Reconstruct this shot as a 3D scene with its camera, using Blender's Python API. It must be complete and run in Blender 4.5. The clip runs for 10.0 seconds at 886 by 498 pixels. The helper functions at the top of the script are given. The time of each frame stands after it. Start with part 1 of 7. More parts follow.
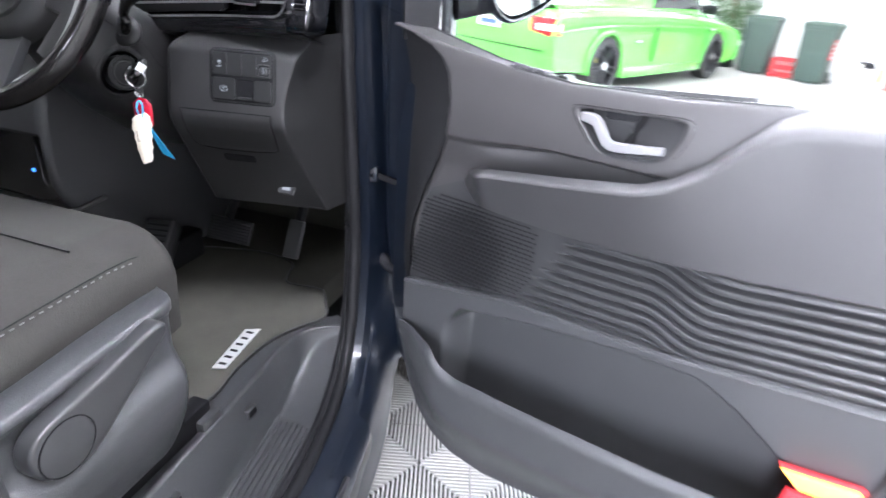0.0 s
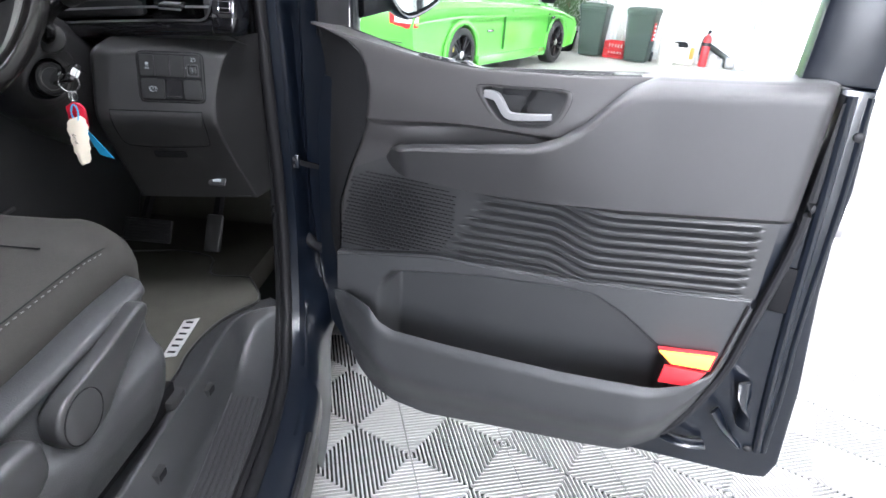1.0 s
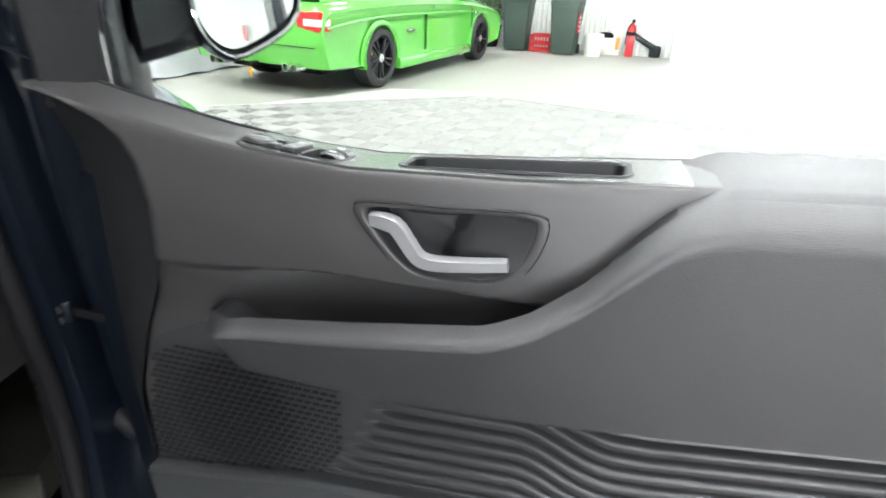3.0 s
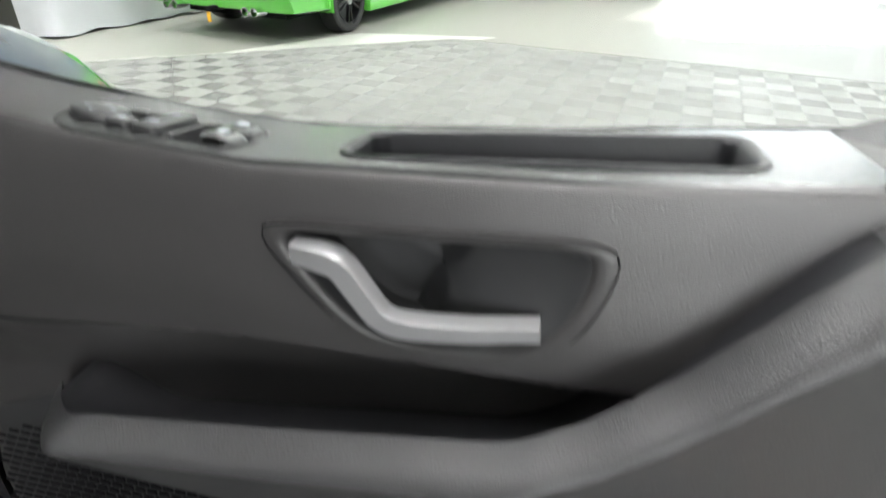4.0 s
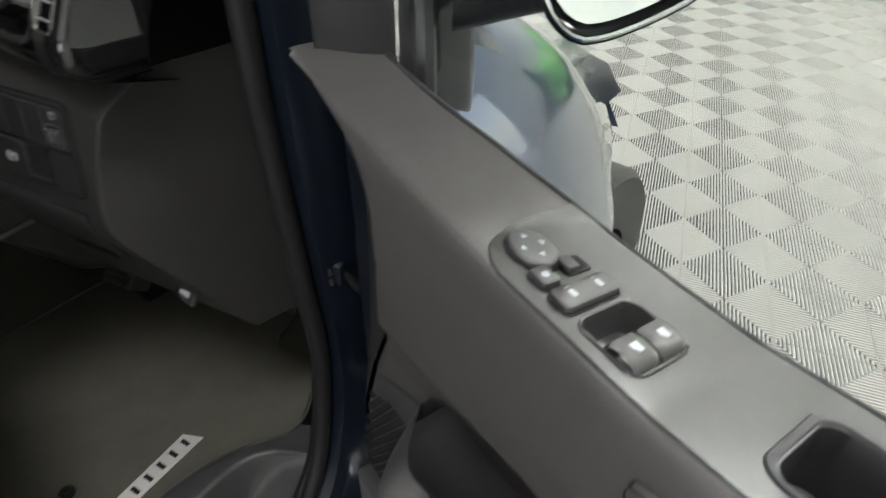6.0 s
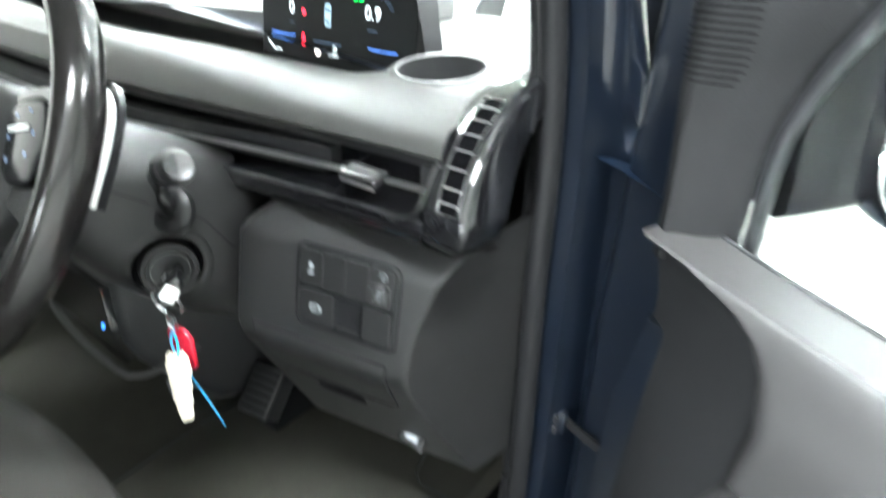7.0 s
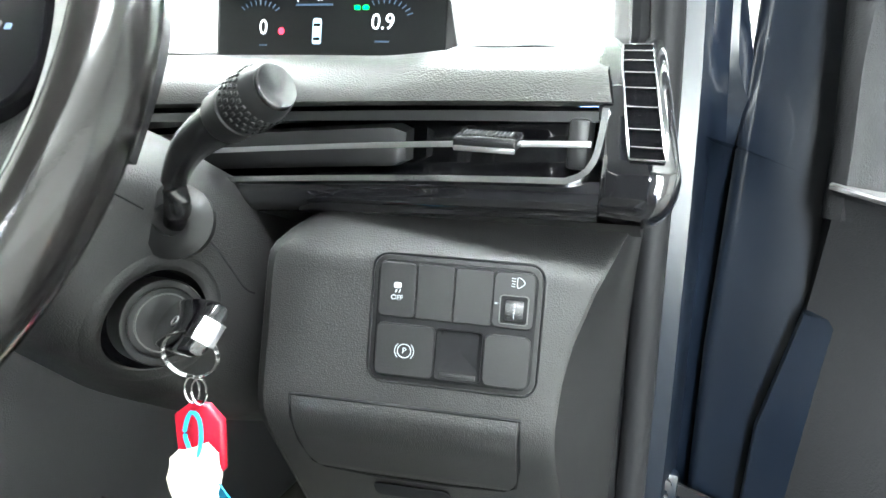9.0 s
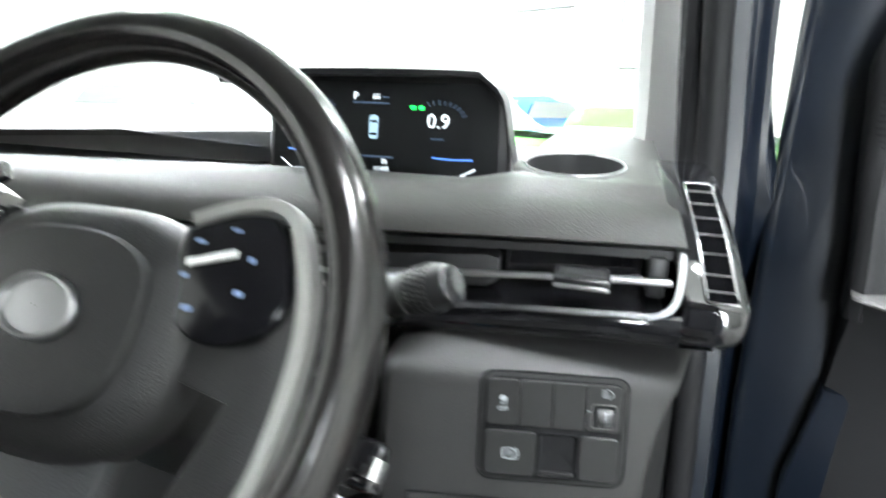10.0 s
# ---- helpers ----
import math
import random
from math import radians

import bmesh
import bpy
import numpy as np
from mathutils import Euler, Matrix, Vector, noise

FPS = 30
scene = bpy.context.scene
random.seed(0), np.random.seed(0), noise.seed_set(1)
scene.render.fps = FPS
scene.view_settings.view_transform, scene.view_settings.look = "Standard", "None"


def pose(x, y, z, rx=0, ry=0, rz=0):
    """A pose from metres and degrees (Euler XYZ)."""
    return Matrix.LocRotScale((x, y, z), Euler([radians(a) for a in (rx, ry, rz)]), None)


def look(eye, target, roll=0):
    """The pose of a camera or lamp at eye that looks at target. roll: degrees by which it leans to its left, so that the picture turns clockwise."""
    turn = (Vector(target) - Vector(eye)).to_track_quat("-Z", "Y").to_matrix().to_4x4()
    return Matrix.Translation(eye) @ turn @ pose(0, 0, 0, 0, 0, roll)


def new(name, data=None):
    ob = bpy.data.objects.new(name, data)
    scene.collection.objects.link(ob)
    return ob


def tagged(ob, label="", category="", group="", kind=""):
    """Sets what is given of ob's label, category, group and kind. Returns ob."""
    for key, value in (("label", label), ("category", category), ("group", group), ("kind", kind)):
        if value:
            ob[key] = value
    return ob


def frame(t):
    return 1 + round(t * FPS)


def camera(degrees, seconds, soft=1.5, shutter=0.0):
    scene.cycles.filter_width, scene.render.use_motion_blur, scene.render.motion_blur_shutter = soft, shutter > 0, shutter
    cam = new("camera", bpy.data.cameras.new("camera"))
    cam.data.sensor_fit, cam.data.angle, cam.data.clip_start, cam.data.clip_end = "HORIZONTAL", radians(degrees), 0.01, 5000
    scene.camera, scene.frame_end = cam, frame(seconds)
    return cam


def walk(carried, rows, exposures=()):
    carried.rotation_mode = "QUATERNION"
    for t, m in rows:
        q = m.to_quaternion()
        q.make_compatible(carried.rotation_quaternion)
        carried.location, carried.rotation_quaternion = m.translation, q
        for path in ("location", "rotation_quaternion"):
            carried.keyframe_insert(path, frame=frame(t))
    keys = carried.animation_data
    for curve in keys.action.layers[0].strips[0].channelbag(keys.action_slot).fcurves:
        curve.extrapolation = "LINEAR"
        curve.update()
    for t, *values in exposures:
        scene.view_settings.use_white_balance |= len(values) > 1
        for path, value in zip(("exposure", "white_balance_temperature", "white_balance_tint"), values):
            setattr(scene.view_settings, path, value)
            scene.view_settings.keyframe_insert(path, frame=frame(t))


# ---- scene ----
from mathutils.bvhtree import BVHTree

cam = camera(74.9, 10.0, 1.5, 0.6)
PATH = [
    (0, (0.681, -0.863, 1.262), (0.171, 0.859, 0.382), 4.6),
    (0.5, (0.636, -1.016, 1.272), (0.446, 0.778, 0.41), 4.4),
    (1, (0.616, -1.054, 1.275), (0.527, 0.745, 0.405), 4.0),
    (1.5, (0.63, -1.057, 1.269), (0.604, 0.743, 0.398), 3.7),
    (2, (0.629, -0.958, 1.307), (0.685, 0.838, 0.429), 3.5),
    (2.5, (0.643, -0.672, 1.324), (0.717, 1.126, 0.452), 2.7),
    (2.7, (0.647, -0.582, 1.314), (0.731, 1.217, 0.442), 2.6),
    (3.8, (0.667, -0.28, 1.213), (0.857, 1.458, 0.242), 1.6),
    (4, (0.667, -0.251, 1.231), (0.848, 1.456, 0.206), 1.5),
    (4.5, (0.622, -0.18, 1.312), (0.492, 1.486, 0.214), 2.3),
    (5, (0.597, -0.102, 1.321), (-0.08, 1.36, 0.135), 2.1),
    (5.2, (0.599, -0.091, 1.318), (-0.171, 1.287, 0.089), 1.6),
    (6.3, (0.619, -0.196, 1.331), (-0.336, 1.033, 0.076), 1.2),
    (6.5, (0.543, -0.238, 1.349), (-0.437, 1.024, 0.146), 1.9),
    (6.7, (0.484, -0.267, 1.371), (-0.541, 1.03, 0.242), 2.4),
    (7, (0.389, -0.324, 1.373), (-0.641, 1.106, 0.429), 3.0),
    (7.5, (0.285, -0.329, 1.333), (-0.737, 1.219, 0.584), 3.2),
    (8, (0.217, -0.328, 1.282), (-0.698, 1.342, 0.67), 3.3),
    (8.5, (0.177, -0.329, 1.227), (-0.569, 1.453, 0.709), 3.1),
    (9, (0.157, -0.346, 1.206), (-0.51, 1.479, 0.729), 2.9),
    (9.5, (0.154, -0.372, 1.244), (-0.468, 1.462, 0.747), 2.4),
    (9.8, (0.107, -0.403, 1.287), (-0.458, 1.452, 0.797), 2.3),
    (10, (0.063, -0.416, 1.315), (-0.467, 1.445, 0.81), 2.3),
]
EXPOSURE = [(0.0, 2.2, 6050, 18), (0.5, 1.95, 6100, 17), (1.0, 1.66, 6150, 15), (1.5, 1.5, 6200, 15), (2.5, 1.25, 6450, 10), (4.0, 0.65, 6700, 9), (4.5, 0.3, 6950, 9), (5.2, 0.32, 7100, 10), (6.5, 1.5, 6600, 10), (7.0, 2.55, 6300, 4), (7.5, 2.68, 6300, 3), (8.0, 2.9, 6300, 3), (9.0, 3.3, 6300, 3), (9.5, 3.15, 6300, 4), (10.0, 2.28, 6350, 7)]
walk(cam, [(t, look(eye, target, roll)) for t, eye, target, roll in PATH], EXPOSURE)

# ---------------------------------------------------------------- light
world = bpy.data.worlds.new("world")
scene.world = world
world.use_nodes = True
wn = world.node_tree
sky = wn.nodes.new("ShaderNodeTexSky")
sky.sky_type = "NISHITA"
sky.sun_disc = False
sky.sun_elevation, sky.sun_rotation = radians(51), radians(38)
wn.nodes["Background"].inputs["Strength"].default_value = 0.15
wn.links.new(sky.outputs[0], wn.nodes["Background"].inputs["Color"])

sun_data = bpy.data.lights.new("sun", "SUN")
sun_data.energy, sun_data.angle, sun_data.color = 2.2, radians(0.5), (1.0, 0.96, 0.9)
sun = new("sun", sun_data)
sun.matrix_world = look((11, 14, 22), (0, 0, 0))

REAR_W, FRONT_W = 500.0, 60.0

# ---------------------------------------------------------------- materials


def material(name, color, rough=0.5, metal=0.0, vary=0.15, scale=8.0, bump=0.0, bump_scale=200.0, coat=0.0, spec=0.5, kind="noise", stretch=1.0):
    """A procedural surface: base colour with variation at two scales, roughness variation and a fine relief."""
    m = bpy.data.materials.new(name)
    m.use_nodes = True
    nt = m.node_tree
    b = nt.nodes["Principled BSDF"]
    co = nt.nodes.new("ShaderNodeTexCoord")
    n1 = nt.nodes.new("ShaderNodeTexNoise")
    n1.inputs["Scale"].default_value, n1.inputs["Detail"].default_value = scale, 6
    n2 = nt.nodes.new("ShaderNodeTexNoise")
    n2.inputs["Scale"].default_value, n2.inputs["Detail"].default_value = scale * 14, 4
    nt.links.new(co.outputs["Object"], n1.inputs["Vector"])
    nt.links.new(co.outputs["Object"], n2.inputs["Vector"])
    mix = nt.nodes.new("ShaderNodeMix")
    mix.data_type = "RGBA"
    lo = [max(0, c * (1 - vary)) for c in color]
    hi = [min(1, c * (1 + vary)) for c in color]
    mix.inputs["A"].default_value, mix.inputs["B"].default_value = (*lo, 1), (*hi, 1)
    add = nt.nodes.new("ShaderNodeMath")
    add.operation = "MULTIPLY_ADD"
    add.inputs[1].default_value = 0.6
    half = nt.nodes.new("ShaderNodeMath")
    half.operation = "MULTIPLY"
    half.inputs[1].default_value = 0.4
    nt.links.new(n2.outputs["Fac"], half.inputs[0])
    nt.links.new(n1.outputs["Fac"], add.inputs[0])
    nt.links.new(half.outputs[0], add.inputs[2])
    nt.links.new(add.outputs[0], mix.inputs["Factor"])
    nt.links.new(mix.outputs["Result"], b.inputs["Base Color"])
    rr = nt.nodes.new("ShaderNodeMapRange")
    rr.inputs["To Min"].default_value, rr.inputs["To Max"].default_value = max(0.02, rough * 0.85), min(1, rough * 1.15)
    nt.links.new(n1.outputs["Fac"], rr.inputs["Value"])
    nt.links.new(rr.outputs[0], b.inputs["Roughness"])
    b.inputs["Metallic"].default_value = metal
    b.inputs["Coat Weight"].default_value = coat
    b.inputs["Coat Roughness"].default_value = 0.03
    b.inputs["Specular IOR Level"].default_value = spec
    if bump:
        if kind == "grain":
            t = nt.nodes.new("ShaderNodeTexVoronoi")
            t.inputs["Scale"].default_value = bump_scale
            out = t.outputs["Distance"]
        elif kind == "weave":
            t = nt.nodes.new("ShaderNodeTexWave")
            t.inputs["Scale"].default_value, t.inputs["Distortion"].default_value = bump_scale, 1.5
            out = t.outputs["Fac"]
        else:
            t = nt.nodes.new("ShaderNodeTexNoise")
            t.inputs["Scale"].default_value, t.inputs["Detail"].default_value = bump_scale, 3
            out = t.outputs["Fac"]
        mp = nt.nodes.new("ShaderNodeMapping")
        mp.inputs["Scale"].default_value = (1, 1, stretch)
        nt.links.new(co.outputs["Object"], mp.inputs["Vector"])
        nt.links.new(mp.outputs["Vector"], t.inputs["Vector"])
        bp = nt.nodes.new("ShaderNodeBump")
        bp.inputs["Strength"].default_value, bp.inputs["Distance"].default_value = bump, 0.0006
        nt.links.new(out, bp.inputs["Height"])
        nt.links.new(bp.outputs[0], b.inputs["Normal"])
    return m


def glow(name, color, strength):
    m = bpy.data.materials.new(name)
    m.use_nodes = True
    b = m.node_tree.nodes["Principled BSDF"]
    b.inputs["Base Color"].default_value = (*[c * 0.3 for c in color], 1)
    b.inputs["Emission Color"].default_value = (*color, 1)
    b.inputs["Emission Strength"].default_value = strength
    return m


def glass(name, color=(0.9, 0.95, 0.93), rough=0.0):
    m = bpy.data.materials.new(name)
    m.use_nodes = True
    nt = m.node_tree
    b = nt.nodes["Principled BSDF"]
    b.inputs["Base Color"].default_value = (*color, 1)
    b.inputs["Transmission Weight"].default_value = 1
    b.inputs["Roughness"].default_value = rough
    b.inputs["IOR"].default_value = 1.45
    return m


PLASTIC = material("grained_plastic", (0.034, 0.035, 0.037), 0.40, vary=0.15, bump=0.45, bump_scale=620, kind="grain")
PLASTIC_SOFT = material("soft_trim", (0.033, 0.0325, 0.034), 0.43, vary=0.12, bump=0.4, bump_scale=620, kind="grain", stretch=2.4)
PLASTIC_SMOOTH = material("smooth_plastic", (0.0265, 0.0268, 0.0280), 0.38, vary=0.15, bump=0.1, bump_scale=600)
PLASTIC_GREY = material("grey_trim", (0.075, 0.075, 0.074), 0.5, vary=0.12, bump=0.25, bump_scale=900, kind="grain")
PLASTIC_LIGHT = material("light_pillar_trim", (0.36, 0.36, 0.35), 0.7, vary=0.08, bump=0.3, bump_scale=500)
LOWER_DASH = material("lower_dash_plastic", (0.0115, 0.0113, 0.0116), 0.46, vary=0.15, bump=0.4, bump_scale=900, kind="grain")
SPOKE_TRIM = material("grey_lacquer", (0.21, 0.21, 0.20), 0.40, vary=0.1)
DASH_TOP = material("dash_skin", (0.034, 0.0345, 0.0325), 0.37, spec=0.26, vary=0.12, bump=0.6, bump_scale=560, kind="grain", stretch=2.0)
MIRROR_BLACK = material("mirror_shell_plastic", (0.005, 0.005, 0.006), 0.16, vary=0.1, spec=0.3, scale=30)
PIANO = material("piano_black", (0.006, 0.006, 0.007), 0.07, vary=0.1, coat=0.6, scale=30)
RUBBER = material("rubber", (0.016, 0.016, 0.018), 0.45, spec=0.28, vary=0.2, bump=0.2, bump_scale=300)
LEATHERETTE = material("leather_look_trim", (0.0335, 0.0320, 0.0326), 0.40, spec=0.6, vary=0.12, bump=0.3, bump_scale=850, kind="grain", stretch=2.4)
SHELF_GREY = material("shelf_plastic", (0.046, 0.047, 0.047), 0.22, spec=0.55, vary=0.12, bump=0.1, bump_scale=900)
SEAL_RUBBER = material("seal_rubber", (0.009, 0.009, 0.010), 0.5, spec=0.15, vary=0.2, bump=0.2, bump_scale=300)
SILVER_TRIM = material("silver_lacquer", (0.80, 0.81, 0.79), 0.3, 0.0, vary=0.08)
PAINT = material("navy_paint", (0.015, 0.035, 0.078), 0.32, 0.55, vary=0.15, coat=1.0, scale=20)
# The same navy, darkened: shade of the door opening is in the colour.
PAINT_SHADED = material("navy_paint_shaded", (0.0030, 0.0050, 0.0095), 0.30, vary=0.2, coat=0.45, scale=20)
DARK_CHROME = material("dark_chrome", (0.38, 0.38, 0.39), 0.22, 1.0, vary=0.06)
CAP_METAL = material("cap_metal", (0.14, 0.14, 0.145), 0.26, 1.0, vary=0.06)
CHROME = material("chrome", (0.75, 0.75, 0.76), 0.12, 1.0, vary=0.05)
LEVER_SILVER = material("silver_handle_paint", (0.40, 0.40, 0.41), 0.30, 0.6, vary=0.05)
SATIN = material("satin_silver", (0.62, 0.62, 0.63), 0.3, 1.0, vary=0.06, scale=30)
LEATHER = material("wheel_leather", (0.008, 0.0072, 0.0070), 0.17, vary=0.15, bump=0.06, bump_scale=800, kind="grain")
FABRIC = material("seat_fabric", (0.029, 0.0278, 0.0255), 0.9, vary=0.3, bump=0.8, bump_scale=500, spec=0.2, scale=14)
CARPET = material("carpet", (0.055, 0.0535, 0.0455), 0.95, vary=0.35, bump=1.0, bump_scale=700, spec=0.1, scale=20)
GLOSS_BLACK = material("gloss_black_plastic", (0.010, 0.010, 0.011), 0.24, vary=0.15, scale=30, bump=0.1, bump_scale=500)
SWITCH_BLACK = material("switch_plastic", (0.0115, 0.0115, 0.0120), 0.42, spec=0.3, vary=0.15, bump=0.1, bump_scale=700)
SAIL_BLACK = material("pillar_cover_plastic", (0.015, 0.015, 0.016), 0.58, spec=0.12, vary=0.15, bump=0.4, bump_scale=700, kind="grain")
VENT_GREY = material("vent_plastic", (0.012, 0.012, 0.013), 0.42, vary=0.12)
SLAT_GREY = material("slat_plastic", (0.10, 0.10, 0.10), 0.35, vary=0.1)
VENT_DARK = material("vent_shadow", (0.002, 0.002, 0.0025), 0.9, vary=0.1, spec=0.02)
BLACK = material("matt_black", (0.006, 0.006, 0.007), 0.7, vary=0.2, spec=0.15)
MIRROR = material("mirror_glass", (0.92, 0.93, 0.93), 0.015, 1.0, vary=0.0)
WINDOW = glass("window_glass")
# Printed marks with a faint glow added to brighten them.
WHITE_MARK = glow("glowing_white_print", (0.70, 0.76, 0.82), 0.09)
TILE = material("tile_plastic", (0.40, 0.396, 0.380), 0.42, vary=0.12, bump=0.2, bump_scale=150, scale=5)
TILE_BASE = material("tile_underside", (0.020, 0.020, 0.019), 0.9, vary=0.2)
CONCRETE = material("concrete", (0.285, 0.276, 0.253), 0.5, vary=0.22, scale=1.3, bump=0.4, bump_scale=60)
FLOOR_WHITE = material("pale_floor", (0.58, 0.57, 0.54), 0.45, vary=0.08, scale=2)
WALL_WHITE = material("white_sheet_wall", (0.60, 0.60, 0.58), 0.5, vary=0.06, scale=1.0)
CEILING = material("ceiling_sheet", (0.6, 0.6, 0.58), 0.7, vary=0.06, scale=1.0)
GREEN = material("green_paint", (0.10, 0.45, 0.055), 0.22, vary=0.08, coat=1.0, scale=10)
TYRE = material("tyre_rubber", (0.02, 0.02, 0.02), 0.7, vary=0.2)
RIM = material("black_alloy", (0.03, 0.03, 0.033), 0.3, 0.6, vary=0.1)
BIN = material("bin_plastic", (0.035, 0.055, 0.045), 0.55, vary=0.15, scale=4)
RED = material("red_paint", (0.5, 0.02, 0.025), 0.35, vary=0.1)
RED_LENS = material("red_lens", (0.55, 0.02, 0.02), 0.12, vary=0.1, coat=0.5)
LAMP_GLOW = glow("lamp_diffuser", (0.97, 0.985, 1.0), 80.0)
CAR_GLASS = material("dark_car_glass", (0.012, 0.013, 0.014), 0.06, vary=0.1, coat=0.4)

# ---------------------------------------------------------------- building helpers


def thing(name, label, category, group="", kind="", at=None):
    ob = new(name)
    if at is not None:
        ob.matrix_world = at
    return tagged(ob, label, category, group, kind)


def part(name, bm, mat, parent=None, label="", smooth=True, angle=40):
    """Link a bmesh as one mesh object under a thing or a part."""
    bmesh.ops.recalc_face_normals(bm, faces=bm.faces[:])
    me = bpy.data.meshes.new(name)
    bm.to_mesh(me)
    bm.free()
    if smooth:
        me.polygons.foreach_set("use_smooth", [True] * len(me.polygons))
        me.set_sharp_from_angle(angle=radians(angle))
    me.materials.append(mat)
    ob = new(name, me)
    if parent is not None:
        ob.parent = parent
    if label:
        tagged(ob, label)
    return ob


def structure(name, bm, mat, label, category, smooth=True):
    return tagged(part(name, bm, mat, None, "", smooth), label, category, "", "structure")


def box(x0, x1, y0, y1, z0, z1, bevel=0.0, m=None, bm=None, seg=2):
    own = bmesh.new()
    bmesh.ops.create_cube(own, size=1)
    bmesh.ops.transform(own, matrix=Matrix.LocRotScale(((x0 + x1) / 2, (y0 + y1) / 2, (z0 + z1) / 2), None, (abs(x1 - x0), abs(y1 - y0), abs(z1 - z0))), verts=own.verts)
    if bevel:
        bmesh.ops.bevel(own, geom=own.edges[:], offset=bevel, segments=seg, affect="EDGES", profile=0.5)
    if m is not None:
        bmesh.ops.transform(own, matrix=m, verts=own.verts)
    return merge(bm, own)


def merge(bm, own):
    if bm is None:
        return own
    me = bpy.data.meshes.new("tmp")
    own.to_mesh(me)
    own.free()
    bm.from_mesh(me)
    bpy.data.meshes.remove(me)
    return bm


def prism(poly, d0, d1, to, bevel=0.0, bm=None, seg=2):
    """A polygon (a, b) drawn out from depth d0 to d1; to(a, b, d) gives the place."""
    own = bmesh.new()
    lo = [own.verts.new(to(a, b, d0)) for a, b in poly]
    hi = [own.verts.new(to(a, b, d1)) for a, b in poly]
    own.faces.new(lo[::-1])
    own.faces.new(hi)
    n = len(poly)
    for i in range(n):
        own.faces.new((lo[i], lo[(i + 1) % n], hi[(i + 1) % n], hi[i]))
    bmesh.ops.recalc_face_normals(own, faces=own.faces[:])
    if bevel:
        rims = [e for e in own.edges if (e.verts[0] in hi and e.verts[1] in hi) or (e.verts[0] in lo and e.verts[1] in lo)]
        bmesh.ops.bevel(own, geom=rims, offset=bevel, segments=seg, affect="EDGES", profile=0.5)
    return merge(bm, own)


def loft(rings, closed=False, caps=False, bm=None):
    """A skin over rows of points, all of the same count. closed: each row is a loop."""
    own = bmesh.new()
    vs = [[own.verts.new(p) for p in ring] for ring in rings]
    n = len(rings[0])
    for a, b in zip(vs, vs[1:]):
        for i in range(n if closed else n - 1):
            j = (i + 1) % n
            own.faces.new((a[i], a[j], b[j], b[i]))
    if caps and closed:
        own.faces.new(vs[0][::-1])
        own.faces.new(vs[-1])
    return merge(bm, own)


def thick(bm, d):
    """Give a skin thickness d, on the side against its normals."""
    bmesh.ops.recalc_face_normals(bm, faces=bm.faces[:])
    bmesh.ops.solidify(bm, geom=bm.faces[:], thickness=d)
    return bm


def smooth_curve(pts, n=40, loop=False):
    """Catmull-Rom through points (2D or 3D), n points spread evenly over its length."""
    p = np.array(pts, float)
    ext = np.vstack([p[-1], p, p[0], p[1]]) if loop else np.vstack([2 * p[0] - p[1], p, 2 * p[-1] - p[-2]])
    out = []
    for i in range(1, len(ext) - 2):
        a, b, c, d = ext[i - 1 : i + 3]
        for t in np.linspace(0, 1, 16, endpoint=False):
            out.append(0.5 * (2 * b + (c - a) * t + (2 * a - 5 * b + 4 * c - d) * t**2 + (3 * b - a - 3 * c + d) * t**3))
    out.append(p[0] if loop else p[-1])
    out = np.array(out)
    s = np.r_[0, np.cumsum(np.linalg.norm(np.diff(out, axis=0), axis=1))]
    q = np.linspace(0, s[-1], n, endpoint=not loop)
    return np.stack([np.interp(q, s, out[:, k]) for k in range(out.shape[1])], 1)


def sweep(path, profile, bm=None, closed=False, up=(0, 0, 1), caps=True):
    """A profile (side, up) carried along a path of 3D points."""
    path = [Vector(p) for p in path]
    rings = []
    n = len(path)
    for i, p in enumerate(path):
        d = (path[(i + 1) % n] - path[i - 1]) if closed else (path[min(i + 1, n - 1)] - path[max(i - 1, 0)])
        d.normalize()
        s = d.cross(Vector(up))
        if s.length < 1e-4:
            s = d.cross(Vector((1, 0, 0)))
        s.normalize()
        u = s.cross(d)
        rings.append([p + s * a + u * b for a, b in profile])
    if closed:
        rings.append(rings[0])
    own = loft(rings, True, caps and not closed)
    if closed:
        bmesh.ops.remove_doubles(own, verts=own.verts[:], dist=1e-6)
    return merge(bm, own)


def circle(r, n=12, r2=None):
    return [(r * math.cos(2 * math.pi * i / n), (r2 or r) * math.sin(2 * math.pi * i / n)) for i in range(n)]


def tube(path, r, n=10, bm=None, closed=False):
    return sweep(path, circle(r, n), bm, closed)


def turned(profile, n=32, m=None, bm=None):
    """A turned body: profile of (radius, height) about the local z axis."""
    own = bmesh.new()
    rings = []
    for r, h in profile:
        rings.append([own.verts.new((max(r, 1e-5) * math.cos(2 * math.pi * i / n), max(r, 1e-5) * math.sin(2 * math.pi * i / n), h)) for i in range(n)])
    for a, b in zip(rings, rings[1:]):
        for i in range(n):
            own.faces.new((a[i], a[(i + 1) % n], b[(i + 1) % n], b[i]))
    bmesh.ops.remove_doubles(own, verts=own.verts[:], dist=2e-5)
    if m is not None:
        bmesh.ops.transform(own, matrix=m, verts=own.verts)
    return merge(bm, own)


def rounded(x0, x1, y0, y1, r, n=5):
    pts = []
    for cx, cy, a in ((x1 - r, y1 - r, 0), (x0 + r, y1 - r, 90), (x0 + r, y0 + r, 180), (x1 - r, y0 + r, 270)):
        for i in range(n + 1):
            t = radians(a + 90 * i / n)
            pts.append((cx + r * math.cos(t), cy + r * math.sin(t)))
    return pts


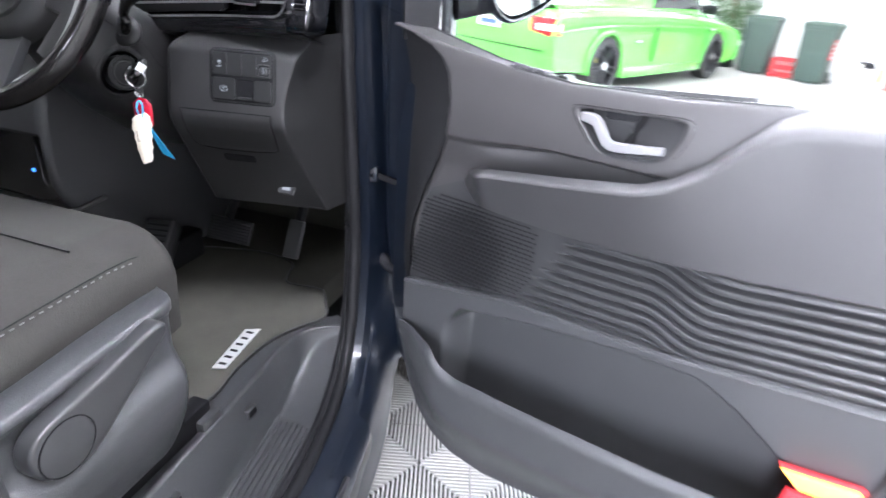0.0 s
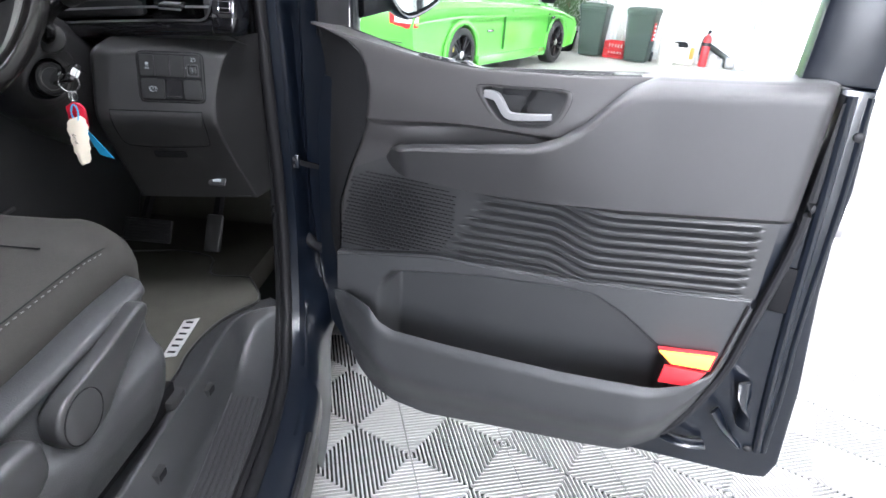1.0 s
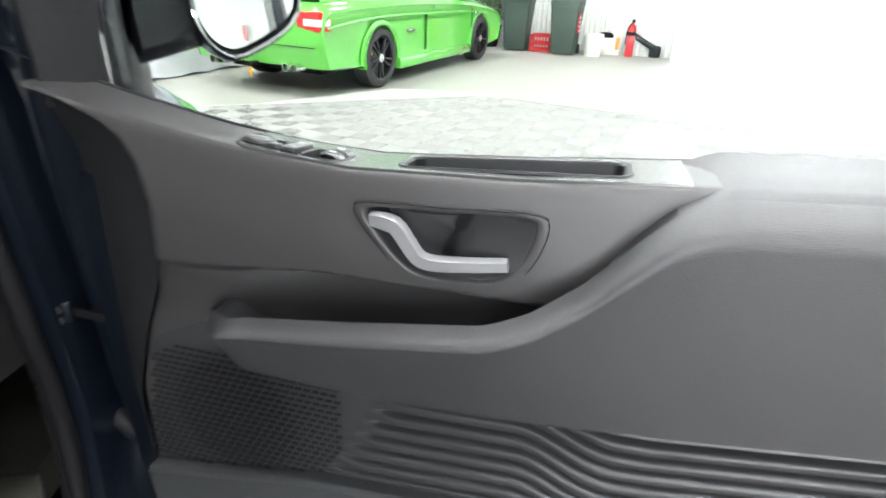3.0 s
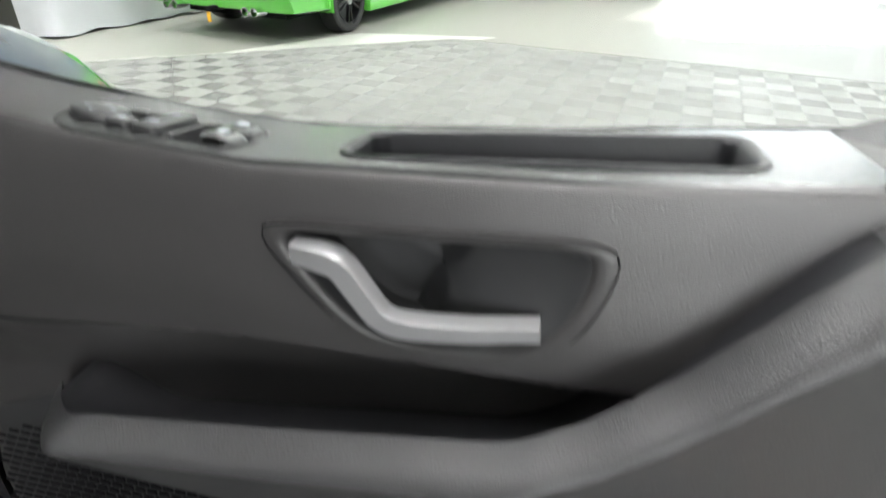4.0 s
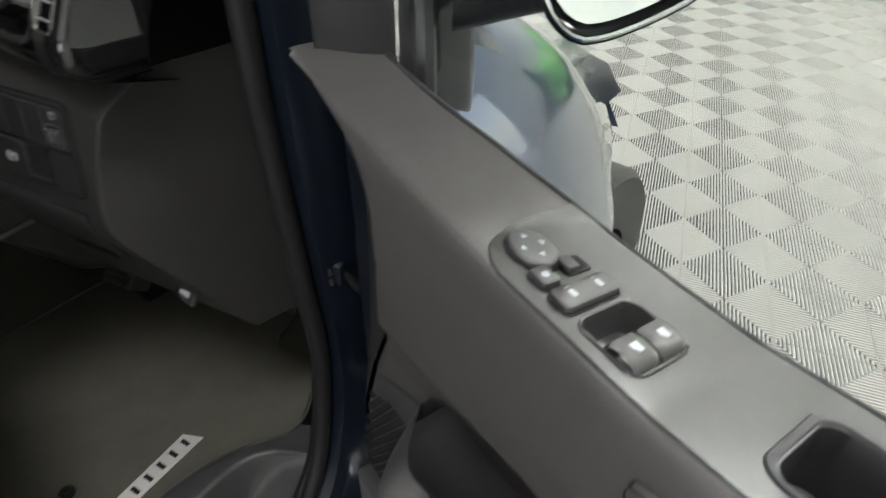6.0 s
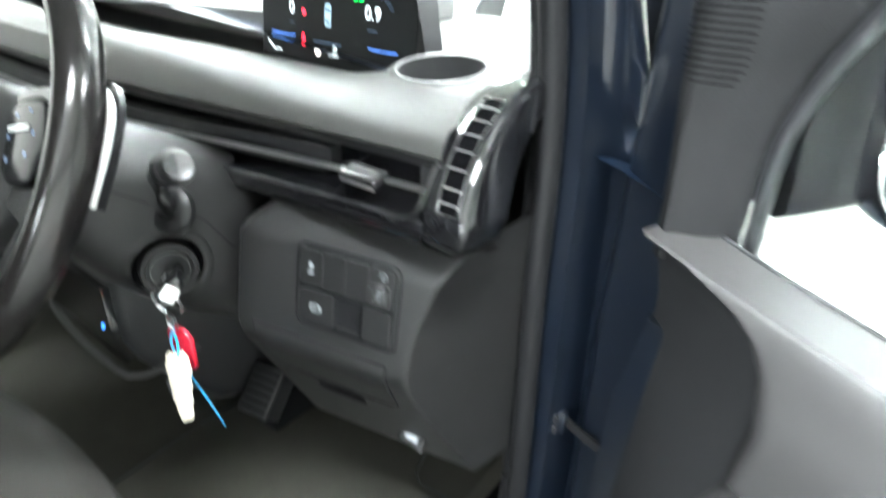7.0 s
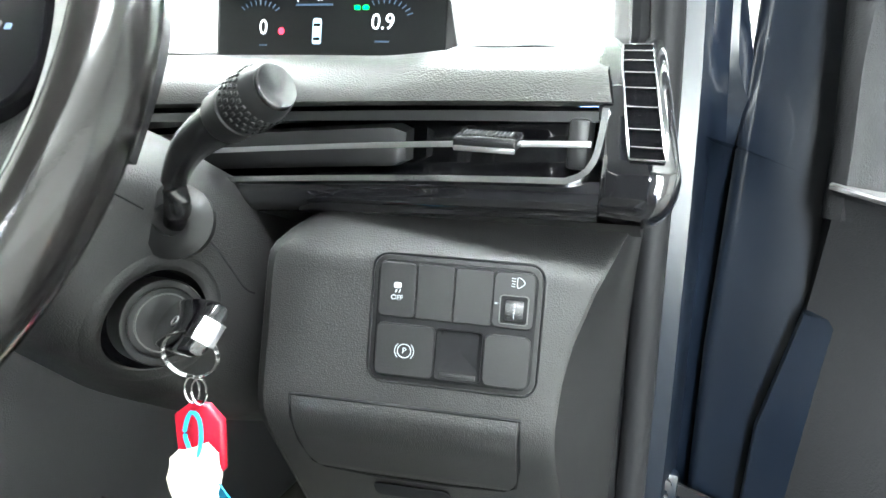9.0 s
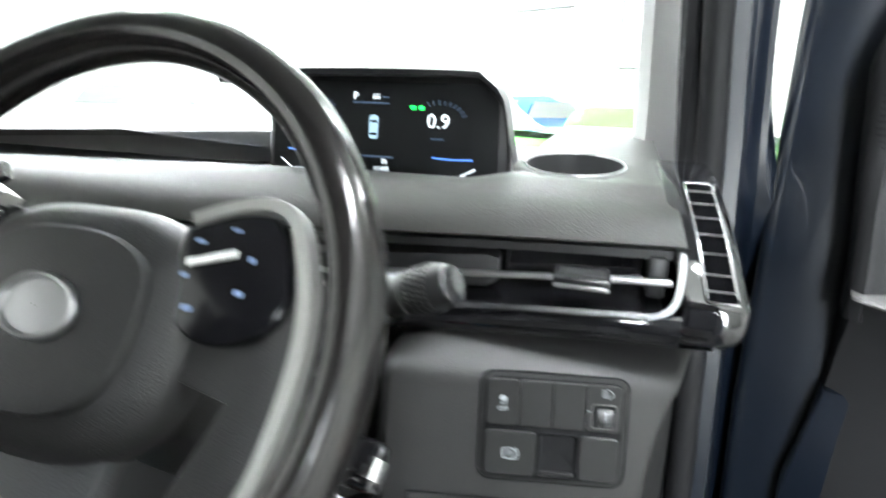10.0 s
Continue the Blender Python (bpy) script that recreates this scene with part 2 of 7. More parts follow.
def words(name, text, size, m, mat, parent, depth=0.0004, align="CENTER"):
    """Writing with the built-in font, as a mesh part."""
    c = bpy.data.curves.new(name, "FONT")
    c.body, c.size, c.extrude, c.align_x, c.align_y = text, size, depth, align, "CENTER"
    tmp = bpy.data.objects.new(name, c)
    scene.collection.objects.link(tmp)
    me = bpy.data.meshes.new_from_object(tmp)
    bpy.data.objects.remove(tmp)
    me.transform(m)
    me.materials.append(mat)
    ob = new(name, me)
    ob.parent = parent
    return ob


def lerp(x, pts):
    """Piecewise linear through (x, y) points."""
    return float(np.interp(x, [p[0] for p in pts], [p[1] for p in pts]))


def step(x, a, b):
    t = min(1, max(0, (x - a) / (b - a)))
    return t * t * (3 - 2 * t)

# ---------------------------------------------------------------- the garage
GA = radians(17.3)  # joint direction of the floor tiles
E1 = Vector((math.cos(GA + radians(45)), math.sin(GA + radians(45)), 0))  # along the parked ute
E2 = Vector((math.cos(GA - radians(45)), math.sin(GA - radians(45)), 0))  # along the back wall


def gar(a, b, z=0.0):
    """Garage place: a along the back wall, b towards it."""
    return E2 * a + E1 * b + Vector((0, 0, z))


structure("floor", box(-60, 60, -60, 60, -0.3, 0.0), CONCRETE, "smooth pale grey concrete garage floor", "floor", False)

WALL_B = 11.12  # back wall, along E1


def gbox(a0, a1, b0, b1, z0, z1, bevel=0.0, bm=None):
    m = Matrix.Identity(4)
    m.col[0], m.col[1] = (*E2, 0), (*E1, 0)
    return box(a0, a1, b0, b1, z0, z1, bevel, m, bm)


def corrugated(a0, a1, b, z0, z1, pitch=0.09, deep=0.022):
    rows = [[], []]
    n = int((a1 - a0) / pitch * 6)
    for i in range(n + 1):
        a = a0 + (a1 - a0) * i / n
        d = deep * max(-0.6, min(0.6, math.sin(2 * math.pi * (a - a0) / pitch))) / 0.6
        for row, z in zip(rows, (z0, z1)):
            row.append(gar(a, b + d, z))
    return loft(rows)


structure("wall_back", corrugated(-14, 0.02, WALL_B, 0.0, 4.6), WALL_WHITE, "white corrugated steel garage wall", "wall")
structure("wall_jamb", gbox(0.02, 0.22, WALL_B - 0.5, WALL_B + 0.06, 0, 4.6, 0.01), WALL_WHITE, "white painted steel door jamb of the garage", "wall")
structure("wall_left", gbox(-14.2, -14, -9, WALL_B, 0, 4.6), WALL_WHITE, "plain white garage side wall", "wall", False)
bm = gbox(-14, 1.5, -5.2, -5.0, 0, 4.6)
bm = gbox(4.5, 8, -5.2, -5.0, 0, 4.6, 0, bm)
bm = gbox(1.5, 4.5, -5.2, -5.0, 3.6, 4.6, 0, bm)
structure("wall_rear", bm, WALL_WHITE, "white garage wall with a wide open doorway", "wall", False)
structure("ceiling", gbox(-14.2, 8.0, -5.2, WALL_B, 4.6, 4.75), CEILING, "pale sheet ceiling of the garage", "ceiling", False)
bm = gbox(0.22, 4.2, WALL_B - 0.1, WALL_B + 0.1, 3.7, 4.6)
bm = gbox(4.2, 8.0, WALL_B - 0.1, WALL_B + 0.1, 0.0, 4.6, 0, bm)
structure("wall_header", bm, WALL_WHITE, "white wall over the open roller doorway", "wall", False)
structure("wall_right", gbox(8.0, 8.2, -5.2, WALL_B, 0, 4.6), WALL_WHITE, "plain white garage wall", "wall", False)

# daylight in the two open doorways
for nm, a, b, wd, ht, zc, turn, watts in (("daylight_rear", 3.0, -5.05, 2.8, 3.2, 1.9, 0, REAR_W), ("daylight_front", 2.2, WALL_B + 0.1, 3.9, 3.5, 1.85, 180, FRONT_W)):
    ld = bpy.data.lights.new(nm, "AREA")
    ld.shape, ld.size, ld.size_y, ld.energy, ld.color = "RECTANGLE", wd, ht, watts, (0.95, 0.98, 1.0)
    lo = new(nm, ld)
    lo.matrix_world = look(gar(a, b, zc), gar(a, b + (1 if turn == 0 else -1), zc))

# ---------------------------------------------------------------- the van door, swung open
DO = Vector((0.24, 0.15, 0))
DA = radians(-17.3)
DU, DN = Vector((math.cos(DA), math.sin(DA), 0)), Vector((math.sin(DA), -math.cos(DA), 0))


def dr(u, w, z):
    """A place on the open door: u from the hinges, w towards the cabin side, z up."""
    return DO + DU * u + DN * w + Vector((0, 0, z))


BELT = [(0.036, 1.167), (0.10, 1.153), (0.15, 1.145), (0.21, 1.136), (0.28, 1.126), (0.38, 1.119), (0.535, 1.126), (0.68, 1.139), (0.95, 1.155)]
ARM = [(0.205, 0.925), (0.222, 0.950), (0.25, 0.966), (0.29, 0.978), (0.40, 0.994), (0.517, 1.014), (0.556, 1.030), (0.594, 1.058), (0.63, 1.098), (0.656, 1.124), (0.69, 1.138), (0.80, 1.146), (0.945, 1.158)]
ARM_LOW = [(0.205, 0.925), (0.210, 0.914), (0.222, 0.905), (0.245, 0.898), (0.30, 0.894), (0.421, 0.891), (0.68, 0.901), (0.928, 0.935), (0.945, 0.94)]
MID_LOW = [(0.095, 0.692), (0.326, 0.736), (0.60, 0.753), (0.92, 0.797)]

van_door = thing("door_1", "open navy van front door with black plastic inner trim", "door", kind="structure")


def patch(u0, u1, top, low, depth, nu=60, nv=24):
    """Skin between two curves z(u); depth(u, s) gives w for s from 0 (top) to 1 (low)."""
    rings = []
    for i in range(nu + 1):
        u = u0 + (u1 - u0) * i / nu
        a, b = top(u), low(u)
        rings.append([dr(u, depth(u, j / nv), a + (b - a) * j / nv) for j in range(nv + 1)])
    return loft(rings)


belt_z = lambda u: lerp(u, BELT)
arm_z = lambda u: lerp(u, ARM)
arm_low_z = lambda u: lerp(u, ARM_LOW)
mid_low_z = lambda u: lerp(u, MID_LOW)
FRONT = [(0.69, 0.092), (0.80, 0.092), (0.889, 0.12), (0.95, 0.145), (0.995, 0.163), (1.06, 0.168), (1.10, 0.158), (1.124, 0.142), (1.139, 0.12), (1.155, 0.073), (1.163, 0.034)]  # z, u: edge where the trim turns to the front


def upper_depth(u, z):
    """Leather-like upper trim: a rounded shoulder, a full face and an undercut above the armrest."""
    d = belt_z(u) - z
    full = 0.0225 + 0.0065 * step(d, 0.01, 0.085)
    round_off = math.sqrt(max(0.0, 1 - (1 - min(1.0, d / 0.030)) ** 2))
    edge = 1.004 + 0.016 * step(u, 0.18, 0.40)
    lead = step(u, 0.19, 0.36)
    under = step(edge - z, 0.0, 0.014) * (1 - step(u, 0.545, 0.66))
    return 0.0135 + (full - 0.0135) * round_off - (0.009 + 0.027 * lead) * under - 0.0085 * step(0.99 - z, 0.0, 0.05) * (1 - lead)


# upper trim, from the belt to the armrest, cut to the front edge
rings = []
for i in range(141):
    u = 0.034 + (0.70 - 0.034) * i / 140
    a, k = belt_z(u), step(u, 0.17, 0.36)
    b = min(0.70 * (1 - k) + (arm_z(max(u, 0.24)) - 0.084 + 0.080 * step(u, 0.55, 0.66)) * k, a - 0.004)
    split = max(0.982, b + 0.3 * (a - b))
    ring = []
    for j in range(81):
        z = a + (split - a) * (j / 56) ** 1.2 if j < 56 else split + (b - split) * (j - 56) / 24
        uf = lerp(z, FRONT)
        ring.append(dr(max(u, uf), upper_depth(max(u, uf), z) - 0.006 * max(0.0, 1 - (max(u, uf) - uf) / 0.010) ** 2, z))
    rings.append(ring)
bezel = [(u + 0.004, z + 0.001) for u, z in smooth_curve([(0.386, 1.086), (0.398, 1.094), (0.47, 1.098), (0.544, 1.102), (0.557, 1.09), (0.545, 1.052), (0.522, 1.032), (0.49, 1.026), (0.45, 1.026), (0.425, 1.036), (0.398, 1.066)], 72, True)]
BC = (0.476, 1.066)


def inside(u, z, k):
    """Whether a place lies in the handle bezel, drawn in by k."""
    u, z = BC[0] + (u - BC[0]) / k, BC[1] + (z - BC[1]) / k
    return sum(((z0 > z) != (z1 > z)) and u < (u1 - u0) * (z - z0) / (z1 - z0) + u0 for (u0, z0), (u1, z1) in zip(bezel, bezel[1:] + bezel[:1])) % 2 == 1


bm = loft(rings)
gone = []
for f in bm.faces:
    pts = [((v.co - DO).dot(DU), v.co.z) for v in f.verts]
    if 0.37 < pts[0][0] < 0.58 and any(inside(*p, 0.93) for p in pts) and all(inside(*p, 1.0) for p in pts):
        gone.append(f)
bmesh.ops.delete(bm, geom=gone, context="FACES")
part("upper_trim", bm, LEATHERETTE, van_door, "grained black leather-look upper door trim")

# front return of the trim, turned towards the hinges; darker colour holds its shade
rings = []
for i in range(31):
    z = 1.166 + (0.42 - 1.166) * i / 30
    uf = lerp(z, [(0.42, 0.15), (0.55, 0.104), *FRONT])
    w0 = 0.016
    ub = lerp(z, [(0.42, 0.10), (0.7, 0.035), (1.0, 0.028), (1.166, 0.04)])
    rings.append([dr(uf + (ub - uf) * s, w0 - 0.004 - 0.012 * s - (0.006 + 0.034 * step(1.166 - z, 0, 0.10)) * s**1.3, z) for s in np.linspace(0, 1, 9)])
# Black strip stands in for the shade in the gap behind the return.
back = [[Vector(r[-1]), Vector(r[-1]) - DU * 0.006 - DN * 0.03, Vector(r[-1]) - DU * 0.012 - DN * 0.075] for r in rings]
part("return_edge", loft(back), BLACK, van_door, "black strip for the shaded gap beside the door trim")
part("front_return", loft(rings), SAIL_BLACK, van_door, "plastic front edge of the door trim, darkened for shade")


def arm_depth(u, s):
    grow = step(u, 0.195, 0.28)
    e = lerp(u, [(0.53, 1), (0.60, 0.5), (0.70, 0.1), (0.95, 0)])
    roll = math.sin(math.pi * 0.5 * min(1, s / 0.10)) ** 0.5
    w = 0.012 + grow * (0.018 + 0.037 * e + (0.031 - 0.007 * e) * roll - (0.012 + 0.030 * e) * max(0, (s - 0.1) / 0.9) - 0.030 * step(s, 0.93, 1.0))
    end = min(1.0, max(0.0, (u - 0.922) / 0.023))
    return w - (w - 0.012) * (1 - math.sqrt(1 - end * end))


part("armrest_panel", patch(0.205, 0.945, arm_z, arm_low_z, arm_depth, 110, 40), PLASTIC_SOFT, van_door, "padded black armrest sweeping up to the belt line")
# flat ledge on top of the armrest; rubber's darker colour stands for shade here
rings = []
for i in range(61):
    u = 0.235 + 0.47 * i / 60
    z = arm_z(u)
    g, we = step(u, 0.235, 0.30) * (1 - step(u, 0.53, 0.645)), arm_depth(u, 0.0) + 0.002
    rings.append([dr(u, (-0.004 + 0.024 * step(u, 0.56, 0.66)) * (1 - s) + we * s, z - 0.055 * g * (1 - s**3) - 0.001) for s in np.linspace(0, 1, 10)])
part("armrest_ledge", loft(rings), RUBBER, van_door)


# ribbed insert
def rib_depth(u, s):
    z = arm_low_z(u) + (mid_low_z(u) - arm_low_z(u)) * s
    start = lerp(z, [(0.736, 0.338), (0.87, 0.416)])
    fade = step(u, start - 0.012, start + 0.03) * (1 - step(u, 0.885, 0.905)) * step(s, 0.03, 0.09) * (1 - step(s, 0.94, 0.99))
    bend = step(u, 0.55, 0.65)
    d = abs((8 * (s - 0.16 * bend) + 0.15) % 1.0 - 0.5)
    wave = 0.005 - 0.0115 * math.exp(-((d / 0.17) ** 2))
    return 0.0137 + 0.016 * bend + wave * fade


def rib_top(u):
    return arm_low_z(u) + 0.004


part("ribbed_insert", patch(0.30, 0.925, rib_top, mid_low_z, rib_depth, 150, 200), PLASTIC_SMOOTH, van_door, "ribbed dark plastic door insert")
# speaker grille: a panel with rows of slots
part("speaker_panel", patch(0.097, 0.335, lambda u: lerp(u, [(0.097, 0.70), (0.13, 0.889), (0.205, 0.925), (0.335, 0.9)]), mid_low_z, lambda u, s: 0.0135, 30, 20), PLASTIC_SMOOTH, van_door)


# lower panel behind the pocket and the pocket wall
low_z = lambda u: lerp(u, [(0.098, 0.56), (0.125, 0.47), (0.159, 0.410), (0.20, 0.372), (0.26, 0.347), (0.341, 0.340), (0.532, 0.372), (0.70, 0.397), (0.773, 0.412), (0.83, 0.461), (0.875, 0.55), (0.897, 0.62), (0.92, 0.78)])
LIP = [(0.098, 0.60), (0.16, 0.606), (0.205, 0.606), (0.235, 0.580), (0.27, 0.568), (0.392, 0.570), (0.633, 0.583), (0.811, 0.604), (0.86, 0.61), (0.90, 0.64), (0.92, 0.79)]
lip_z = lambda u: lerp(u, LIP)
POCK_TOP = [(0.20, 0.62), (0.216, 0.655), (0.235, 0.676), (0.30, 0.690), (0.441, 0.715), (0.60, 0.733), (0.66, 0.733), (0.718, 0.708), (0.807, 0.648), (0.83, 0.61)]


def back_depth(u, s):
    z = mid_low_z(u) + (low_z(u) - mid_low_z(u)) * s
    hollow = step(lerp(u, POCK_TOP) - z, -0.006, 0.022) * step(u, 0.198, 0.236) * (1 - step(u, 0.802, 0.832))
    return 0.034 - 0.056 * hollow


part("pocket_back", patch(0.098, 0.92, mid_low_z, low_z, back_depth, 230, 110), PLASTIC, van_door, "black plastic lower door panel")


def pocket_depth(u, s):
    ends = step(u, 0.10, 0.24) * (1 - step(u, 0.78, 0.91))
    roll = 0.86 + 0.14 * math.sin(math.pi * 0.5 * min(1, s / 0.08))
    return 0.034 + (0.008 + 0.058 * ends) * roll * (1 - 0.72 * step(s, 0.35, 1.0))


part("panel_ledge", loft([[dr(u, 0.004, mid_low_z(u) - 0.001), dr(u, 0.030, mid_low_z(u) + 0.001), dr(u, 0.036, mid_low_z(u) - 0.004)] for u in np.linspace(0.098, 0.92, 60)]), PLASTIC, van_door)
part("door_pocket", thick(patch(0.098, 0.92, lip_z, low_z, pocket_depth, 100, 30), 0.004), PLASTIC, van_door, "black plastic door pocket with rounded lip")

# lit amber and red courtesy lens at the end of the pocket
dto = lambda a, b, d: dr(a, d, b)
LENS_A = glow("amber_lens", (1.0, 0.42, 0.04), 2.2)
LENS_R = glow("red_lens_lit", (0.75, 0.03, 0.04), 0.55)
lens = part("courtesy_lens", prism([(0.797, 0.663), (0.889, 0.679), (0.885, 0.650), (0.822, 0.643)], 0.046, 0.056, dto, 0.003), LENS_A, van_door, "lit amber courtesy lens")
part("lens_rim", prism([(0.793, 0.666), (0.893, 0.683), (0.889, 0.644), (0.822, 0.637)], 0.040, 0.050, dto, 0.002), LENS_R, lens, "red rim of the courtesy lens")
part("reflector", prism([(0.812, 0.634), (0.884, 0.640), (0.868, 0.602), (0.808, 0.594)], 0.045, 0.052, dto, 0.003), LENS_R, van_door, "red reflector glowing under the lens")

# inner handle
bring = lambda k, w: [dr(BC[0] + (u - BC[0]) * k, w(u) if callable(w) else w, BC[1] + (z - BC[1]) * k) for u, z in bezel]
hb = part("handle_bezel", loft([bring(1.005, 0.024), bring(1.0, 0.0284), bring(0.985, 0.0288), bring(0.915, 0.0286), bring(0.895, 0.0280), bring(0.875, 0.0262)], True), LEATHERETTE, van_door, "black bezel round the inner handle")
part("bezel_gap", tube(bring(1.006, 0.0284), 0.0006, 5, None, True), BLACK, hb)
rows = []
for k in (0.875, 0.868, 0.855, 0.835, 0.80, 0.72, 0.60, 0.45, 0.30, 0.15, 0.02):
    e = 1 - step(k, 0.79, 0.875)  # how far the wall has gone down
    row = []
    for u, z in bezel:
        u, z = BC[0] + (u - BC[0]) * k, BC[1] + (z - BC[1]) * k
        fold = 0.478 + 0.35 * (z - 1.066)  # the hollow behind the lever ends in a slanted fold
        floor_w = lerp(u - fold, [(-0.09, -0.010), (-0.006, -0.008), (0.010, 0.0125), (0.045, 0.0215), (0.075, 0.0262)])
        row.append(dr(u, 0.0262 + (min(0.0262, floor_w) - 0.0262) * e, z))
    rows.append(row)
part("handle_cup", loft(rows, True), PLASTIC_SMOOTH, van_door, "dark hollow behind the inner handle")
hl = smooth_curve([(0.406, 1.082, 0.030), (0.420, 1.082, 0.033), (0.431, 1.079, 0.034), (0.442, 1.065, 0.035), (0.452, 1.053, 0.036), (0.466, 1.0495, 0.036), (0.499, 1.053, 0.036), (0.532, 1.0575, 0.034)], 30)
rings = []
for i, (u, z, w) in enumerate(hl):
    (ua, za, _), (ub, zb, _) = hl[max(0, i - 1)], hl[min(29, i + 1)]
    ln = math.hypot(ub - ua, zb - za)
    nu, nz = -(zb - za) / ln, (ub - ua) / ln
    h = lerp(i, [(0, 0.0066), (3, 0.0082), (12, 0.0074), (29, 0.0056)])
    q = lambda k, d: dr(u - 0.001 + nu * h * k, w + d, z - 0.0025 + nz * h * k)
    rings.append([q(0.95, 0.0), q(0.80, 0.0022), q(-0.75, 0.0012), q(-1.0, -0.002), q(-1.0, -0.008), q(0.95, -0.008)])
part("handle_lever", loft(rings, True, True), LEVER_SILVER, van_door, "satin silver inner door handle")

# top shelf with switches and grab tray
def shelf(u, w):
    """Height of the top shelf, which falls towards the window."""
    return belt_z(u) - 0.13 * step(u, 0.08, 0.22) * (1 - 0.55 * step(u, 0.28, 0.60)) * (0.012 - w)


narrow = lambda w: 0.012 - 0.86 * (0.012 - w) if w < 0.012 else w
ds = lambda u, w, h=0.0: dr(u, narrow(w), shelf(u, w) + h)
W_OUT = [(0.03, -0.056), (0.08, -0.060), (0.125, -0.062), (0.19, -0.080), (0.24, -0.088), (0.95, -0.088)]  # where the shelf meets the glass
TRAY = (0.421, 0.620, -0.064, -0.004)  # u0, u1, w0, w1 of the grab tray
WELL = (0.328, 0.367, -0.044, 0.004)  # of the window switches


def opened(bm, *boxes):
    """Take out the faces that lie over the given u, w boxes."""
    gone = set()
    for f in bm.faces:
        c = f.calc_center_median() - DO
        if any(u0 < c.dot(DU) < u1 and narrow(w0) < c.dot(DN) < narrow(w1) for u0, u1, w0, w1 in boxes):
            gone.add(f)
    bmesh.ops.delete(bm, geom=list(gone), context="FACES")
    return bm


rings = []
for u in np.linspace(0.034, 0.96, 140):
    wo = lerp(u, W_OUT)
    rings.append([dr(u, 0.0140, belt_z(u) - 0.0006), ds(u, 0.010)] + [ds(u, w) for w in (0.003, 0.0, -0.008, -0.016, -0.024, -0.036, -0.050, max(-0.062, 0.97 * wo), wo)])
part("top_shelf", opened(loft(rings), (TRAY[0] - 0.006, TRAY[1] + 0.004, TRAY[2] - 0.004, TRAY[3] + 0.006), WELL), LEATHERETTE, van_door, "grained black top of the door trim")
# smooth insert on the shelf, with a rounded front end, that holds switches and tray
rings = []
for w in (0.0146, 0.0142, 0.0125, 0.010, 0.006, 0.002, -0.004, -0.012, -0.020, -0.028, -0.036, -0.044, -0.052, -0.060, -0.064, -0.070, -0.078, -0.084):
    u0 = lerp(w, [(-0.084, 0.250), (-0.05, 0.2505), (-0.02, 0.254), (0.0, 0.260), (0.008, 0.266), (0.0125, 0.274), (0.0146, 0.284)])
    edge = 0.0 if w > 0.0144 else 1.0
    rings.append([ds(u0, w, -0.001), ds(u0 + 0.0006, w, 0.0010 * edge), ds(u0 + 0.002, w, 0.0019 * edge)] + [ds(u, w, 0.0020 * edge - 0.0005 * (1 - edge)) for u in np.linspace(max(u0 + 0.004, 0.29), 0.665, 130)])
part("switch_plate", opened(loft(rings), (TRAY[0] + 0.002, TRAY[1] - 0.002, TRAY[2] + 0.001, TRAY[3] - 0.001), (WELL[0] + 0.001, WELL[1] - 0.001, WELL[2], WELL[3] - 0.001)), SHELF_GREY, van_door, "smooth grey-black insert with window switches")
# padded hump at the rear of the belt
rings = []
for i in range(31):
    u = 0.655 + 0.29 * i / 30
    z = arm_z(u)
    k = step(u, 0.655, 0.70)
    w0 = arm_depth(u, 0.0)
    end = 1 - step(u, 0.925, 0.945)
    rings.append([dr(u, w0 + 0.001, z - 0.0015), dr(u, w0 - 0.006, z + 0.0028 * k * end), dr(u, w0 - 0.014, z + 0.0045 * k * end), dr(u, -0.03, z + 0.003 * k * end - 0.012 * (1 - k)), ds(u, -0.080, 0.012 * k)])
part("belt_pad", loft(rings), PLASTIC_SOFT, van_door)
rings = [[dr(0.945, w, z) for w, z in ((0.052, 1.150), (-0.08, 1.140))], [dr(0.950, w, z) for w, z in ((0.03, 0.94), (-0.06, 0.94))]]
part("rear_return", loft(rings), PLASTIC_SOFT, van_door)
part("outer_belt_seal", tube([dr(u, narrow(lerp(u, W_OUT)) - 0.012, shelf(u, -0.088) - 0.016) for u in np.linspace(0.07, 0.95, 40)], 0.006, 8), RUBBER, van_door)
part("belt_seal", tube([ds(u, lerp(u, W_OUT) - 0.0005, -0.0005) for u in np.linspace(0.07, 0.95, 40)], 0.0032, 8), RUBBER, van_door, "black rubber window seal")


# deep tray in the insert, with soft ends; its darker colour holds the shade
rings = []
for k, h in ((0.0035, 0.0012), (0.002, 0.0034), (-0.001, 0.0030), (-0.003, 0.0008), (-0.005, -0.042), (-0.012, -0.046), (-0.0285, -0.046)):
    loop = rounded(TRAY[0] - k, TRAY[1] + k, TRAY[2] - k, TRAY[3] + k, max(0.001, 0.012 + 0.5 * max(k, -0.030)) if k > -0.02 else 0.001, 6)
    rings.append([dr(a, narrow(b), shelf(min(max(a, 0.40), 0.66), b) + h) for a, b in loop])
part("grab_tray", loft(rings, True), RUBBER, van_door, "deep tray in the shelf insert, darkened for shade")

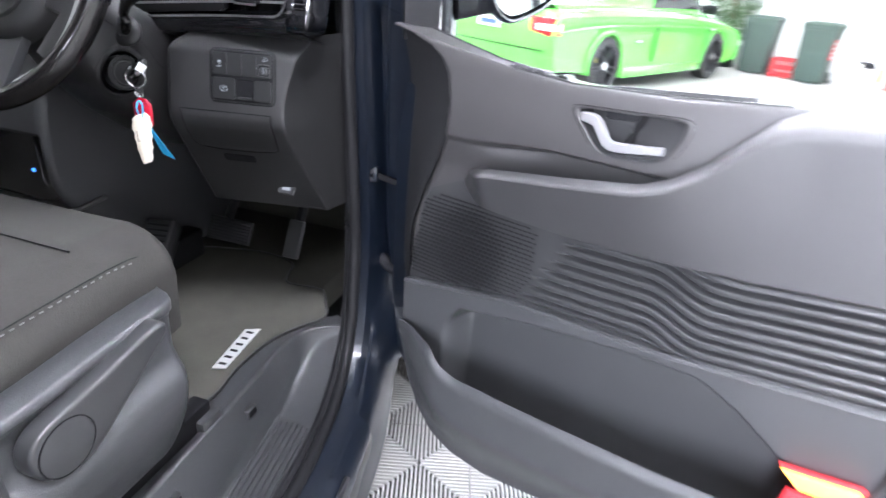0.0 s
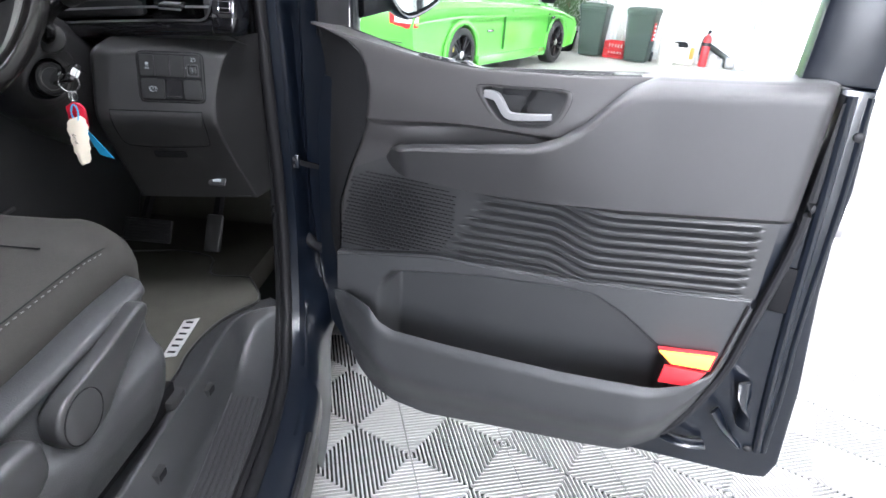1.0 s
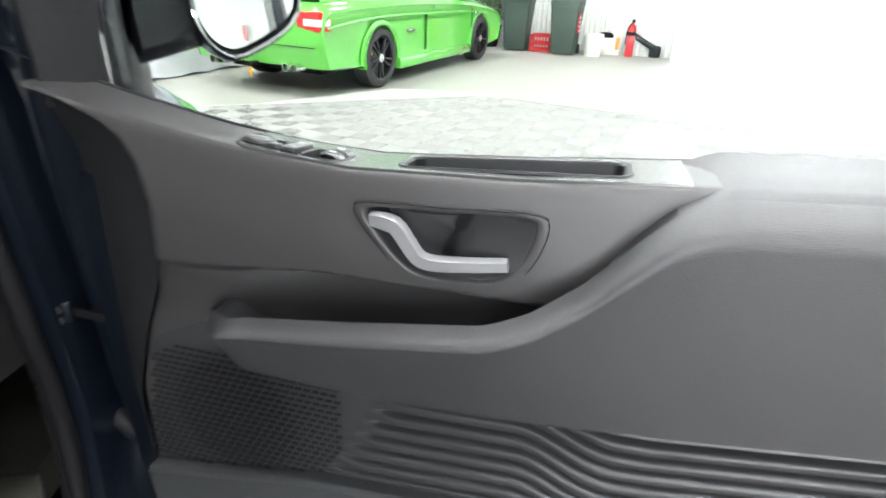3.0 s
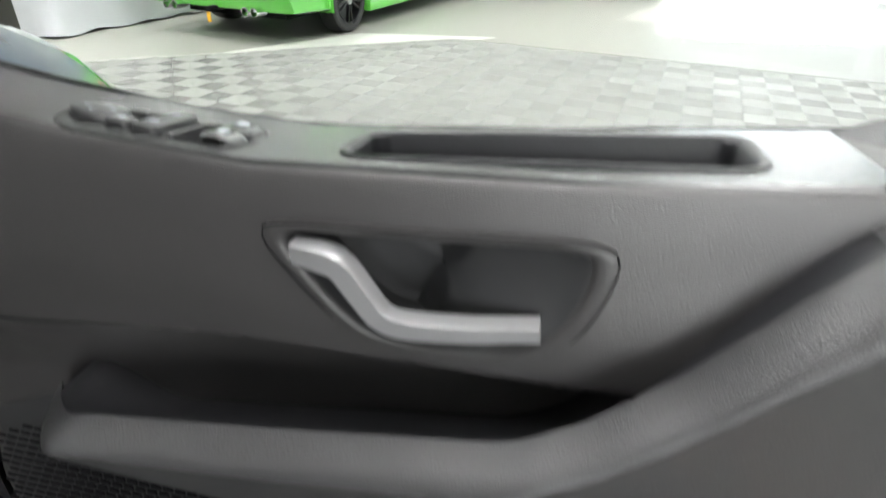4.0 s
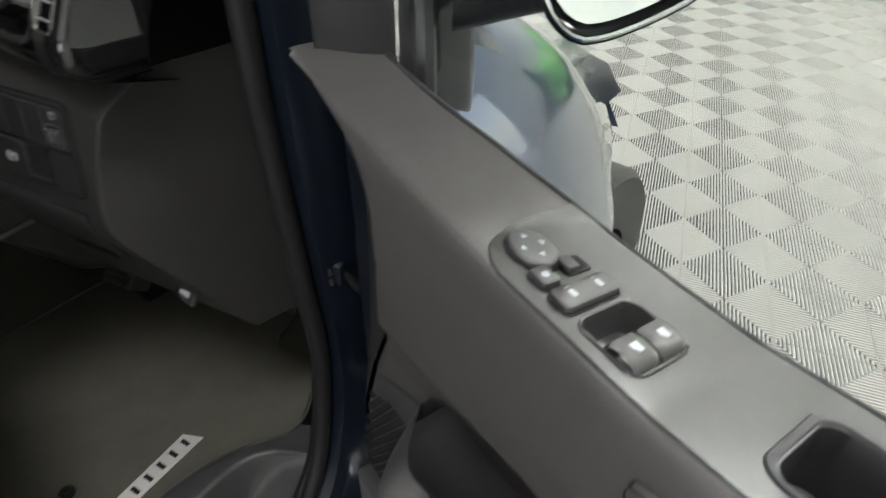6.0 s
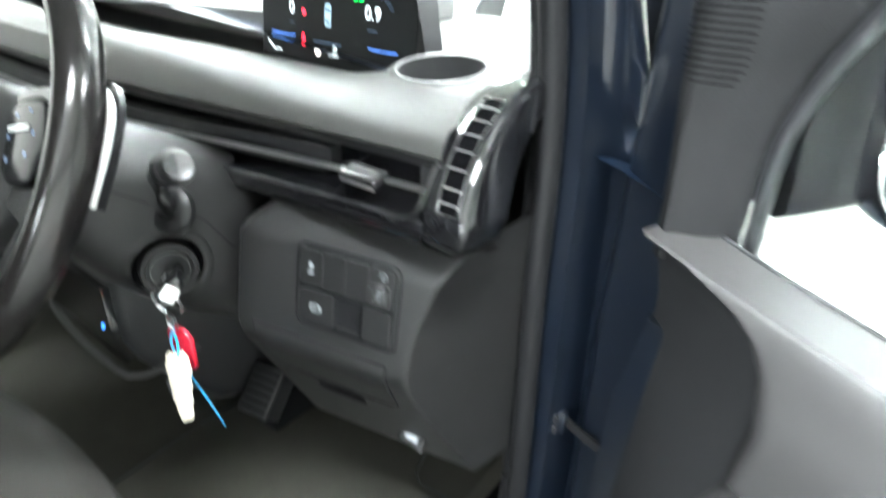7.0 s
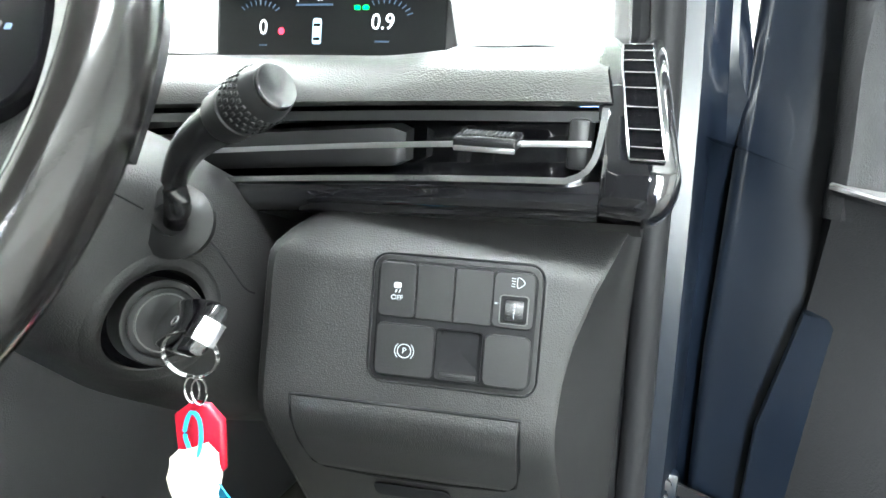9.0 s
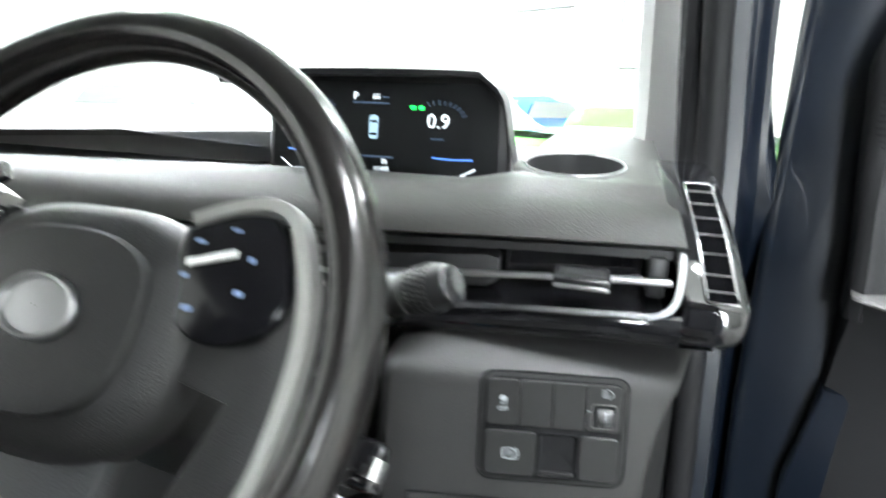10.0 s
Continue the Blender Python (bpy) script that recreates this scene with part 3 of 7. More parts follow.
# window frame, glass and painted shell
SHELL = [(0.03, 1.06), (0.012, 0.95), (0.012, 0.62), (0.035, 0.46), (0.10, 0.365), (0.20, 0.325), (0.35, 0.318), (0.779, 0.345), (1.03, 0.368), (1.062, 0.378), (1.074, 0.42), (1.06, 0.60), (1.032, 0.80), (1.022, 0.90), (1.022, 0.99), (1.012, 1.08), (1.003, 1.15), (0.955, 1.15), (0.945, 1.06)]
part("door_shell", prism(SHELL, -0.085, -0.030, dto, 0.008), PAINT_SHADED, van_door, "glossy navy painted inner door shell")
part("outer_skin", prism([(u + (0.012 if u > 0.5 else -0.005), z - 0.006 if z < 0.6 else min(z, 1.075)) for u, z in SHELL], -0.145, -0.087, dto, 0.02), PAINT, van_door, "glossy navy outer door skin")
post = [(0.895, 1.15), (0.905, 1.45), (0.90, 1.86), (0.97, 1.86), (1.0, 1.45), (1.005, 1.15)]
part("window_post", prism(post, -0.10, -0.03, dto, 0.012), PAINT_SHADED, van_door, "navy rear post of the window frame")
SAIL_R = [(1.13, 0.077), (1.24, 0.073), (1.30, 0.088), (1.34, 0.11), (1.62, 0.24), (1.86, 0.43)]
SAIL_L = [(1.13, 0.030), (1.19, 0.028), (1.28, 0.020), (1.36, 0.014), (1.45, 0.04), (1.62, 0.15), (1.86, 0.36)]
rings = []
for z in np.r_[np.linspace(1.140, 1.40, 24), np.linspace(1.43, 1.86, 12)]:
    r, l = lerp(z, SAIL_R), lerp(z, SAIL_L)
    sec = smooth_curve([(l, -0.045), (l + 0.002, -0.012), (l + 0.014, -0.003), (l + 0.35 * (r - l), -0.008), (l + 0.7 * (r - l), -0.032), (r - 0.004, -0.056), (r, -0.064)], 18)
    rings.append([dr(u, w, z) for u, w in sec] + [dr(r, -0.095, z), dr(l, -0.095, z)])
ff = part("front_frame", loft(rings, True, True), SAIL_BLACK, van_door, "black plastic tweeter cover on the window frame")
part("frame_rubber", sweep([dr(lerp(z, SAIL_R) + 0.006, -0.076, z) for z in np.linspace(1.12, 1.86, 24)], circle(0.009, 8), None, False, (0, 1, 0)), RUBBER, van_door, "black rubber run of the window")
for i in range(16):
    z = 1.289 + 0.0052 * i
    half = 0.022 * min(1.0, 0.72 + 0.12 * min(i, 15 - i))
    part("tweeter_slot", tube([dr(0.048 + s * half, 0.0003 - 0.010 * step(s, -0.3, 1.0), z) for s in np.linspace(-1, 1, 7)], 0.0005, 5), VENT_DARK, ff, "", False)
part("top_frame", prism([(0.36, 1.80), (0.95, 1.80), (0.97, 1.86), (0.40, 1.86)], -0.10, -0.03, dto, 0.01), PAINT_SHADED, van_door)
rings = []
for u in np.r_[np.linspace(0.085, 0.40, 22), np.linspace(0.45, 0.92, 6)]:
    top = lerp(u, [(0.085, 1.22), (0.11, 1.30), (0.20, 1.58), (0.40, 1.83), (0.92, 1.83)])
    wo = narrow(lerp(u, W_OUT)) - 0.002
    rings.append([dr(u, wo, 1.09), dr(u, wo, 1.15), dr(u, wo + (-0.090 - wo) * step(top, 1.2, 1.8), top)])
pane = part("window_pane", thick(loft(rings), 0.004), WINDOW, van_door, "clear side window glass")
pane.visible_shadow = False

part("front_flange", prism([(0.05, 0.40), (0.0, 0.52), (-0.035, 0.75), (-0.045, 1.0), (-0.046, 1.20), (-0.046, 1.44), (-0.02, 1.56), (0.14, 1.74), (0.28, 1.88), (0.36, 1.88), (0.20, 1.66), (0.05, 1.46), (0.04, 1.36), (0.06, 1.16), (0.06, 0.45)], -0.150, -0.055, dto, 0.014, seg=3), PAINT_SHADED, van_door, "glossy navy front flange of the door")
# door mirror, standing out from the front corner of the window
MR = Vector((0.428, 0.245, 0))
MT = radians(35)
MX, MY = Vector((math.cos(MT), math.sin(MT), 0)), Vector((-math.sin(MT), math.cos(MT), 0))


def mir(a, b, d):
    """A place on the mirror head: a outwards, b up, d forwards behind the glass."""
    return MR + MX * a + MY * (d + 0.20 * (b - 1.2)) + Vector((0, 0, b))


head = smooth_curve([(-0.026, 1.30), (-0.022, 1.222), (-0.012, 1.193), (0.004, 1.177), (0.022, 1.173), (0.055, 1.184), (0.094, 1.206), (0.112, 1.232), (0.118, 1.29), (0.116, 1.37), (0.100, 1.405), (0.045, 1.42), (-0.005, 1.41), (-0.024, 1.37)], 64, True)
cx, cz = 0.044, 1.297
hr = []
for k, d in ((0.90, 0.0110), (0.93, 0.0030), (0.985, 0.0), (1.0, 0.008), (1.0, 0.03), (0.97, 0.06), (0.86, 0.095), (0.6, 0.12), (0.2, 0.13)):
    hr.append([mir(cx + (a - cx) * k, cz + (b - cz) * k, d) for a, b in head])
mirror = part("mirror_head", loft(hr, True, True), MIRROR_BLACK, van_door, "gloss black door mirror head")
# slightly domed glass, as driving mirrors have
glass_rows = [[mir(cx + (a - cx) * k, cz + (b - cz) * k, 0.0012 + ((a - cx) ** 2 + (b - cz) ** 2) * k * k / 2.4) for a, b in head] for k in (0.002, 0.2, 0.4, 0.6, 0.75, 0.885)]
part("mirror_glass", loft(glass_rows, True), MIRROR, mirror, "clear domed mirror glass")
part("chrome_rim", tube([mir(cx + (a - cx) * 0.95, cz + (b - cz) * 0.95, -0.0005) for a, b in head], 0.0022, 6, None, True), CHROME, mirror)
rings = []
for a, low, top, d0, d1 in ((-0.078, 1.172, 1.30, 0.010, 0.060), (-0.060, 1.176, 1.32, 0.008, 0.070), (-0.035, 1.182, 1.35, 0.008, 0.085), (-0.012, 1.186, 1.38, 0.012, 0.095), (0.015, 1.190, 1.40, 0.02, 0.10)):
    rings.append([mir(a, b, d) for d, b in rounded(d0, d1, low, top, 0.024)])
part("mirror_arm", loft(rings, True, True), MIRROR_BLACK, van_door, "gloss black mirror arm")
# ---------------------------------------------------------------- the van body round the opening
van_body = thing("van", "navy van body with door opening, sill and front pillar", "van")
SEAL = smooth_curve([(0.095, 0.05, 1.85), (0.130, 0.14, 1.45), (0.150, 0.168, 1.25), (0.161, 0.165, 1.05), (0.170, 0.168, 0.85), (0.173, 0.172, 0.70), (0.182, 0.14, 0.55), (0.198, 0.08, 0.47), (0.232, -0.06, 0.42), (0.262, -0.30, 0.405), (0.29, -0.8, 0.40), (0.30, -1.6, 0.40)], 180)
part("door_seal", sweep(SEAL, circle(0.013, 10), None, False, (0.9, 0.3, 0.3)), SEAL_RUBBER, van_body, "black rubber door seal")
part("inner_seal", tube([(x - 0.02, y + 0.012, z + 0.004) for x, y, z in SEAL], 0.010, 8), SEAL_RUBBER, van_body)
rings = []
for x, y, z in SEAL[:100]:
    k = step(z, 0.50, 0.68) * (1 - 0.93 * step(z, 1.12, 1.28))
    low = 1 - step(z, 0.50, 0.68)
    rings.append([(x + 0.006, y + 0.012, z), (x + 0.028, y + 0.012, z - 0.005), (x + 0.036, y + 0.03, z - 0.01), (x + 0.042, y + 0.03 + 0.04 * k, z - 0.01), (x + 0.050 + 0.01 * k, y + 0.04 + 0.045 * k, z - 0.015), (x + 0.075 - 0.022 * step(z, 1.12, 1.3) + 0.055 * k, y + 0.04 + 0.05 * k, z - 0.02 - 0.04 * low), (x + 0.085 - 0.032 * step(z, 1.12, 1.4) + 0.065 * k, y + 0.05 + 0.07 * k, z - 0.02 - 0.09 * low), (x + 0.09 - 0.036 * step(z, 1.12, 1.4) + 0.065 * k, y + 0.06 + 0.14 * k, z - 0.03 - 0.10 * low)])
part("pillar_paint", loft(rings), PAINT_SHADED, van_body, "glossy navy door opening and pillar")
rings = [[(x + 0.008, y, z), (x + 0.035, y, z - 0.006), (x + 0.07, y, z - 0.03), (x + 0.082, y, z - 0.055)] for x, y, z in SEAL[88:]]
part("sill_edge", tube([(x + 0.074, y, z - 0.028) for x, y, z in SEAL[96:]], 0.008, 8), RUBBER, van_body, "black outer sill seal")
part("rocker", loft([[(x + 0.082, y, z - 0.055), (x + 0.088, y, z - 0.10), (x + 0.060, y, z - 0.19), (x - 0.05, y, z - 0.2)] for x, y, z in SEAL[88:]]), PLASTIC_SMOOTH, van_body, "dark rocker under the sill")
part("sill_paint", loft(rings), PAINT_SHADED, van_body, "glossy navy painted sill")
# step well and scuff plate
rings = []
for y, xr, xi, zf in ((0.150, 0.180, 0.190, 0.500), (0.138, 0.172, 0.184, 0.499), (0.128, 0.155, 0.168, 0.497), (0.115, 0.130, 0.144, 0.490), (0.097, 0.106, 0.121, 0.478), (0.075, 0.090, 0.109, 0.460), (0.05, 0.082, 0.104, 0.440), (0.02, 0.080, 0.105, 0.421), (-0.02, 0.082, 0.112, 0.408), (-0.07, 0.087, 0.121, 0.402), (-0.19, 0.095, 0.134, 0.398), (-0.3, 0.099, 0.143, 0.396), (-0.44, 0.108, 0.154, 0.395), (-0.8, 0.115, 0.165, 0.395), (-1.6, 0.115, 0.165, 0.395)):
    xo = lerp(-y, [(-0.15, 0.178), (0, 0.215), (0.3, 0.262), (0.8, 0.285), (1.6, 0.295)])
    low = min(zf + 0.02, 0.497)
    rings.append([(xr - 0.055, y + 0.03, 0.4985), (xr - 0.018, y + 0.006, 0.500), (xr - 0.010, y + 0.004, 0.5015), (xr - 0.008, y + 0.002, 0.5065), (xr - 0.004, y, 0.508), (xr + 0.003, y, 0.508), (xr + 0.006, y, 0.506), (xr + 0.0075, y, 0.502), (xi - 0.004, y, low + 0.006), (xi + 0.001, y, zf + 0.005), (xi + 0.006, y, zf + 0.001), (xi + 0.016, y, zf), (xo - 0.01, y, zf + 0.004), (xo, y, zf + 0.012)])
part("step_trim", loft(rings), PLASTIC, van_body, "black plastic step and sill trim")
plate_mid = lambda y: lerp(-y, [(0.08, 0.176), (0.35, 0.217), (1.2, 0.235)])
part("scuff_plate", loft([[(plate_mid(y) + s * 0.050, y, 0.4035 - 0.003 * (abs(s) > 0.99)) for s in (-1.02, -0.98, 0.98, 1.02)] for y in np.linspace(-0.080, -1.2, 30)]), PLASTIC_SMOOTH, van_body, "ribbed black scuff plate")
for i in range(8):
    part("scuff_rib", sweep([(plate_mid(y) - 0.040 + 0.0115 * i, y, 0.4045) for y in np.linspace(-0.086 - 0.002 * abs(i - 3), -1.2, 16)], [(-0.0036, -0.001), (0.0036, -0.001), (0.0026, 0.0028), (-0.0026, 0.0028)]), PLASTIC, van_body)
part("plate_rim", tube([(plate_mid(y) - 0.049, y, 0.405) for y in np.linspace(-0.082, -1.2, 20)], 0.003, 6), PLASTIC, van_body)
# cabin floor, firewall, windscreen, roof
structure("cabin_floor", box(-1.45, 0.03, -2.2, 0.75, 0.42, 0.497), CARPET, "dark grey carpeted van floor", "floor", False)
structure("firewall", box(-1.45, 0.16, 0.62, 0.66, 0.45, 1.20), CARPET, "dark carpeted front bulkhead of the van", "wall", False)

# ---------------------------------------------------------------- dashboard
dashboard = thing("dashboard", "dark grained dashboard with slim vents and gloss black trim", "dashboard")
XL = -1.30


def dash_ring(x):
    """Section of the padded upper dash; the deck rises to the cup holder at its end."""
    k = step(x, -0.075, 0.005)
    zc = 1.226 + 0.018 * step(x, -0.9, -0.05)
    zc = zc + (1.2495 - zc) * k
    lo = 1.214 + (1.2565 - 1.214) * k
    e = step(x, 0.0, 0.124)
    return [(px - 0.30 * e * max(0, pz - 1.212), py, pz) for px, py, pz in _pad(x, k, zc, lo)]


def droop(x):
    """The vent line falls towards the middle of the dash."""
    return -0.055 * step(0.12 - x, -0.1, 0.7) + 0.055 * step(0.0, -0.1, 0.7)


def _pad(x, k, zc, lo):
    d = 0.55 * droop(x)
    rise = lambda y: 1.2578 + 0.15 * (y - 0.158)
    deck = [(0.112, zc - 0.001), (0.125, zc - 0.002), (0.135, 1.218), (0.145, 1.217), (0.152, 1.215)] + [(y, 1.214) for y in (0.160, 0.170, 0.180, 0.190, 0.200)] + [(0.24, 1.216), (0.32, 1.218)]
    row = [(x, 0.058, 1.2115 + d), (x, 0.040, 1.2115 + d), (x, 0.0365, 1.214 + d), (x, 0.040, 1.221 + 0.8 * d), (x, 0.052, 1.230 + 0.003 * k + 0.4 * d), (x, 0.075, zc - 0.006 - 0.004 * k), (x, 0.10, zc)]
    row += [(x, y, z + (rise(y) - z) * k) for y, z in deck]
    return row + [(x, 0.42, 1.220 + 0.065 * k), (x, 0.75, 1.225)]


bm = loft([dash_ring(x) for x in np.r_[np.linspace(XL, -0.09, 24), np.linspace(-0.08, 0.124, 40)]], False)
hole = [f for f in bm.faces if ((f.calc_center_median().x - 0.028) / 0.0515) ** 2 + ((f.calc_center_median().y - 0.158) / 0.049) ** 2 < 1]
bmesh.ops.delete(bm, geom=hole, context="FACES")
part("dash_pad", bm, DASH_TOP, dashboard, "grained grey dashboard top")
rings = [[(x, 0.058, 1.211), (x, 0.060, 1.205), (x, 0.075, 1.200), (x, 0.075, 1.170), (x, 0.03, 1.165), (x, 0.016, 1.166), (x, 0.0125, 1.160), (x, 0.0125, 1.150), (x, 0.0155, 1.1435), (x, 0.022, 1.140)] for x in np.linspace(XL, 0.124, 30)]
rings = [[(x, y, z + (0.55 if z > 1.204 else 1.0) * droop(x)) for x, y, z in ring] for ring in rings]
part("vent_trim", loft(rings), PIANO, dashboard, "gloss black slim vent band")
part("band_under", loft([[(x, 0.021, 1.1402 + droop(x)), (x, 0.035, 1.136 + droop(x)), (x, 0.075, 1.124 + droop(x)), (x, 0.10, 1.118 + droop(x))] for x in np.linspace(XL, 0.150, 30)]), LOWER_DASH, dashboard, "dark underside of the vent band")
chrome = smooth_curve([(XL, 0.013, 1.1655), (-0.6, 0.013, 1.1655), (-0.1, 0.013, 1.1655), (0.085, 0.013, 1.1655), (0.103, 0.0132, 1.1660), (0.113, 0.0142, 1.1695), (0.1185, 0.0170, 1.177), (0.1205, 0.022, 1.188), (0.1210, 0.028, 1.199), (0.1210, 0.034, 1.209)], 240)
chrome = [(x, y, z + droop(x)) for x, y, z in chrome]
part("chrome_line", sweep(chrome, [(-0.002, -0.0025), (0.002, -0.0025), (0.002, 0.0025), (-0.002, 0.0025)], None, False, (0, -1, 0.4)), DARK_CHROME, dashboard, "thin satin silver line under the vents")
part("vent_bar", sweep([(x, 0.029, 1.188 + droop(x)) for x in np.linspace(XL, 0.115, 40)], [(-0.003, -0.0019), (0.003, -0.0019), (0.0034, 0.0), (0.003, 0.0019), (-0.003, 0.0019)]), SATIN, dashboard, "thin silver bar across the vent")
TABM = Matrix.Translation((0.050, 0.024, 1.1868)) @ Matrix.Rotation(radians(14), 4, "X")
tab = part("vent_tab", box(-0.0215, 0.0215, -0.013, 0.009, -0.0045, 0.0045, 0.0028, TABM, seg=3), GLOSS_BLACK, dashboard, "black vent slider with ribbed top")
part("tab_edge", box(-0.0205, 0.0205, -0.0142, -0.0122, -0.0046, -0.0012, 0.0009, TABM), SATIN, tab, "silver edge of the slider")
for i in range(13):
    part("tab_rib", box(-0.0012, 0.0004, -0.008, 0.002, 0.0040, 0.0054, 0.0003, TABM @ Matrix.Translation((-0.015 + 0.0026 * i, 0, 0)), seg=1), PLASTIC_SMOOTH, tab, "", False)
rings = []
for x in np.r_[np.linspace(XL, -0.03, 20), -0.024, -0.021, -0.020]:
    c = 0.004 * step(x, -0.03, -0.02)
    rings.append([(x, 0.062, 1.172 + c + droop(x)), (x, 0.046 + c, 1.172 + c + droop(x)), (x, 0.044 + c, 1.176 + c + droop(x)), (x, 0.044 + c, 1.200 - c + droop(x)), (x, 0.062, 1.203 - c + droop(x))])
part("vent_blank", loft(rings, True, True), VENT_GREY, dashboard, "dark grey blanked part of the vent")
part("vent_vane", box(0.098, 0.112, 0.040, 0.07, 1.170, 1.203, 0.003), VENT_GREY, dashboard, "upright vane in the vent")
part("upper_lip", sweep([(x, 0.052, 1.2045 + 0.6 * droop(x)) for x in np.linspace(XL, 0.116, 40)], [(-0.006, -0.0035), (0.006, -0.0035), (0.006, 0.0035), (-0.006, 0.0035)]), VENT_GREY, dashboard, "dark lip over the vent")

# end bezel with the side vent
bz = [(0.050, 1.139), (0.032, 1.140), (0.018, 1.145), (0.012, 1.154), (0.012, 1.165), (0.016, 1.180), (0.036, 1.208), (0.060, 1.230), (0.095, 1.2495), (0.125, 1.260), (0.16, 1.266)]
bzc = smooth_curve(bz, 60)
vx = lambda z: -0.24 * max(0, z - 1.176)  # the end of the dash leans in towards its top
bez_r = lambda z: lerp(z, [(1.139, 0.128), (1.1405, 0.146), (1.146, 0.157), (1.154, 0.164), (1.163, 0.1675), (1.175, 0.169)]) + vx(z)
rings = []
for y, z in bzc:
    l, r = 0.1225 + vx(z), bez_r(z)
    rings.append([(l, y + 0.024, z - 0.004), (l + 0.0015, y + 0.001, z), (l + 0.005, y - 0.0018, z + 0.001), (r - 0.007, y - 0.0022, z + 0.001), (r - 0.003, y - 0.0012, z), (r - 0.0008, y + 0.0015, z - 0.001), (r, y + 0.006, z - 0.003), (r + 0.001, y + 0.016, z - 0.006), (r - 0.001, y + 0.06, z - 0.010)])
part("end_bezel", loft(rings), PIANO, dashboard, "gloss black bezel at the end of the dash")

vent_run = [(y, z) for y, z in bzc if 0.0125 < y < 0.104 and z > 1.178]
side_vent = part("side_vent", loft([[Vector((x + vx(z), y - 0.0030, z + 0.0014)) for x in (0.1405, 0.1595)] for y, z in vent_run]), VENT_DARK, dashboard, "narrow side vent with thin slats")
for i in range(7):
    y, z = vent_run[int((i + 0.55) * (len(vent_run) - 1) / 7.3)]
    part("slat", sweep([(0.1410 + vx(z), y - 0.0040, z + 0.0018), (0.1592 + vx(z), y - 0.0040, z + 0.0018)], [(-0.0012, -0.0003), (0.0012, -0.0003), (0.0012, 0.0003), (-0.0012, 0.0003)]), SLAT_GREY, side_vent, "thin grey slat")
frame_run = [(0.1400 + vx(z), y - 0.0040, z + 0.0018) for y, z in vent_run] + [(0.1602 + vx(z), y - 0.0040, z + 0.0018) for y, z in reversed(vent_run)]
part("vent_frame", tube(frame_run, 0.0009, 6, None, True), DARK_CHROME, side_vent, "slim chrome frame")


# lower dash
def lp(x, z, d=0.0):
    """A place on the slanted lower panel; d stands out of it."""
    return Vector((x + 0.2 * d, 0.21 * x + 0.17 * (z - 1.081) - d, z))


def fall(z):
    """How far the lower panel leans away below the fuse cover's top."""
    d = 0.985 - z
    return 0.70 * (d if d > 0.02 else 0.0125 * (max(0, d + 0.02) / 0.04) ** 2 * 1.6)


rings = []
for z in np.linspace(1.136, 0.795, 56):
    xr = lerp(z, [(0.795, 0.1385), (0.83, 0.134), (0.87, 0.126), (0.92, 0.1185), (0.96, 0.1145), (1.0, 0.112), (1.03, 0.113), (1.057, 0.117), (1.092, 0.127), (1.125, 0.140), (1.136, 0.145)])
    back = 0.034 * step(z, 1.098, 1.140) + fall(z)
    xl = -0.110 + 0.030 * step(z, 1.085, 1.136) ** 2
    y0 = lp(xl + 0.018, z).y + back
    ring = [(xl, y0 + 0.13, z), (xl + 0.0004, y0 + 0.06, z), (xl + 0.0015, y0 + 0.035, z), (xl + 0.004, y0 + 0.020, z), (xl + 0.008, y0 + 0.010, z), (xl + 0.013, y0 + 0.0035, z)]
    for x in np.linspace(xl + 0.020, xr - 0.006, 14):
        p = lp(x, z)
        ring.append((p.x, p.y + back, z))
    p = lp(xr, z)
    yb = p.y + back
    ring += [(xr - 0.0012, yb + 0.0002, z), (xr + 0.0012, yb + 0.0022, z)] + [(xr + (0.154 - xr) * t**0.8, yb + 0.002 + (max(0.19, yb + 0.04) - yb) * t, z) for t in (0.12, 0.3, 0.55, 0.8, 1.0)]
    rings.append(ring)
part("lower_panel", loft(rings), LOWER_DASH, dashboard, "grained black lower dash panel", True, 24)
part("lower_under", loft([[(x, y + 0.02 * (x > 0), z) for x in (-0.105, 0.13)] for y, z in ((0.085, 0.800), (0.20, 0.79), (0.6, 0.82))]), PLASTIC, dashboard)

# switch panel in the lower dash
SP = Matrix.Translation(lp(0.0395, 1.063)) @ Matrix.Rotation(radians(11.9), 4, "Z") @ Matrix.Rotation(radians(90 - 9.6), 4, "X")
swto = lambda a, b, d: SP @ Vector((a, b, d))
sw = part("switch_panel", prism(rounded(-0.0575, 0.0575, -0.044, 0.044, 0.010), -0.004, 0.0015, swto, 0.001), SWITCH_BLACK, dashboard, "black panel with six switches")

# ---------------------------------------------------------------- instrument display
display = thing("instrument_display", "lit digital instrument display under a dark hood", "display")
SCREEN = material("screen_glass", (0.008, 0.009, 0.010), 0.55, vary=0.1, spec=0.25)
dsp = lambda a, b, d: Vector((a, 0.228 - d + 0.1 * (b - 1.28), b))
part("housing", prism([(-0.350, 1.20), (-0.045, 1.20), (-0.050, 1.28), (-0.058, 1.315), (-0.076, 1.336), (-0.100, 1.342), (-0.350, 1.340)], -0.03, -0.002, dsp, 0.004), PLASTIC_SMOOTH, display)
part("screen", prism([(-0.343, 1.205), (-0.058, 1.205), (-0.063, 1.312), (-0.082, 1.331), (-0.343, 1.331)], -0.004, 0.0, dsp), SCREEN, display, "dark glass screen", False)
rings = []
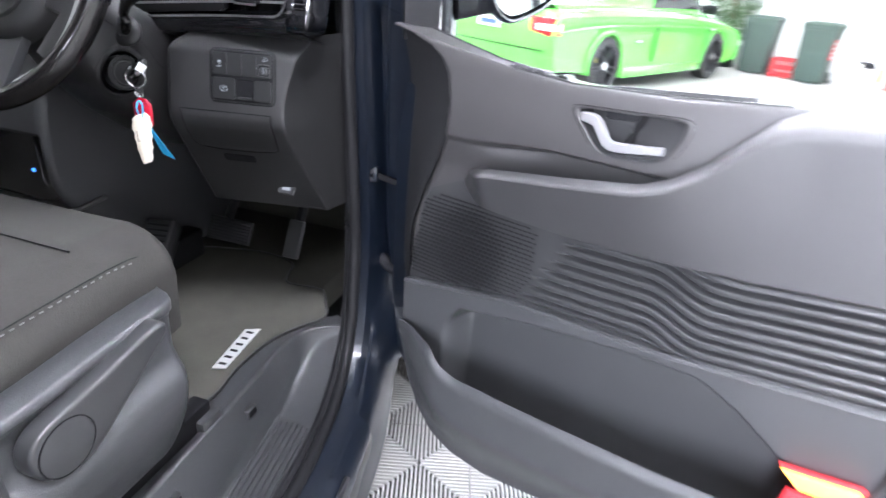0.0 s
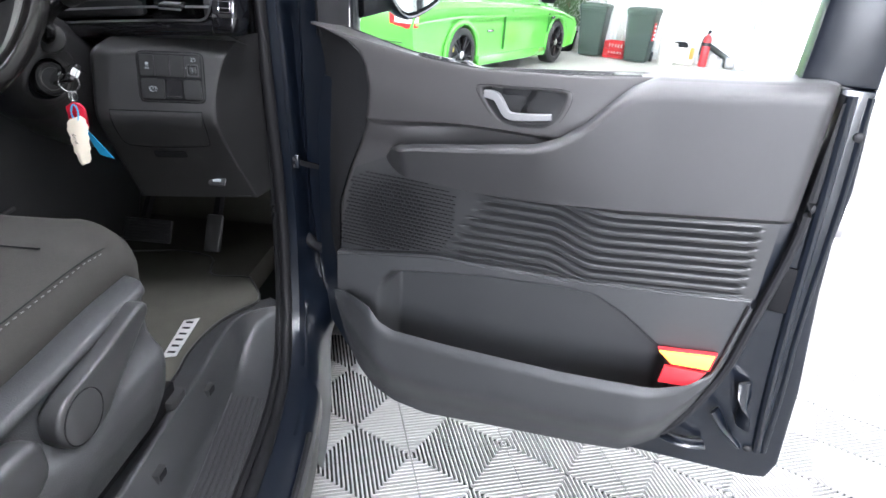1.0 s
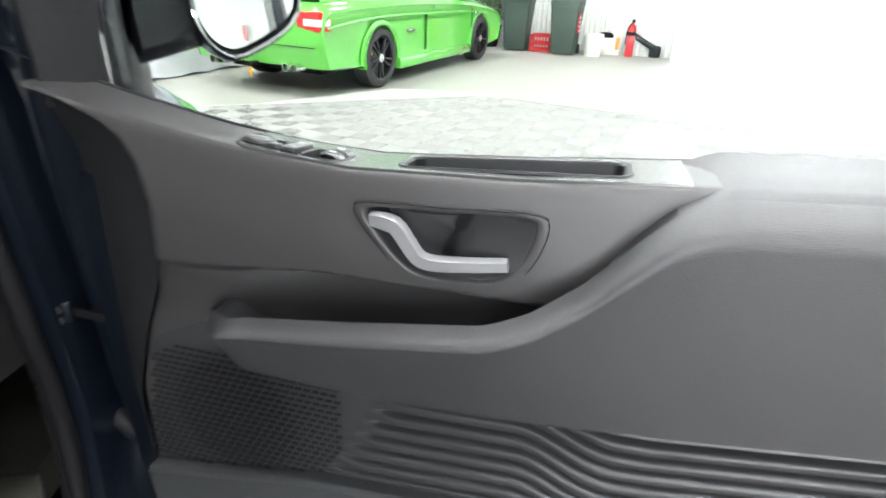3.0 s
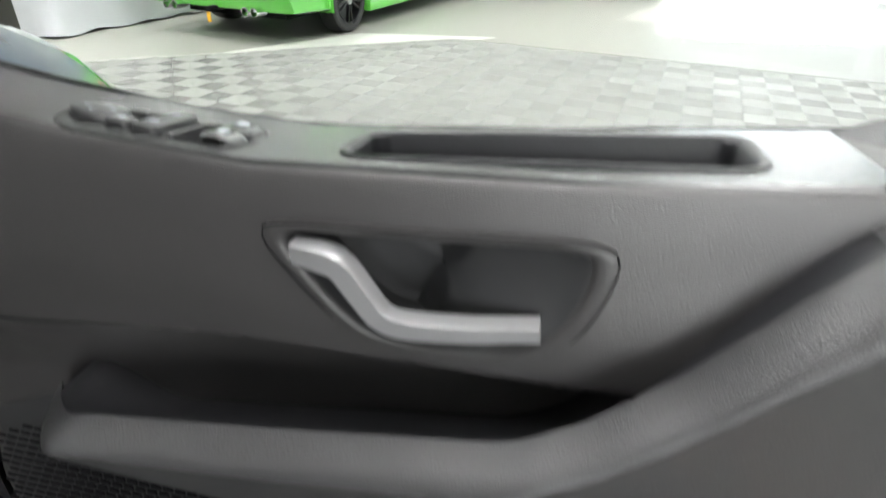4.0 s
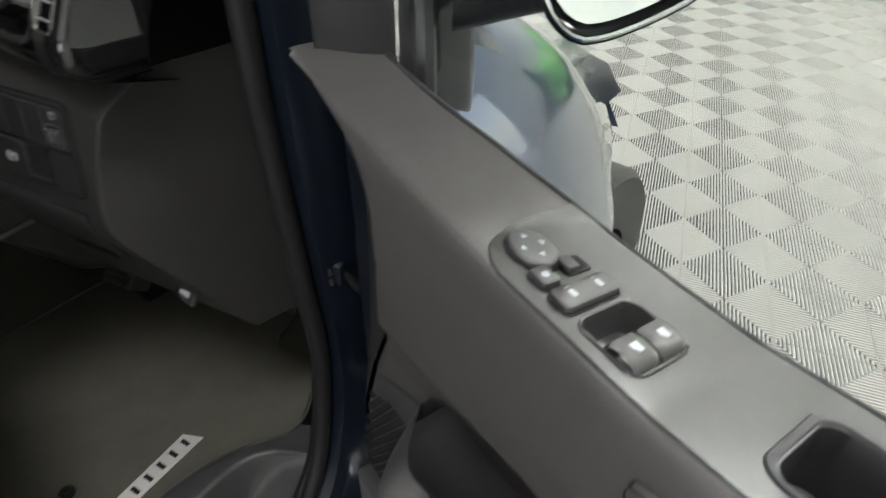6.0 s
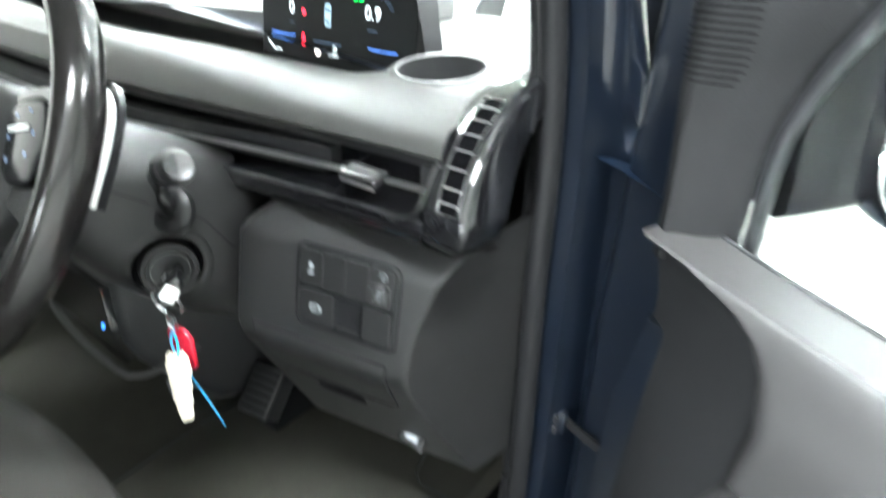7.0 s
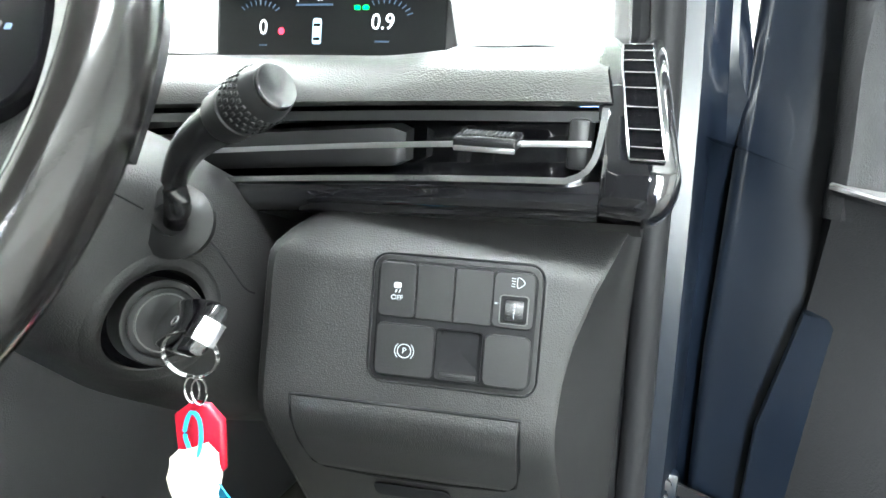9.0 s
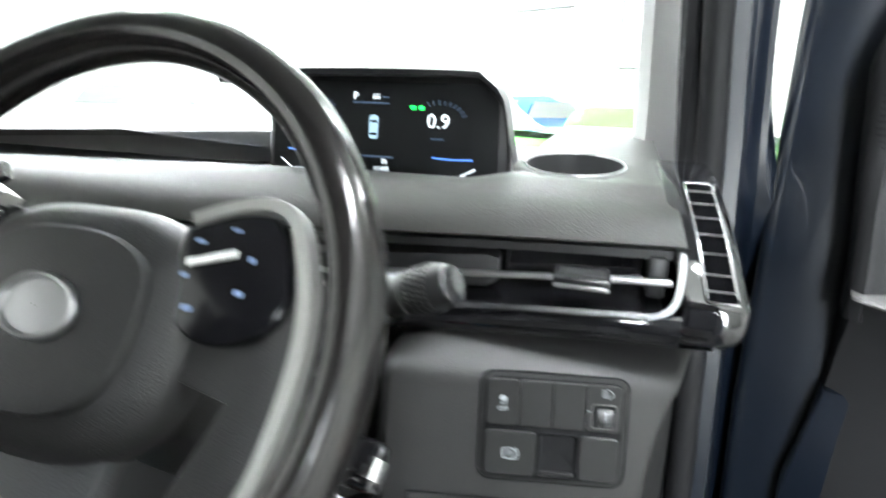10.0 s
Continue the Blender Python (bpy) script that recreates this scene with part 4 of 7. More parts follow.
for a, b in smooth_curve([(-0.375, 1.327), (-0.345, 1.337), (-0.108, 1.343), (-0.080, 1.338), (-0.058, 1.318), (-0.049, 1.278), (-0.042, 1.245)], 30):
    out = lerp(a, [(-0.375, 0.062), (-0.15, 0.048), (-0.06, 0.012), (-0.04, 0.004)])
    rings.append([(a, 0.255, b + 0.002), (a, 0.228 - out, b + 0.001), (a, 0.228 - out + 0.002, b - 0.005), (a, 0.245, b - 0.005)])
part("hood", loft(rings, True), RUBBER, display, "black hood over the display")

# ---------------------------------------------------------------- steering wheel
WC = Vector((-0.2185, -0.186, 1.191))
WM = Matrix.Translation(WC + Vector((-0.004, 0, 0))) @ Matrix.Rotation(radians(90 - 29), 4, "X")  # local z: out of the wheel towards the driver
steering_wheel = thing("steering_wheel", "black leather steering wheel with silver spoke trim", "steering wheel")
rim = [WM @ Vector((0.176 * math.cos(a), 0.176 * math.sin(a), 0)) for a in np.linspace(0, 2 * math.pi, 96, endpoint=False)]
part("rim", sweep(rim, circle(0.0150, 18, 0.0180), None, True, WM.to_3x3() @ Vector((0, 0, 1))), LEATHER, steering_wheel, "black leather rim")
hub = smooth_curve([(0.085, 0.035), (0.05, 0.062), (0, 0.068), (-0.05, 0.062), (-0.085, 0.035), (-0.082, -0.03), (-0.05, -0.07), (0, -0.08), (0.05, -0.07), (0.082, -0.03)], 60, True)
hr = []
for k, h in ((1.0, -0.03), (1.0, -0.015), (0.96, -0.004), (0.85, 0.004), (0.5, 0.010), (0.02, 0.012)):
    hr.append([WM @ Vector((x * k, y * k, h)) for x, y in hub])
part("airbag_cover", loft(hr, True, True), LOWER_DASH, steering_wheel, "grained black hub")
hr = []
for k, h in ((0.70, 0.004), (0.70, 0.0085), (0.675, 0.0115), (0.5, 0.0135), (0.02, 0.0145)):
    hr.append([WM @ Vector((x * k, y * k + 0.001, h)) for x, y in hub])
part("horn_pad", loft(hr, True, True), LOWER_DASH, steering_wheel)
for s in (1, -1):
    poly = [(s * 0.06, 0.060), (s * 0.125, 0.066), (s * 0.144, 0.03), (s * 0.145, -0.02), (s * 0.135, -0.06), (s * 0.105, -0.10), (s * 0.085, -0.09), (s * 0.11, -0.03), (s * 0.06, -0.02)]
    part("spoke", prism(poly, -0.025, -0.006, lambda a, b, d: WM @ Vector((a, b, d)), 0.004), LOWER_DASH, steering_wheel, "black spoke behind the buttons")
part("lower_spoke", prism([(-0.05, -0.06), (0.05, -0.06), (0.035, -0.168), (-0.035, -0.168)], -0.028, -0.010, lambda a, b, d: WM @ Vector((a, b, d)), 0.004), PLASTIC, steering_wheel)

# ---------------------------------------------------------------- steering column
column = thing("steering_column", "black plastic steering column shroud with ignition lock", "steering column")
cr = []
CD = (WM.to_3x3() @ Vector((0, 0, -1))).normalized()
COL = [(0.03, 0.054, 0.045, 0.0), (0.05, 0.068, 0.06, -0.008), (0.10, 0.080, 0.082, -0.02), (0.17, 0.091, 0.098, -0.03), (0.26, 0.103, 0.105, -0.035), (0.34, 0.11, 0.105, -0.035)]
for d in np.linspace(0.03, 0.34, 80):
    rx, rz, oz = (lerp(d, [(k[0], k[i]) for k in COL]) for i in (1, 2, 3))
    c = WC + CD * d
    cr.append([(c.x + rx * math.copysign(abs(math.cos(a)) ** 0.7, math.cos(a)), c.y + 0.2 * rz * math.sin(a), c.z + oz + rz * math.copysign(abs(math.sin(a)) ** 0.7, math.sin(a))) for a in np.linspace(0, 2 * math.pi, 160, endpoint=False)])
bm = loft(cr, True, True)
LOCK_C, LOCK_N = Vector((-0.130, -0.077, 1.061)), Vector((0.93, -0.33, 0.14)).normalized()
iq = Matrix.Translation(LOCK_C) @ LOCK_N.to_track_quat("Z", "Y").to_matrix().to_4x4()
tree = BVHTree.FromBMesh(bm)


def on_shroud(r, a, sink=0.0):
    """A place on the shroud round the lock, at radius r and angle a."""
    p = iq @ Vector((r * math.cos(a), r * math.sin(a), 0.06))
    hit = tree.ray_cast(p, -LOCK_N)[0]
    return (hit if hit else p - LOCK_N * 0.06) - LOCK_N * sink


away = iq.inverted()
bmesh.ops.delete(bm, geom=[f for f in bm.faces if any(math.hypot(*(away @ v.co).xy) < 0.0375 and abs((away @ v.co).z) < 0.05 for v in f.verts)], context="FACES")
part("shroud", bm, LOWER_DASH, column, "grained black column shroud")
angles = np.linspace(0, 2 * math.pi, 48, endpoint=False)
rows = [[on_shroud(r, a, k) for a in angles] for r, k in ((0.0470, 0.0010), (0.0450, -0.0006), (0.0420, -0.0010), (0.0385, -0.0009), (0.0362, 0.0), (0.0345, 0.0022))]
part("lock_surround", loft(rows, True), LOWER_DASH, column)
wall = [[on_shroud(0.0345, a, 0.0020) for a in angles]] + [[iq @ Vector((r * math.cos(a), r * math.sin(a), h)) for a in angles] for r, h in ((0.0335, -0.020), (0.0010, -0.021))]
part("lock_recess", loft(wall, True), VENT_DARK, column, "dark round recess of the lock")

# ---------------------------------------------------------------- driver seat
seat = thing("driver_seat", "charcoal cloth driver seat with black plastic side cover", "seat")
cr = []
seat_rows = ((-0.225, 0.80, 0.95), (-0.235, 0.842, 0.985), (-0.255, 0.860, 1.0), (-0.34, 0.864, 1.0), (-0.5, 0.845, 1.0), (-0.75, 0.835, 1.0), (-0.9, 0.83, 1.0))
for y in np.r_[-0.225, -0.230, np.linspace(-0.235, -0.9, 70)]:
    zt = lerp(-y, [(-a, b) for a, b, c in seat_rows])
    k = lerp(-y, [(-a, c) for a, b, c in seat_rows])
    sec = smooth_curve([(-0.47, 0.70), (-0.485, 0.78), (-0.47, zt - 0.01), (-0.43, zt + 0.014), (-0.36, zt), (-0.21, zt - 0.006), (-0.08, zt), (-0.01, zt + 0.010), (0.046, zt - 0.002), (0.068, zt - 0.03), (0.070, 0.79), (0.062, 0.70)], 90)
    row = []
    for x, z in sec:
        p = Vector((x, y, z))
        fold = 0.004 * noise.noise(Vector((9 * x + 6 * y, 5 * y, 4 * z))) + 0.0035 * step(x, -0.02, 0.05) * math.sin(70 * (y + 0.8 * z) + 6 * noise.noise(p * 9)) * max(0, noise.noise(p * 6 + Vector((3, 1, 0))) + 0.25)
        row.append((-0.21 + (x + 0.21) * k + 0.5 * fold, y + 0.055 * max(0.0, 1 - ((x + 0.21) / 0.28) ** 2) * step(y, -0.42, -0.225), z + fold))
    cr.append(row)
part("cushion", loft(cr), FABRIC, seat, "charcoal cloth seat cushion with soft folds")
for i in range(46):
    y = -0.27 - 0.0125 * i
    part("stitch", box(-0.0008, 0.0008, -0.003, 0.003, -0.0006, 0.0008, m=pose(0.0580, y, lerp(-y, [(0.25, 0.842), (0.34, 0.853), (0.6, 0.841), (0.85, 0.833)]) + 0.002, 0, 35, 0)), PLASTIC_GREY, seat, "", False)
part("cushion_front", loft([[(x, y, z) for x, z in ((-0.44, z), (0.02, z))] for y, z in ((-0.20, 0.80), (-0.21, 0.70), (-0.28, 0.60))]), FABRIC, seat)
# side cover: a flat ledge on top, a hollow behind the lever and a full skirt below
SIDE_X = [(0.53, 0.085), (0.56, 0.118), (0.62, 0.138), (0.67, 0.143), (0.69, 0.139), (0.705, 0.126), (0.72, 0.114), (0.77, 0.110), (0.784, 0.114), (0.790, 0.119), (0.797, 0.120), (0.803, 0.116)]
SIDE_Y = [(0.53, -0.345), (0.58, -0.312), (0.64, -0.298), (0.72, -0.288), (0.803, -0.282)]
rings = []
for t in (0.0, 0.002, 0.006, 0.012, 0.02, 0.03, 0.045, 0.08, 0.14, 0.22, 0.32, 0.45, 0.6):
    e = math.sqrt(max(0.0, 1 - (1 - min(1.0, t / 0.032)) ** 2))
    row = [(0.066 + (lerp(z, SIDE_X) - 0.066) * e, lerp(z, SIDE_Y) - t, z - 0.015 * step(t, 0.05, 0.3) * step(z, 0.7, 0.8)) for z in np.r_[np.linspace(0.53, 0.68, 12), np.linspace(0.69, 0.78, 12), 0.784, 0.787, 0.790, 0.794, 0.798, 0.801, 0.803]]
    x, y, z = row[-1]
    rings.append(row + [(x - 0.004, y, z + 0.0015), (0.074, y, z + 0.001), (0.066, y, z - 0.004)])
part("side_cover", loft(rings), PLASTIC, seat, "black plastic seat side cover with flat ledge")

# raised shelf of the dash beyond the display
shelf_top = lambda x: 1.264 - 0.047 * (-0.39 - x)
rings = []
for x in np.linspace(-1.44, -0.39, 24):
    t = shelf_top(x)
    rings.append([(x, 0.292, 1.16), (x, 0.290, t - 0.008), (x, 0.2915, t - 0.003), (x, 0.297, t), (x, 0.75, t + 0.004), (x, 0.75, 1.16)])
part("upper_shelf", loft(rings, True, True), PLASTIC_GREY, dashboard, "dark raised shelf of the dash")
part("shelf_line", tube([(x, 0.288, shelf_top(x) - 0.044) for x in (-1.3, -0.9, -0.39)], 0.0015, 6), SATIN, dashboard)

# cup holder in the end of the dash: a low rim and a dark bowl
cupc = Vector((0.028, 0.158, 1.2586))
CUPM = Matrix.Translation(cupc) @ Matrix.Rotation(math.atan(0.15), 4, "X") @ Matrix.Diagonal((1.0, 0.95, 1, 1))
ch = part("cup_holder", turned([(0.060, -0.006), (0.056, -0.0020), (0.052, -0.0006), (0.0480, -0.0002), (0.0462, -0.0010), (0.0455, -0.006)], 44, CUPM), DASH_TOP, dashboard, "round cup holder with dark bowl")
part("bowl", turned([(0.0458, -0.0008), (0.0445, -0.02), (0.042, -0.055), (0.0001, -0.057)], 40, CUPM), PLASTIC_SMOOTH, ch, "dark plastic bowl")
part("cup_rim", turned([(0.0485, 0.0000), (0.0478, 0.0012), (0.0466, 0.0010), (0.0460, -0.0010)], 44, CUPM), SATIN, ch, "thin bright rim")

# fuse cover and slot below the switches
rings = []
for b in np.r_[np.linspace(1.001, 0.945, 12), 0.940, 0.935, 0.931, 0.928, 0.9262]:
    inset = 0.0 if b > 0.948 else 0.018 * (1 - math.sqrt(max(0.0, 1 - ((0.948 - b) / 0.022) ** 2)))
    lip = 0.0022 if 0.928 < b < 1.0005 else 0.0006
    rings.append([lp(a, b, 0.0 if i in (0, 18) else lip) + Vector((0, fall(b), 0)) for i, a in enumerate(np.r_[-0.069 + inset, np.linspace(-0.0685 + inset, 0.0885 - inset, 17), 0.089 - inset])])
part("fuse_cover", loft(rings), LOWER_DASH, dashboard, "black cover panel under the switches")
part("cover_gap", tube([lp(a, b, 0.0008) + Vector((0, fall(b), 0)) for a, b in [(-0.0705, 1.0025), (-0.03, 1.0025), (0.03, 1.0025), (0.0905, 1.0025), (0.0905, 0.985), (0.0905, 0.96), (0.087, 0.934), (0.078, 0.9285), (0.03, 0.9245), (-0.02, 0.9245), (-0.058, 0.9285), (-0.067, 0.934), (-0.0705, 0.96), (-0.0705, 0.985)]], 0.0011, 5, None, True), BLACK, dashboard)
part("cover_grip", prism(rounded(-0.030, 0.030, -0.008, 0.008, 0.005), 0.0, 0.003, lambda a, b, d: lp(0.006 + a, 0.908 + b, d) + Vector((0, fall(0.908 + b), 0)), 0.001), BLACK, dashboard, "dark grip slot under the cover")
hatch = part("release_button", box(-0.018, 0.018, -0.003, 0.004, -0.010, 0.010, 0.002, Matrix.Translation(lp(0.072, 0.841, 0.002) + Vector((0, fall(0.841), 0))) @ Matrix.Rotation(radians(-38), 4, "X")), PLASTIC_SMOOTH, dashboard, "small black release button")
part("button_mark", box(-0.009, 0.009, -0.0036, -0.0028, -0.003, 0.004, 0.0004, Matrix.Translation(lp(0.072, 0.841, 0.002) + Vector((0, fall(0.841), 0))) @ Matrix.Rotation(radians(-38), 4, "X")), WHITE_MARK, hatch)

# ---- switches
def swbox(name, a0, a1, b0, b1, h, r=0.003, mat=SWITCH_BLACK, label="", deep=0.0):
    return part(name, prism(rounded(a0, a1, b0, b1, r, 3), 0.0 - deep, h, swto, 0.0006, seg=1), mat, sw, label)


part("panel_gap", tube([swto(a, b, 0.0006) for a, b in rounded(-0.0582, 0.0582, -0.0447, 0.0447, 0.0105)], 0.0010, 5, None, True), BLACK, sw)
part("inner_frame", prism(rounded(-0.0545, 0.0545, -0.041, 0.041, 0.009), 0.001, 0.0022, swto, 0.0005), BLACK, sw)
off = swbox("button", -0.053, -0.0275, 0.0015, 0.039, 0.0035, 0.004, label="black traction button")
swbox("button", -0.0270, -0.0015, 0.0015, 0.039, 0.0035, 0.001)
swbox("button", -0.0010, 0.0245, 0.0015, 0.039, 0.0035, 0.001)
lev = swbox("level_switch", 0.0250, 0.0525, 0.0015, 0.039, 0.0035, 0.004)
park = swbox("park_button", -0.053, -0.012, -0.039, -0.003, 0.0042, 0.004, label="black parking brake button")
# Finger recess in matt black: the hollow's shade is put into its colour.
rc_ = [[swto(0.0048 + (a - 0.0048) * k, -0.0208 + (b + 0.0208) * q + o, h) for a, b in rounded(-0.0110, 0.0206, -0.0385, -0.0032, 0.0025, 3)] for k, q, o, h in ((1.0, 1.0, 0.0, 0.0026), (0.98, 0.98, 0.0, 0.0044), (0.94, 0.95, 0.0, 0.0040), (0.82, 0.74, 0.003, 0.0023), (0.05, 0.05, 0.003, 0.0023))]
part("recess", loft(rc_, True), BLACK, sw, "sunken finger recess of the parking brake")
part("recess_lip", prism([(-0.0075, -0.0368), (0.0172, -0.0368), (0.0172, -0.0335), (-0.0075, -0.0335)], 0.002, 0.0046, swto, 0.001), SWITCH_BLACK, sw)
swbox("button", 0.0215, 0.0525, -0.039, -0.0035, 0.0042, 0.005)
swz = lambda a, b, d=0.0040: SP @ Matrix.Translation((a, b, d))
words("off_text", "OFF", 0.0048, swz(-0.0402, 0.0150), WHITE_MARK, off, 0.0002)
part("car_mark", prism(rounded(-0.0427, -0.0375, 0.0215, 0.0255, 0.0012), 0.0036, 0.004, swto), WHITE_MARK, off)
for a in (-0.0418, -0.0393):
    part("skid_mark", prism([(a, 0.0185), (a + 0.0008, 0.0185), (a + 0.0016, 0.0208), (a + 0.0008, 0.0208)], 0.0036, 0.004, swto), WHITE_MARK, off)
words("park_text", "P", 0.0060, swz(-0.0325, -0.0212, 0.0047), WHITE_MARK, park, 0.0002)
part("park_ring", tube([swto(-0.0325 + 0.0047 * math.cos(a), -0.0212 + 0.0047 * math.sin(a), 0.0045) for a in np.linspace(0, 2 * math.pi, 30, endpoint=False)], 0.00035, 5, None, True), WHITE_MARK, park)
for sgn in (1, -1):
    part("park_arc", tube([swto(-0.0325 + sgn * 0.0066 * math.cos(a), -0.0212 + 0.0066 * math.sin(a), 0.0045) for a in np.linspace(-0.8, 0.8, 10)], 0.00035, 5), WHITE_MARK, park)
part("lamp_mark", tube([swto(0.0405 + x, 0.0325 + y, 0.0038) for x, y in smooth_curve([(0, -0.003), (0, 0.003), (0.002, 0.003), (0.0048, 0), (0.002, -0.003)], 24, True)], 0.0003, 5, None, True), WHITE_MARK, lev)
for i in range(4):
    part("beam_mark", tube([swto(0.0365, 0.0300 + 0.0018 * i, 0.0038), swto(0.0390, 0.0295 + 0.0018 * i, 0.0038)], 0.00028, 4), WHITE_MARK, lev)
part("wheel_well", prism(rounded(0.0300, 0.0485, 0.0045, 0.0235, 0.002, 3), 0.003, 0.0038, swto), BLACK, lev)
part("well_rim", tube([swto(a, b, 0.0038) for a, b in rounded(0.0300, 0.0485, 0.0045, 0.0235, 0.002, 3)], 0.0005, 5, None, True), PLASTIC_GREY, lev)
part("thumb_wheel", turned([(0.0001, -0.006), (0.0078, -0.006), (0.0082, -0.005), (0.0082, 0.005), (0.0078, 0.006), (0.0001, 0.006)], 28, SP @ Matrix.Translation((0.0395, 0.0135, -0.0005)) @ Matrix.Rotation(radians(90), 4, "Y")), PLASTIC_SMOOTH, lev, "ribbed black thumb wheel")
for i in range(9):
    a = radians(20 + 17 * i)
    for x in (0.0350, 0.0422):
        part("wheel_rib", box(x, x + 0.0022, -0.0003, 0.0003, -0.0003, 0.0004, m=SP @ Matrix.Translation((0, 0.0135, -0.0005)) @ Matrix.Rotation(a - radians(90), 4, "X") @ Matrix.Translation((0, 0, 0.0083))), PLASTIC_SMOOTH, lev, "", False)
for i, t in enumerate("321"):
    words("digit", t, 0.0042, SP @ Matrix.Translation((0.0395, 0.0172 - 0.0036 * i, 0.0080 - 0.0004 * abs(i - 1))), WHITE_MARK, lev, 0.0001)
part("pointer", prism([(0.0262, 0.0172), (0.0282, 0.0172), (0.0282, 0.0182), (0.0262, 0.0182)], 0.0036, 0.0039, swto), WHITE_MARK, lev)

# ---- the lit display: figures and marks
D_WHITE, D_BLUE, D_RED, D_GREEN, D_DIM = glow("lit_white", (0.85, 0.95, 1.0), 0.5), glow("lit_blue", (0.06, 0.16, 0.5), 0.8), glow("lit_red", (0.9, 0.02, 0.05), 0.9), glow("lit_green", (0.02, 0.75, 0.08), 0.9), glow("lit_dim", (0.06, 0.10, 0.16), 0.25)


def dtext(name, text, size, x, z, mat):
    m = Matrix.Translation(dsp(x, z, 0.0006)) @ Matrix.Rotation(radians(90 - 5.7), 4, "X")
    return words(name, text, size, m, mat, display, 0.0001)


def dmark(name, pts, mat, d=0.0008):
    return part(name, prism(pts, 0.0002, d, dsp), mat, display, "", False)


dtext("speed_digit", "0", 0.0225, -0.281, 1.2825, D_WHITE)
dtext("rev_digits", "0.9", 0.0225, -0.132, 1.288, D_WHITE)
dtext("gear_letter", "P", 0.012, -0.235, 1.3135, D_WHITE)
dtext("range_digits", "66", 0.009, -0.209, 1.3135, D_WHITE)
dtext("temperature", "26", 0.008, -0.196, 1.2400, D_WHITE)
for x, z, w in ((-0.281, 1.263, 0.010), (-0.132, 1.268, 0.016), (-0.198, 1.3125, 0.008)):
    dmark("unit_bar", [(x - w / 2, z), (x + w / 2, z), (x + w / 2, z + 0.0018), (x - w / 2, z + 0.0018)], D_DIM)
dtext("odometer", "11495", 0.008, -0.199, 1.2310, D_WHITE)
for x, z, w in ((-0.216, 1.3055, 0.046), (-0.211, 1.244, 0.052)):
    dmark("rule", [(x - w / 2, z), (x + w / 2, z), (x + w / 2, z + 0.002), (x - w / 2, z + 0.002)], D_DIM)
dmark("van_picture", rounded(-0.2165, -0.2055, 1.2655, 1.2925, 0.003), glow("lit_pale", (0.35, 0.52, 0.64), 0.38))
dmark("van_window", rounded(-0.2152, -0.2068, 1.2695, 1.2725, 0.001), BLACK, 0.0011)
dmark("van_roof_line", rounded(-0.2152, -0.2068, 1.2840, 1.2870, 0.001), BLACK, 0.0011)
dmark("brake_lamp", [(-0.257 + 0.0038 * math.cos(a), 1.2790 + 0.0038 * math.sin(a)) for a in np.linspace(0, 6.1, 14)], D_RED)
dmark("belt_lamp", [(-0.260, 1.243), (-0.254, 1.243), (-0.2555, 1.252), (-0.2585, 1.252)], D_RED)
for x in (-0.163, -0.153):
    dmark("light_lamp", rounded(x - 0.0034, x + 0.0034, 1.3008, 1.3052, 0.0014), D_GREEN)
dmark("sign_lamp", [(-0.2285 + 0.0055 * math.cos(a), 1.232 + 0.0055 * math.sin(a)) for a in np.linspace(0, 6.1, 14)], glow("lit_cream", (0.9, 0.8, 0.75), 0.8))
for x0, sg in ((-0.2985, 1), (-0.113, 1)):
    arc = [(x0 + x, 1.247 + 0.09 * x * x / 0.05) for x in np.linspace(-0.024, 0.024, 12)]
    part("arc_line", tube([dsp(a, b, 0.0006) for a, b in arc], 0.0009, 5), D_BLUE, display)
for i in range(9):
    for x0, z0 in ((-0.287, 1.289), (-0.131, 1.289)):
        a = radians(40 + 12 * i) if x0 < -0.2 else radians(20 + 12 * i)
        part("scale_tick", tube([dsp(x0 + 0.028 * math.cos(a), z0 + 0.018 * math.sin(a), 0.0005), dsp(x0 + 0.034 * math.cos(a), z0 + 0.023 * math.sin(a), 0.0005)], 0.0007, 4), D_DIM, display)
for a, b in (((-0.332, 1.236), (-0.302, 1.226)), ((-0.125, 1.228), (-0.085, 1.238))):
    part("gauge_line", tube([dsp(*a, 0.0006), dsp((a[0] + b[0]) / 2, min(a[1], b[1]) - 0.001, 0.0006), dsp(*b, 0.0006)], 0.0009, 5), D_WHITE, display)

# ---- stalk, ignition and keys
stalk = thing("indicator_stalk", "black indicator and light stalk with grey end cap", "stalk")
b0 = Vector((-0.1290, -0.0640, 1.1262))
part("boot", turned([(0.024, -0.004), (0.025, 0.004), (0.020, 0.009), (0.011, 0.010), (0.010, 0.002)], 28, Matrix.Translation(b0) @ Vector((0.35, -0.9, 0.35)).to_track_quat("Z", "Y").to_matrix().to_4x4()), SWITCH_BLACK, stalk, "black round boot of the stalk")
sk = smooth_curve([b0, b0 + Vector((0.012, -0.010, 0.014)), (-0.116, -0.076, 1.156), (-0.090, -0.089, 1.178), (-0.056, -0.0975, 1.1955)], 20)
rings = []
for i, p in enumerate(sk):
    r = 0.0080 + 0.0050 * step(i, 6, 19)
    d = (Vector(sk[min(i + 1, 19)]) - Vector(sk[max(i - 1, 0)])).to_track_quat("Z", "Y").to_matrix()
    rings.append([Vector(p) + d @ Vector((r * math.cos(a), r * 0.9 * math.sin(a), 0)) for a in np.linspace(0, 2 * math.pi, 18, endpoint=False)])
part("lever", loft(rings, True, True), GLOSS_BLACK, stalk, "curved black lever")
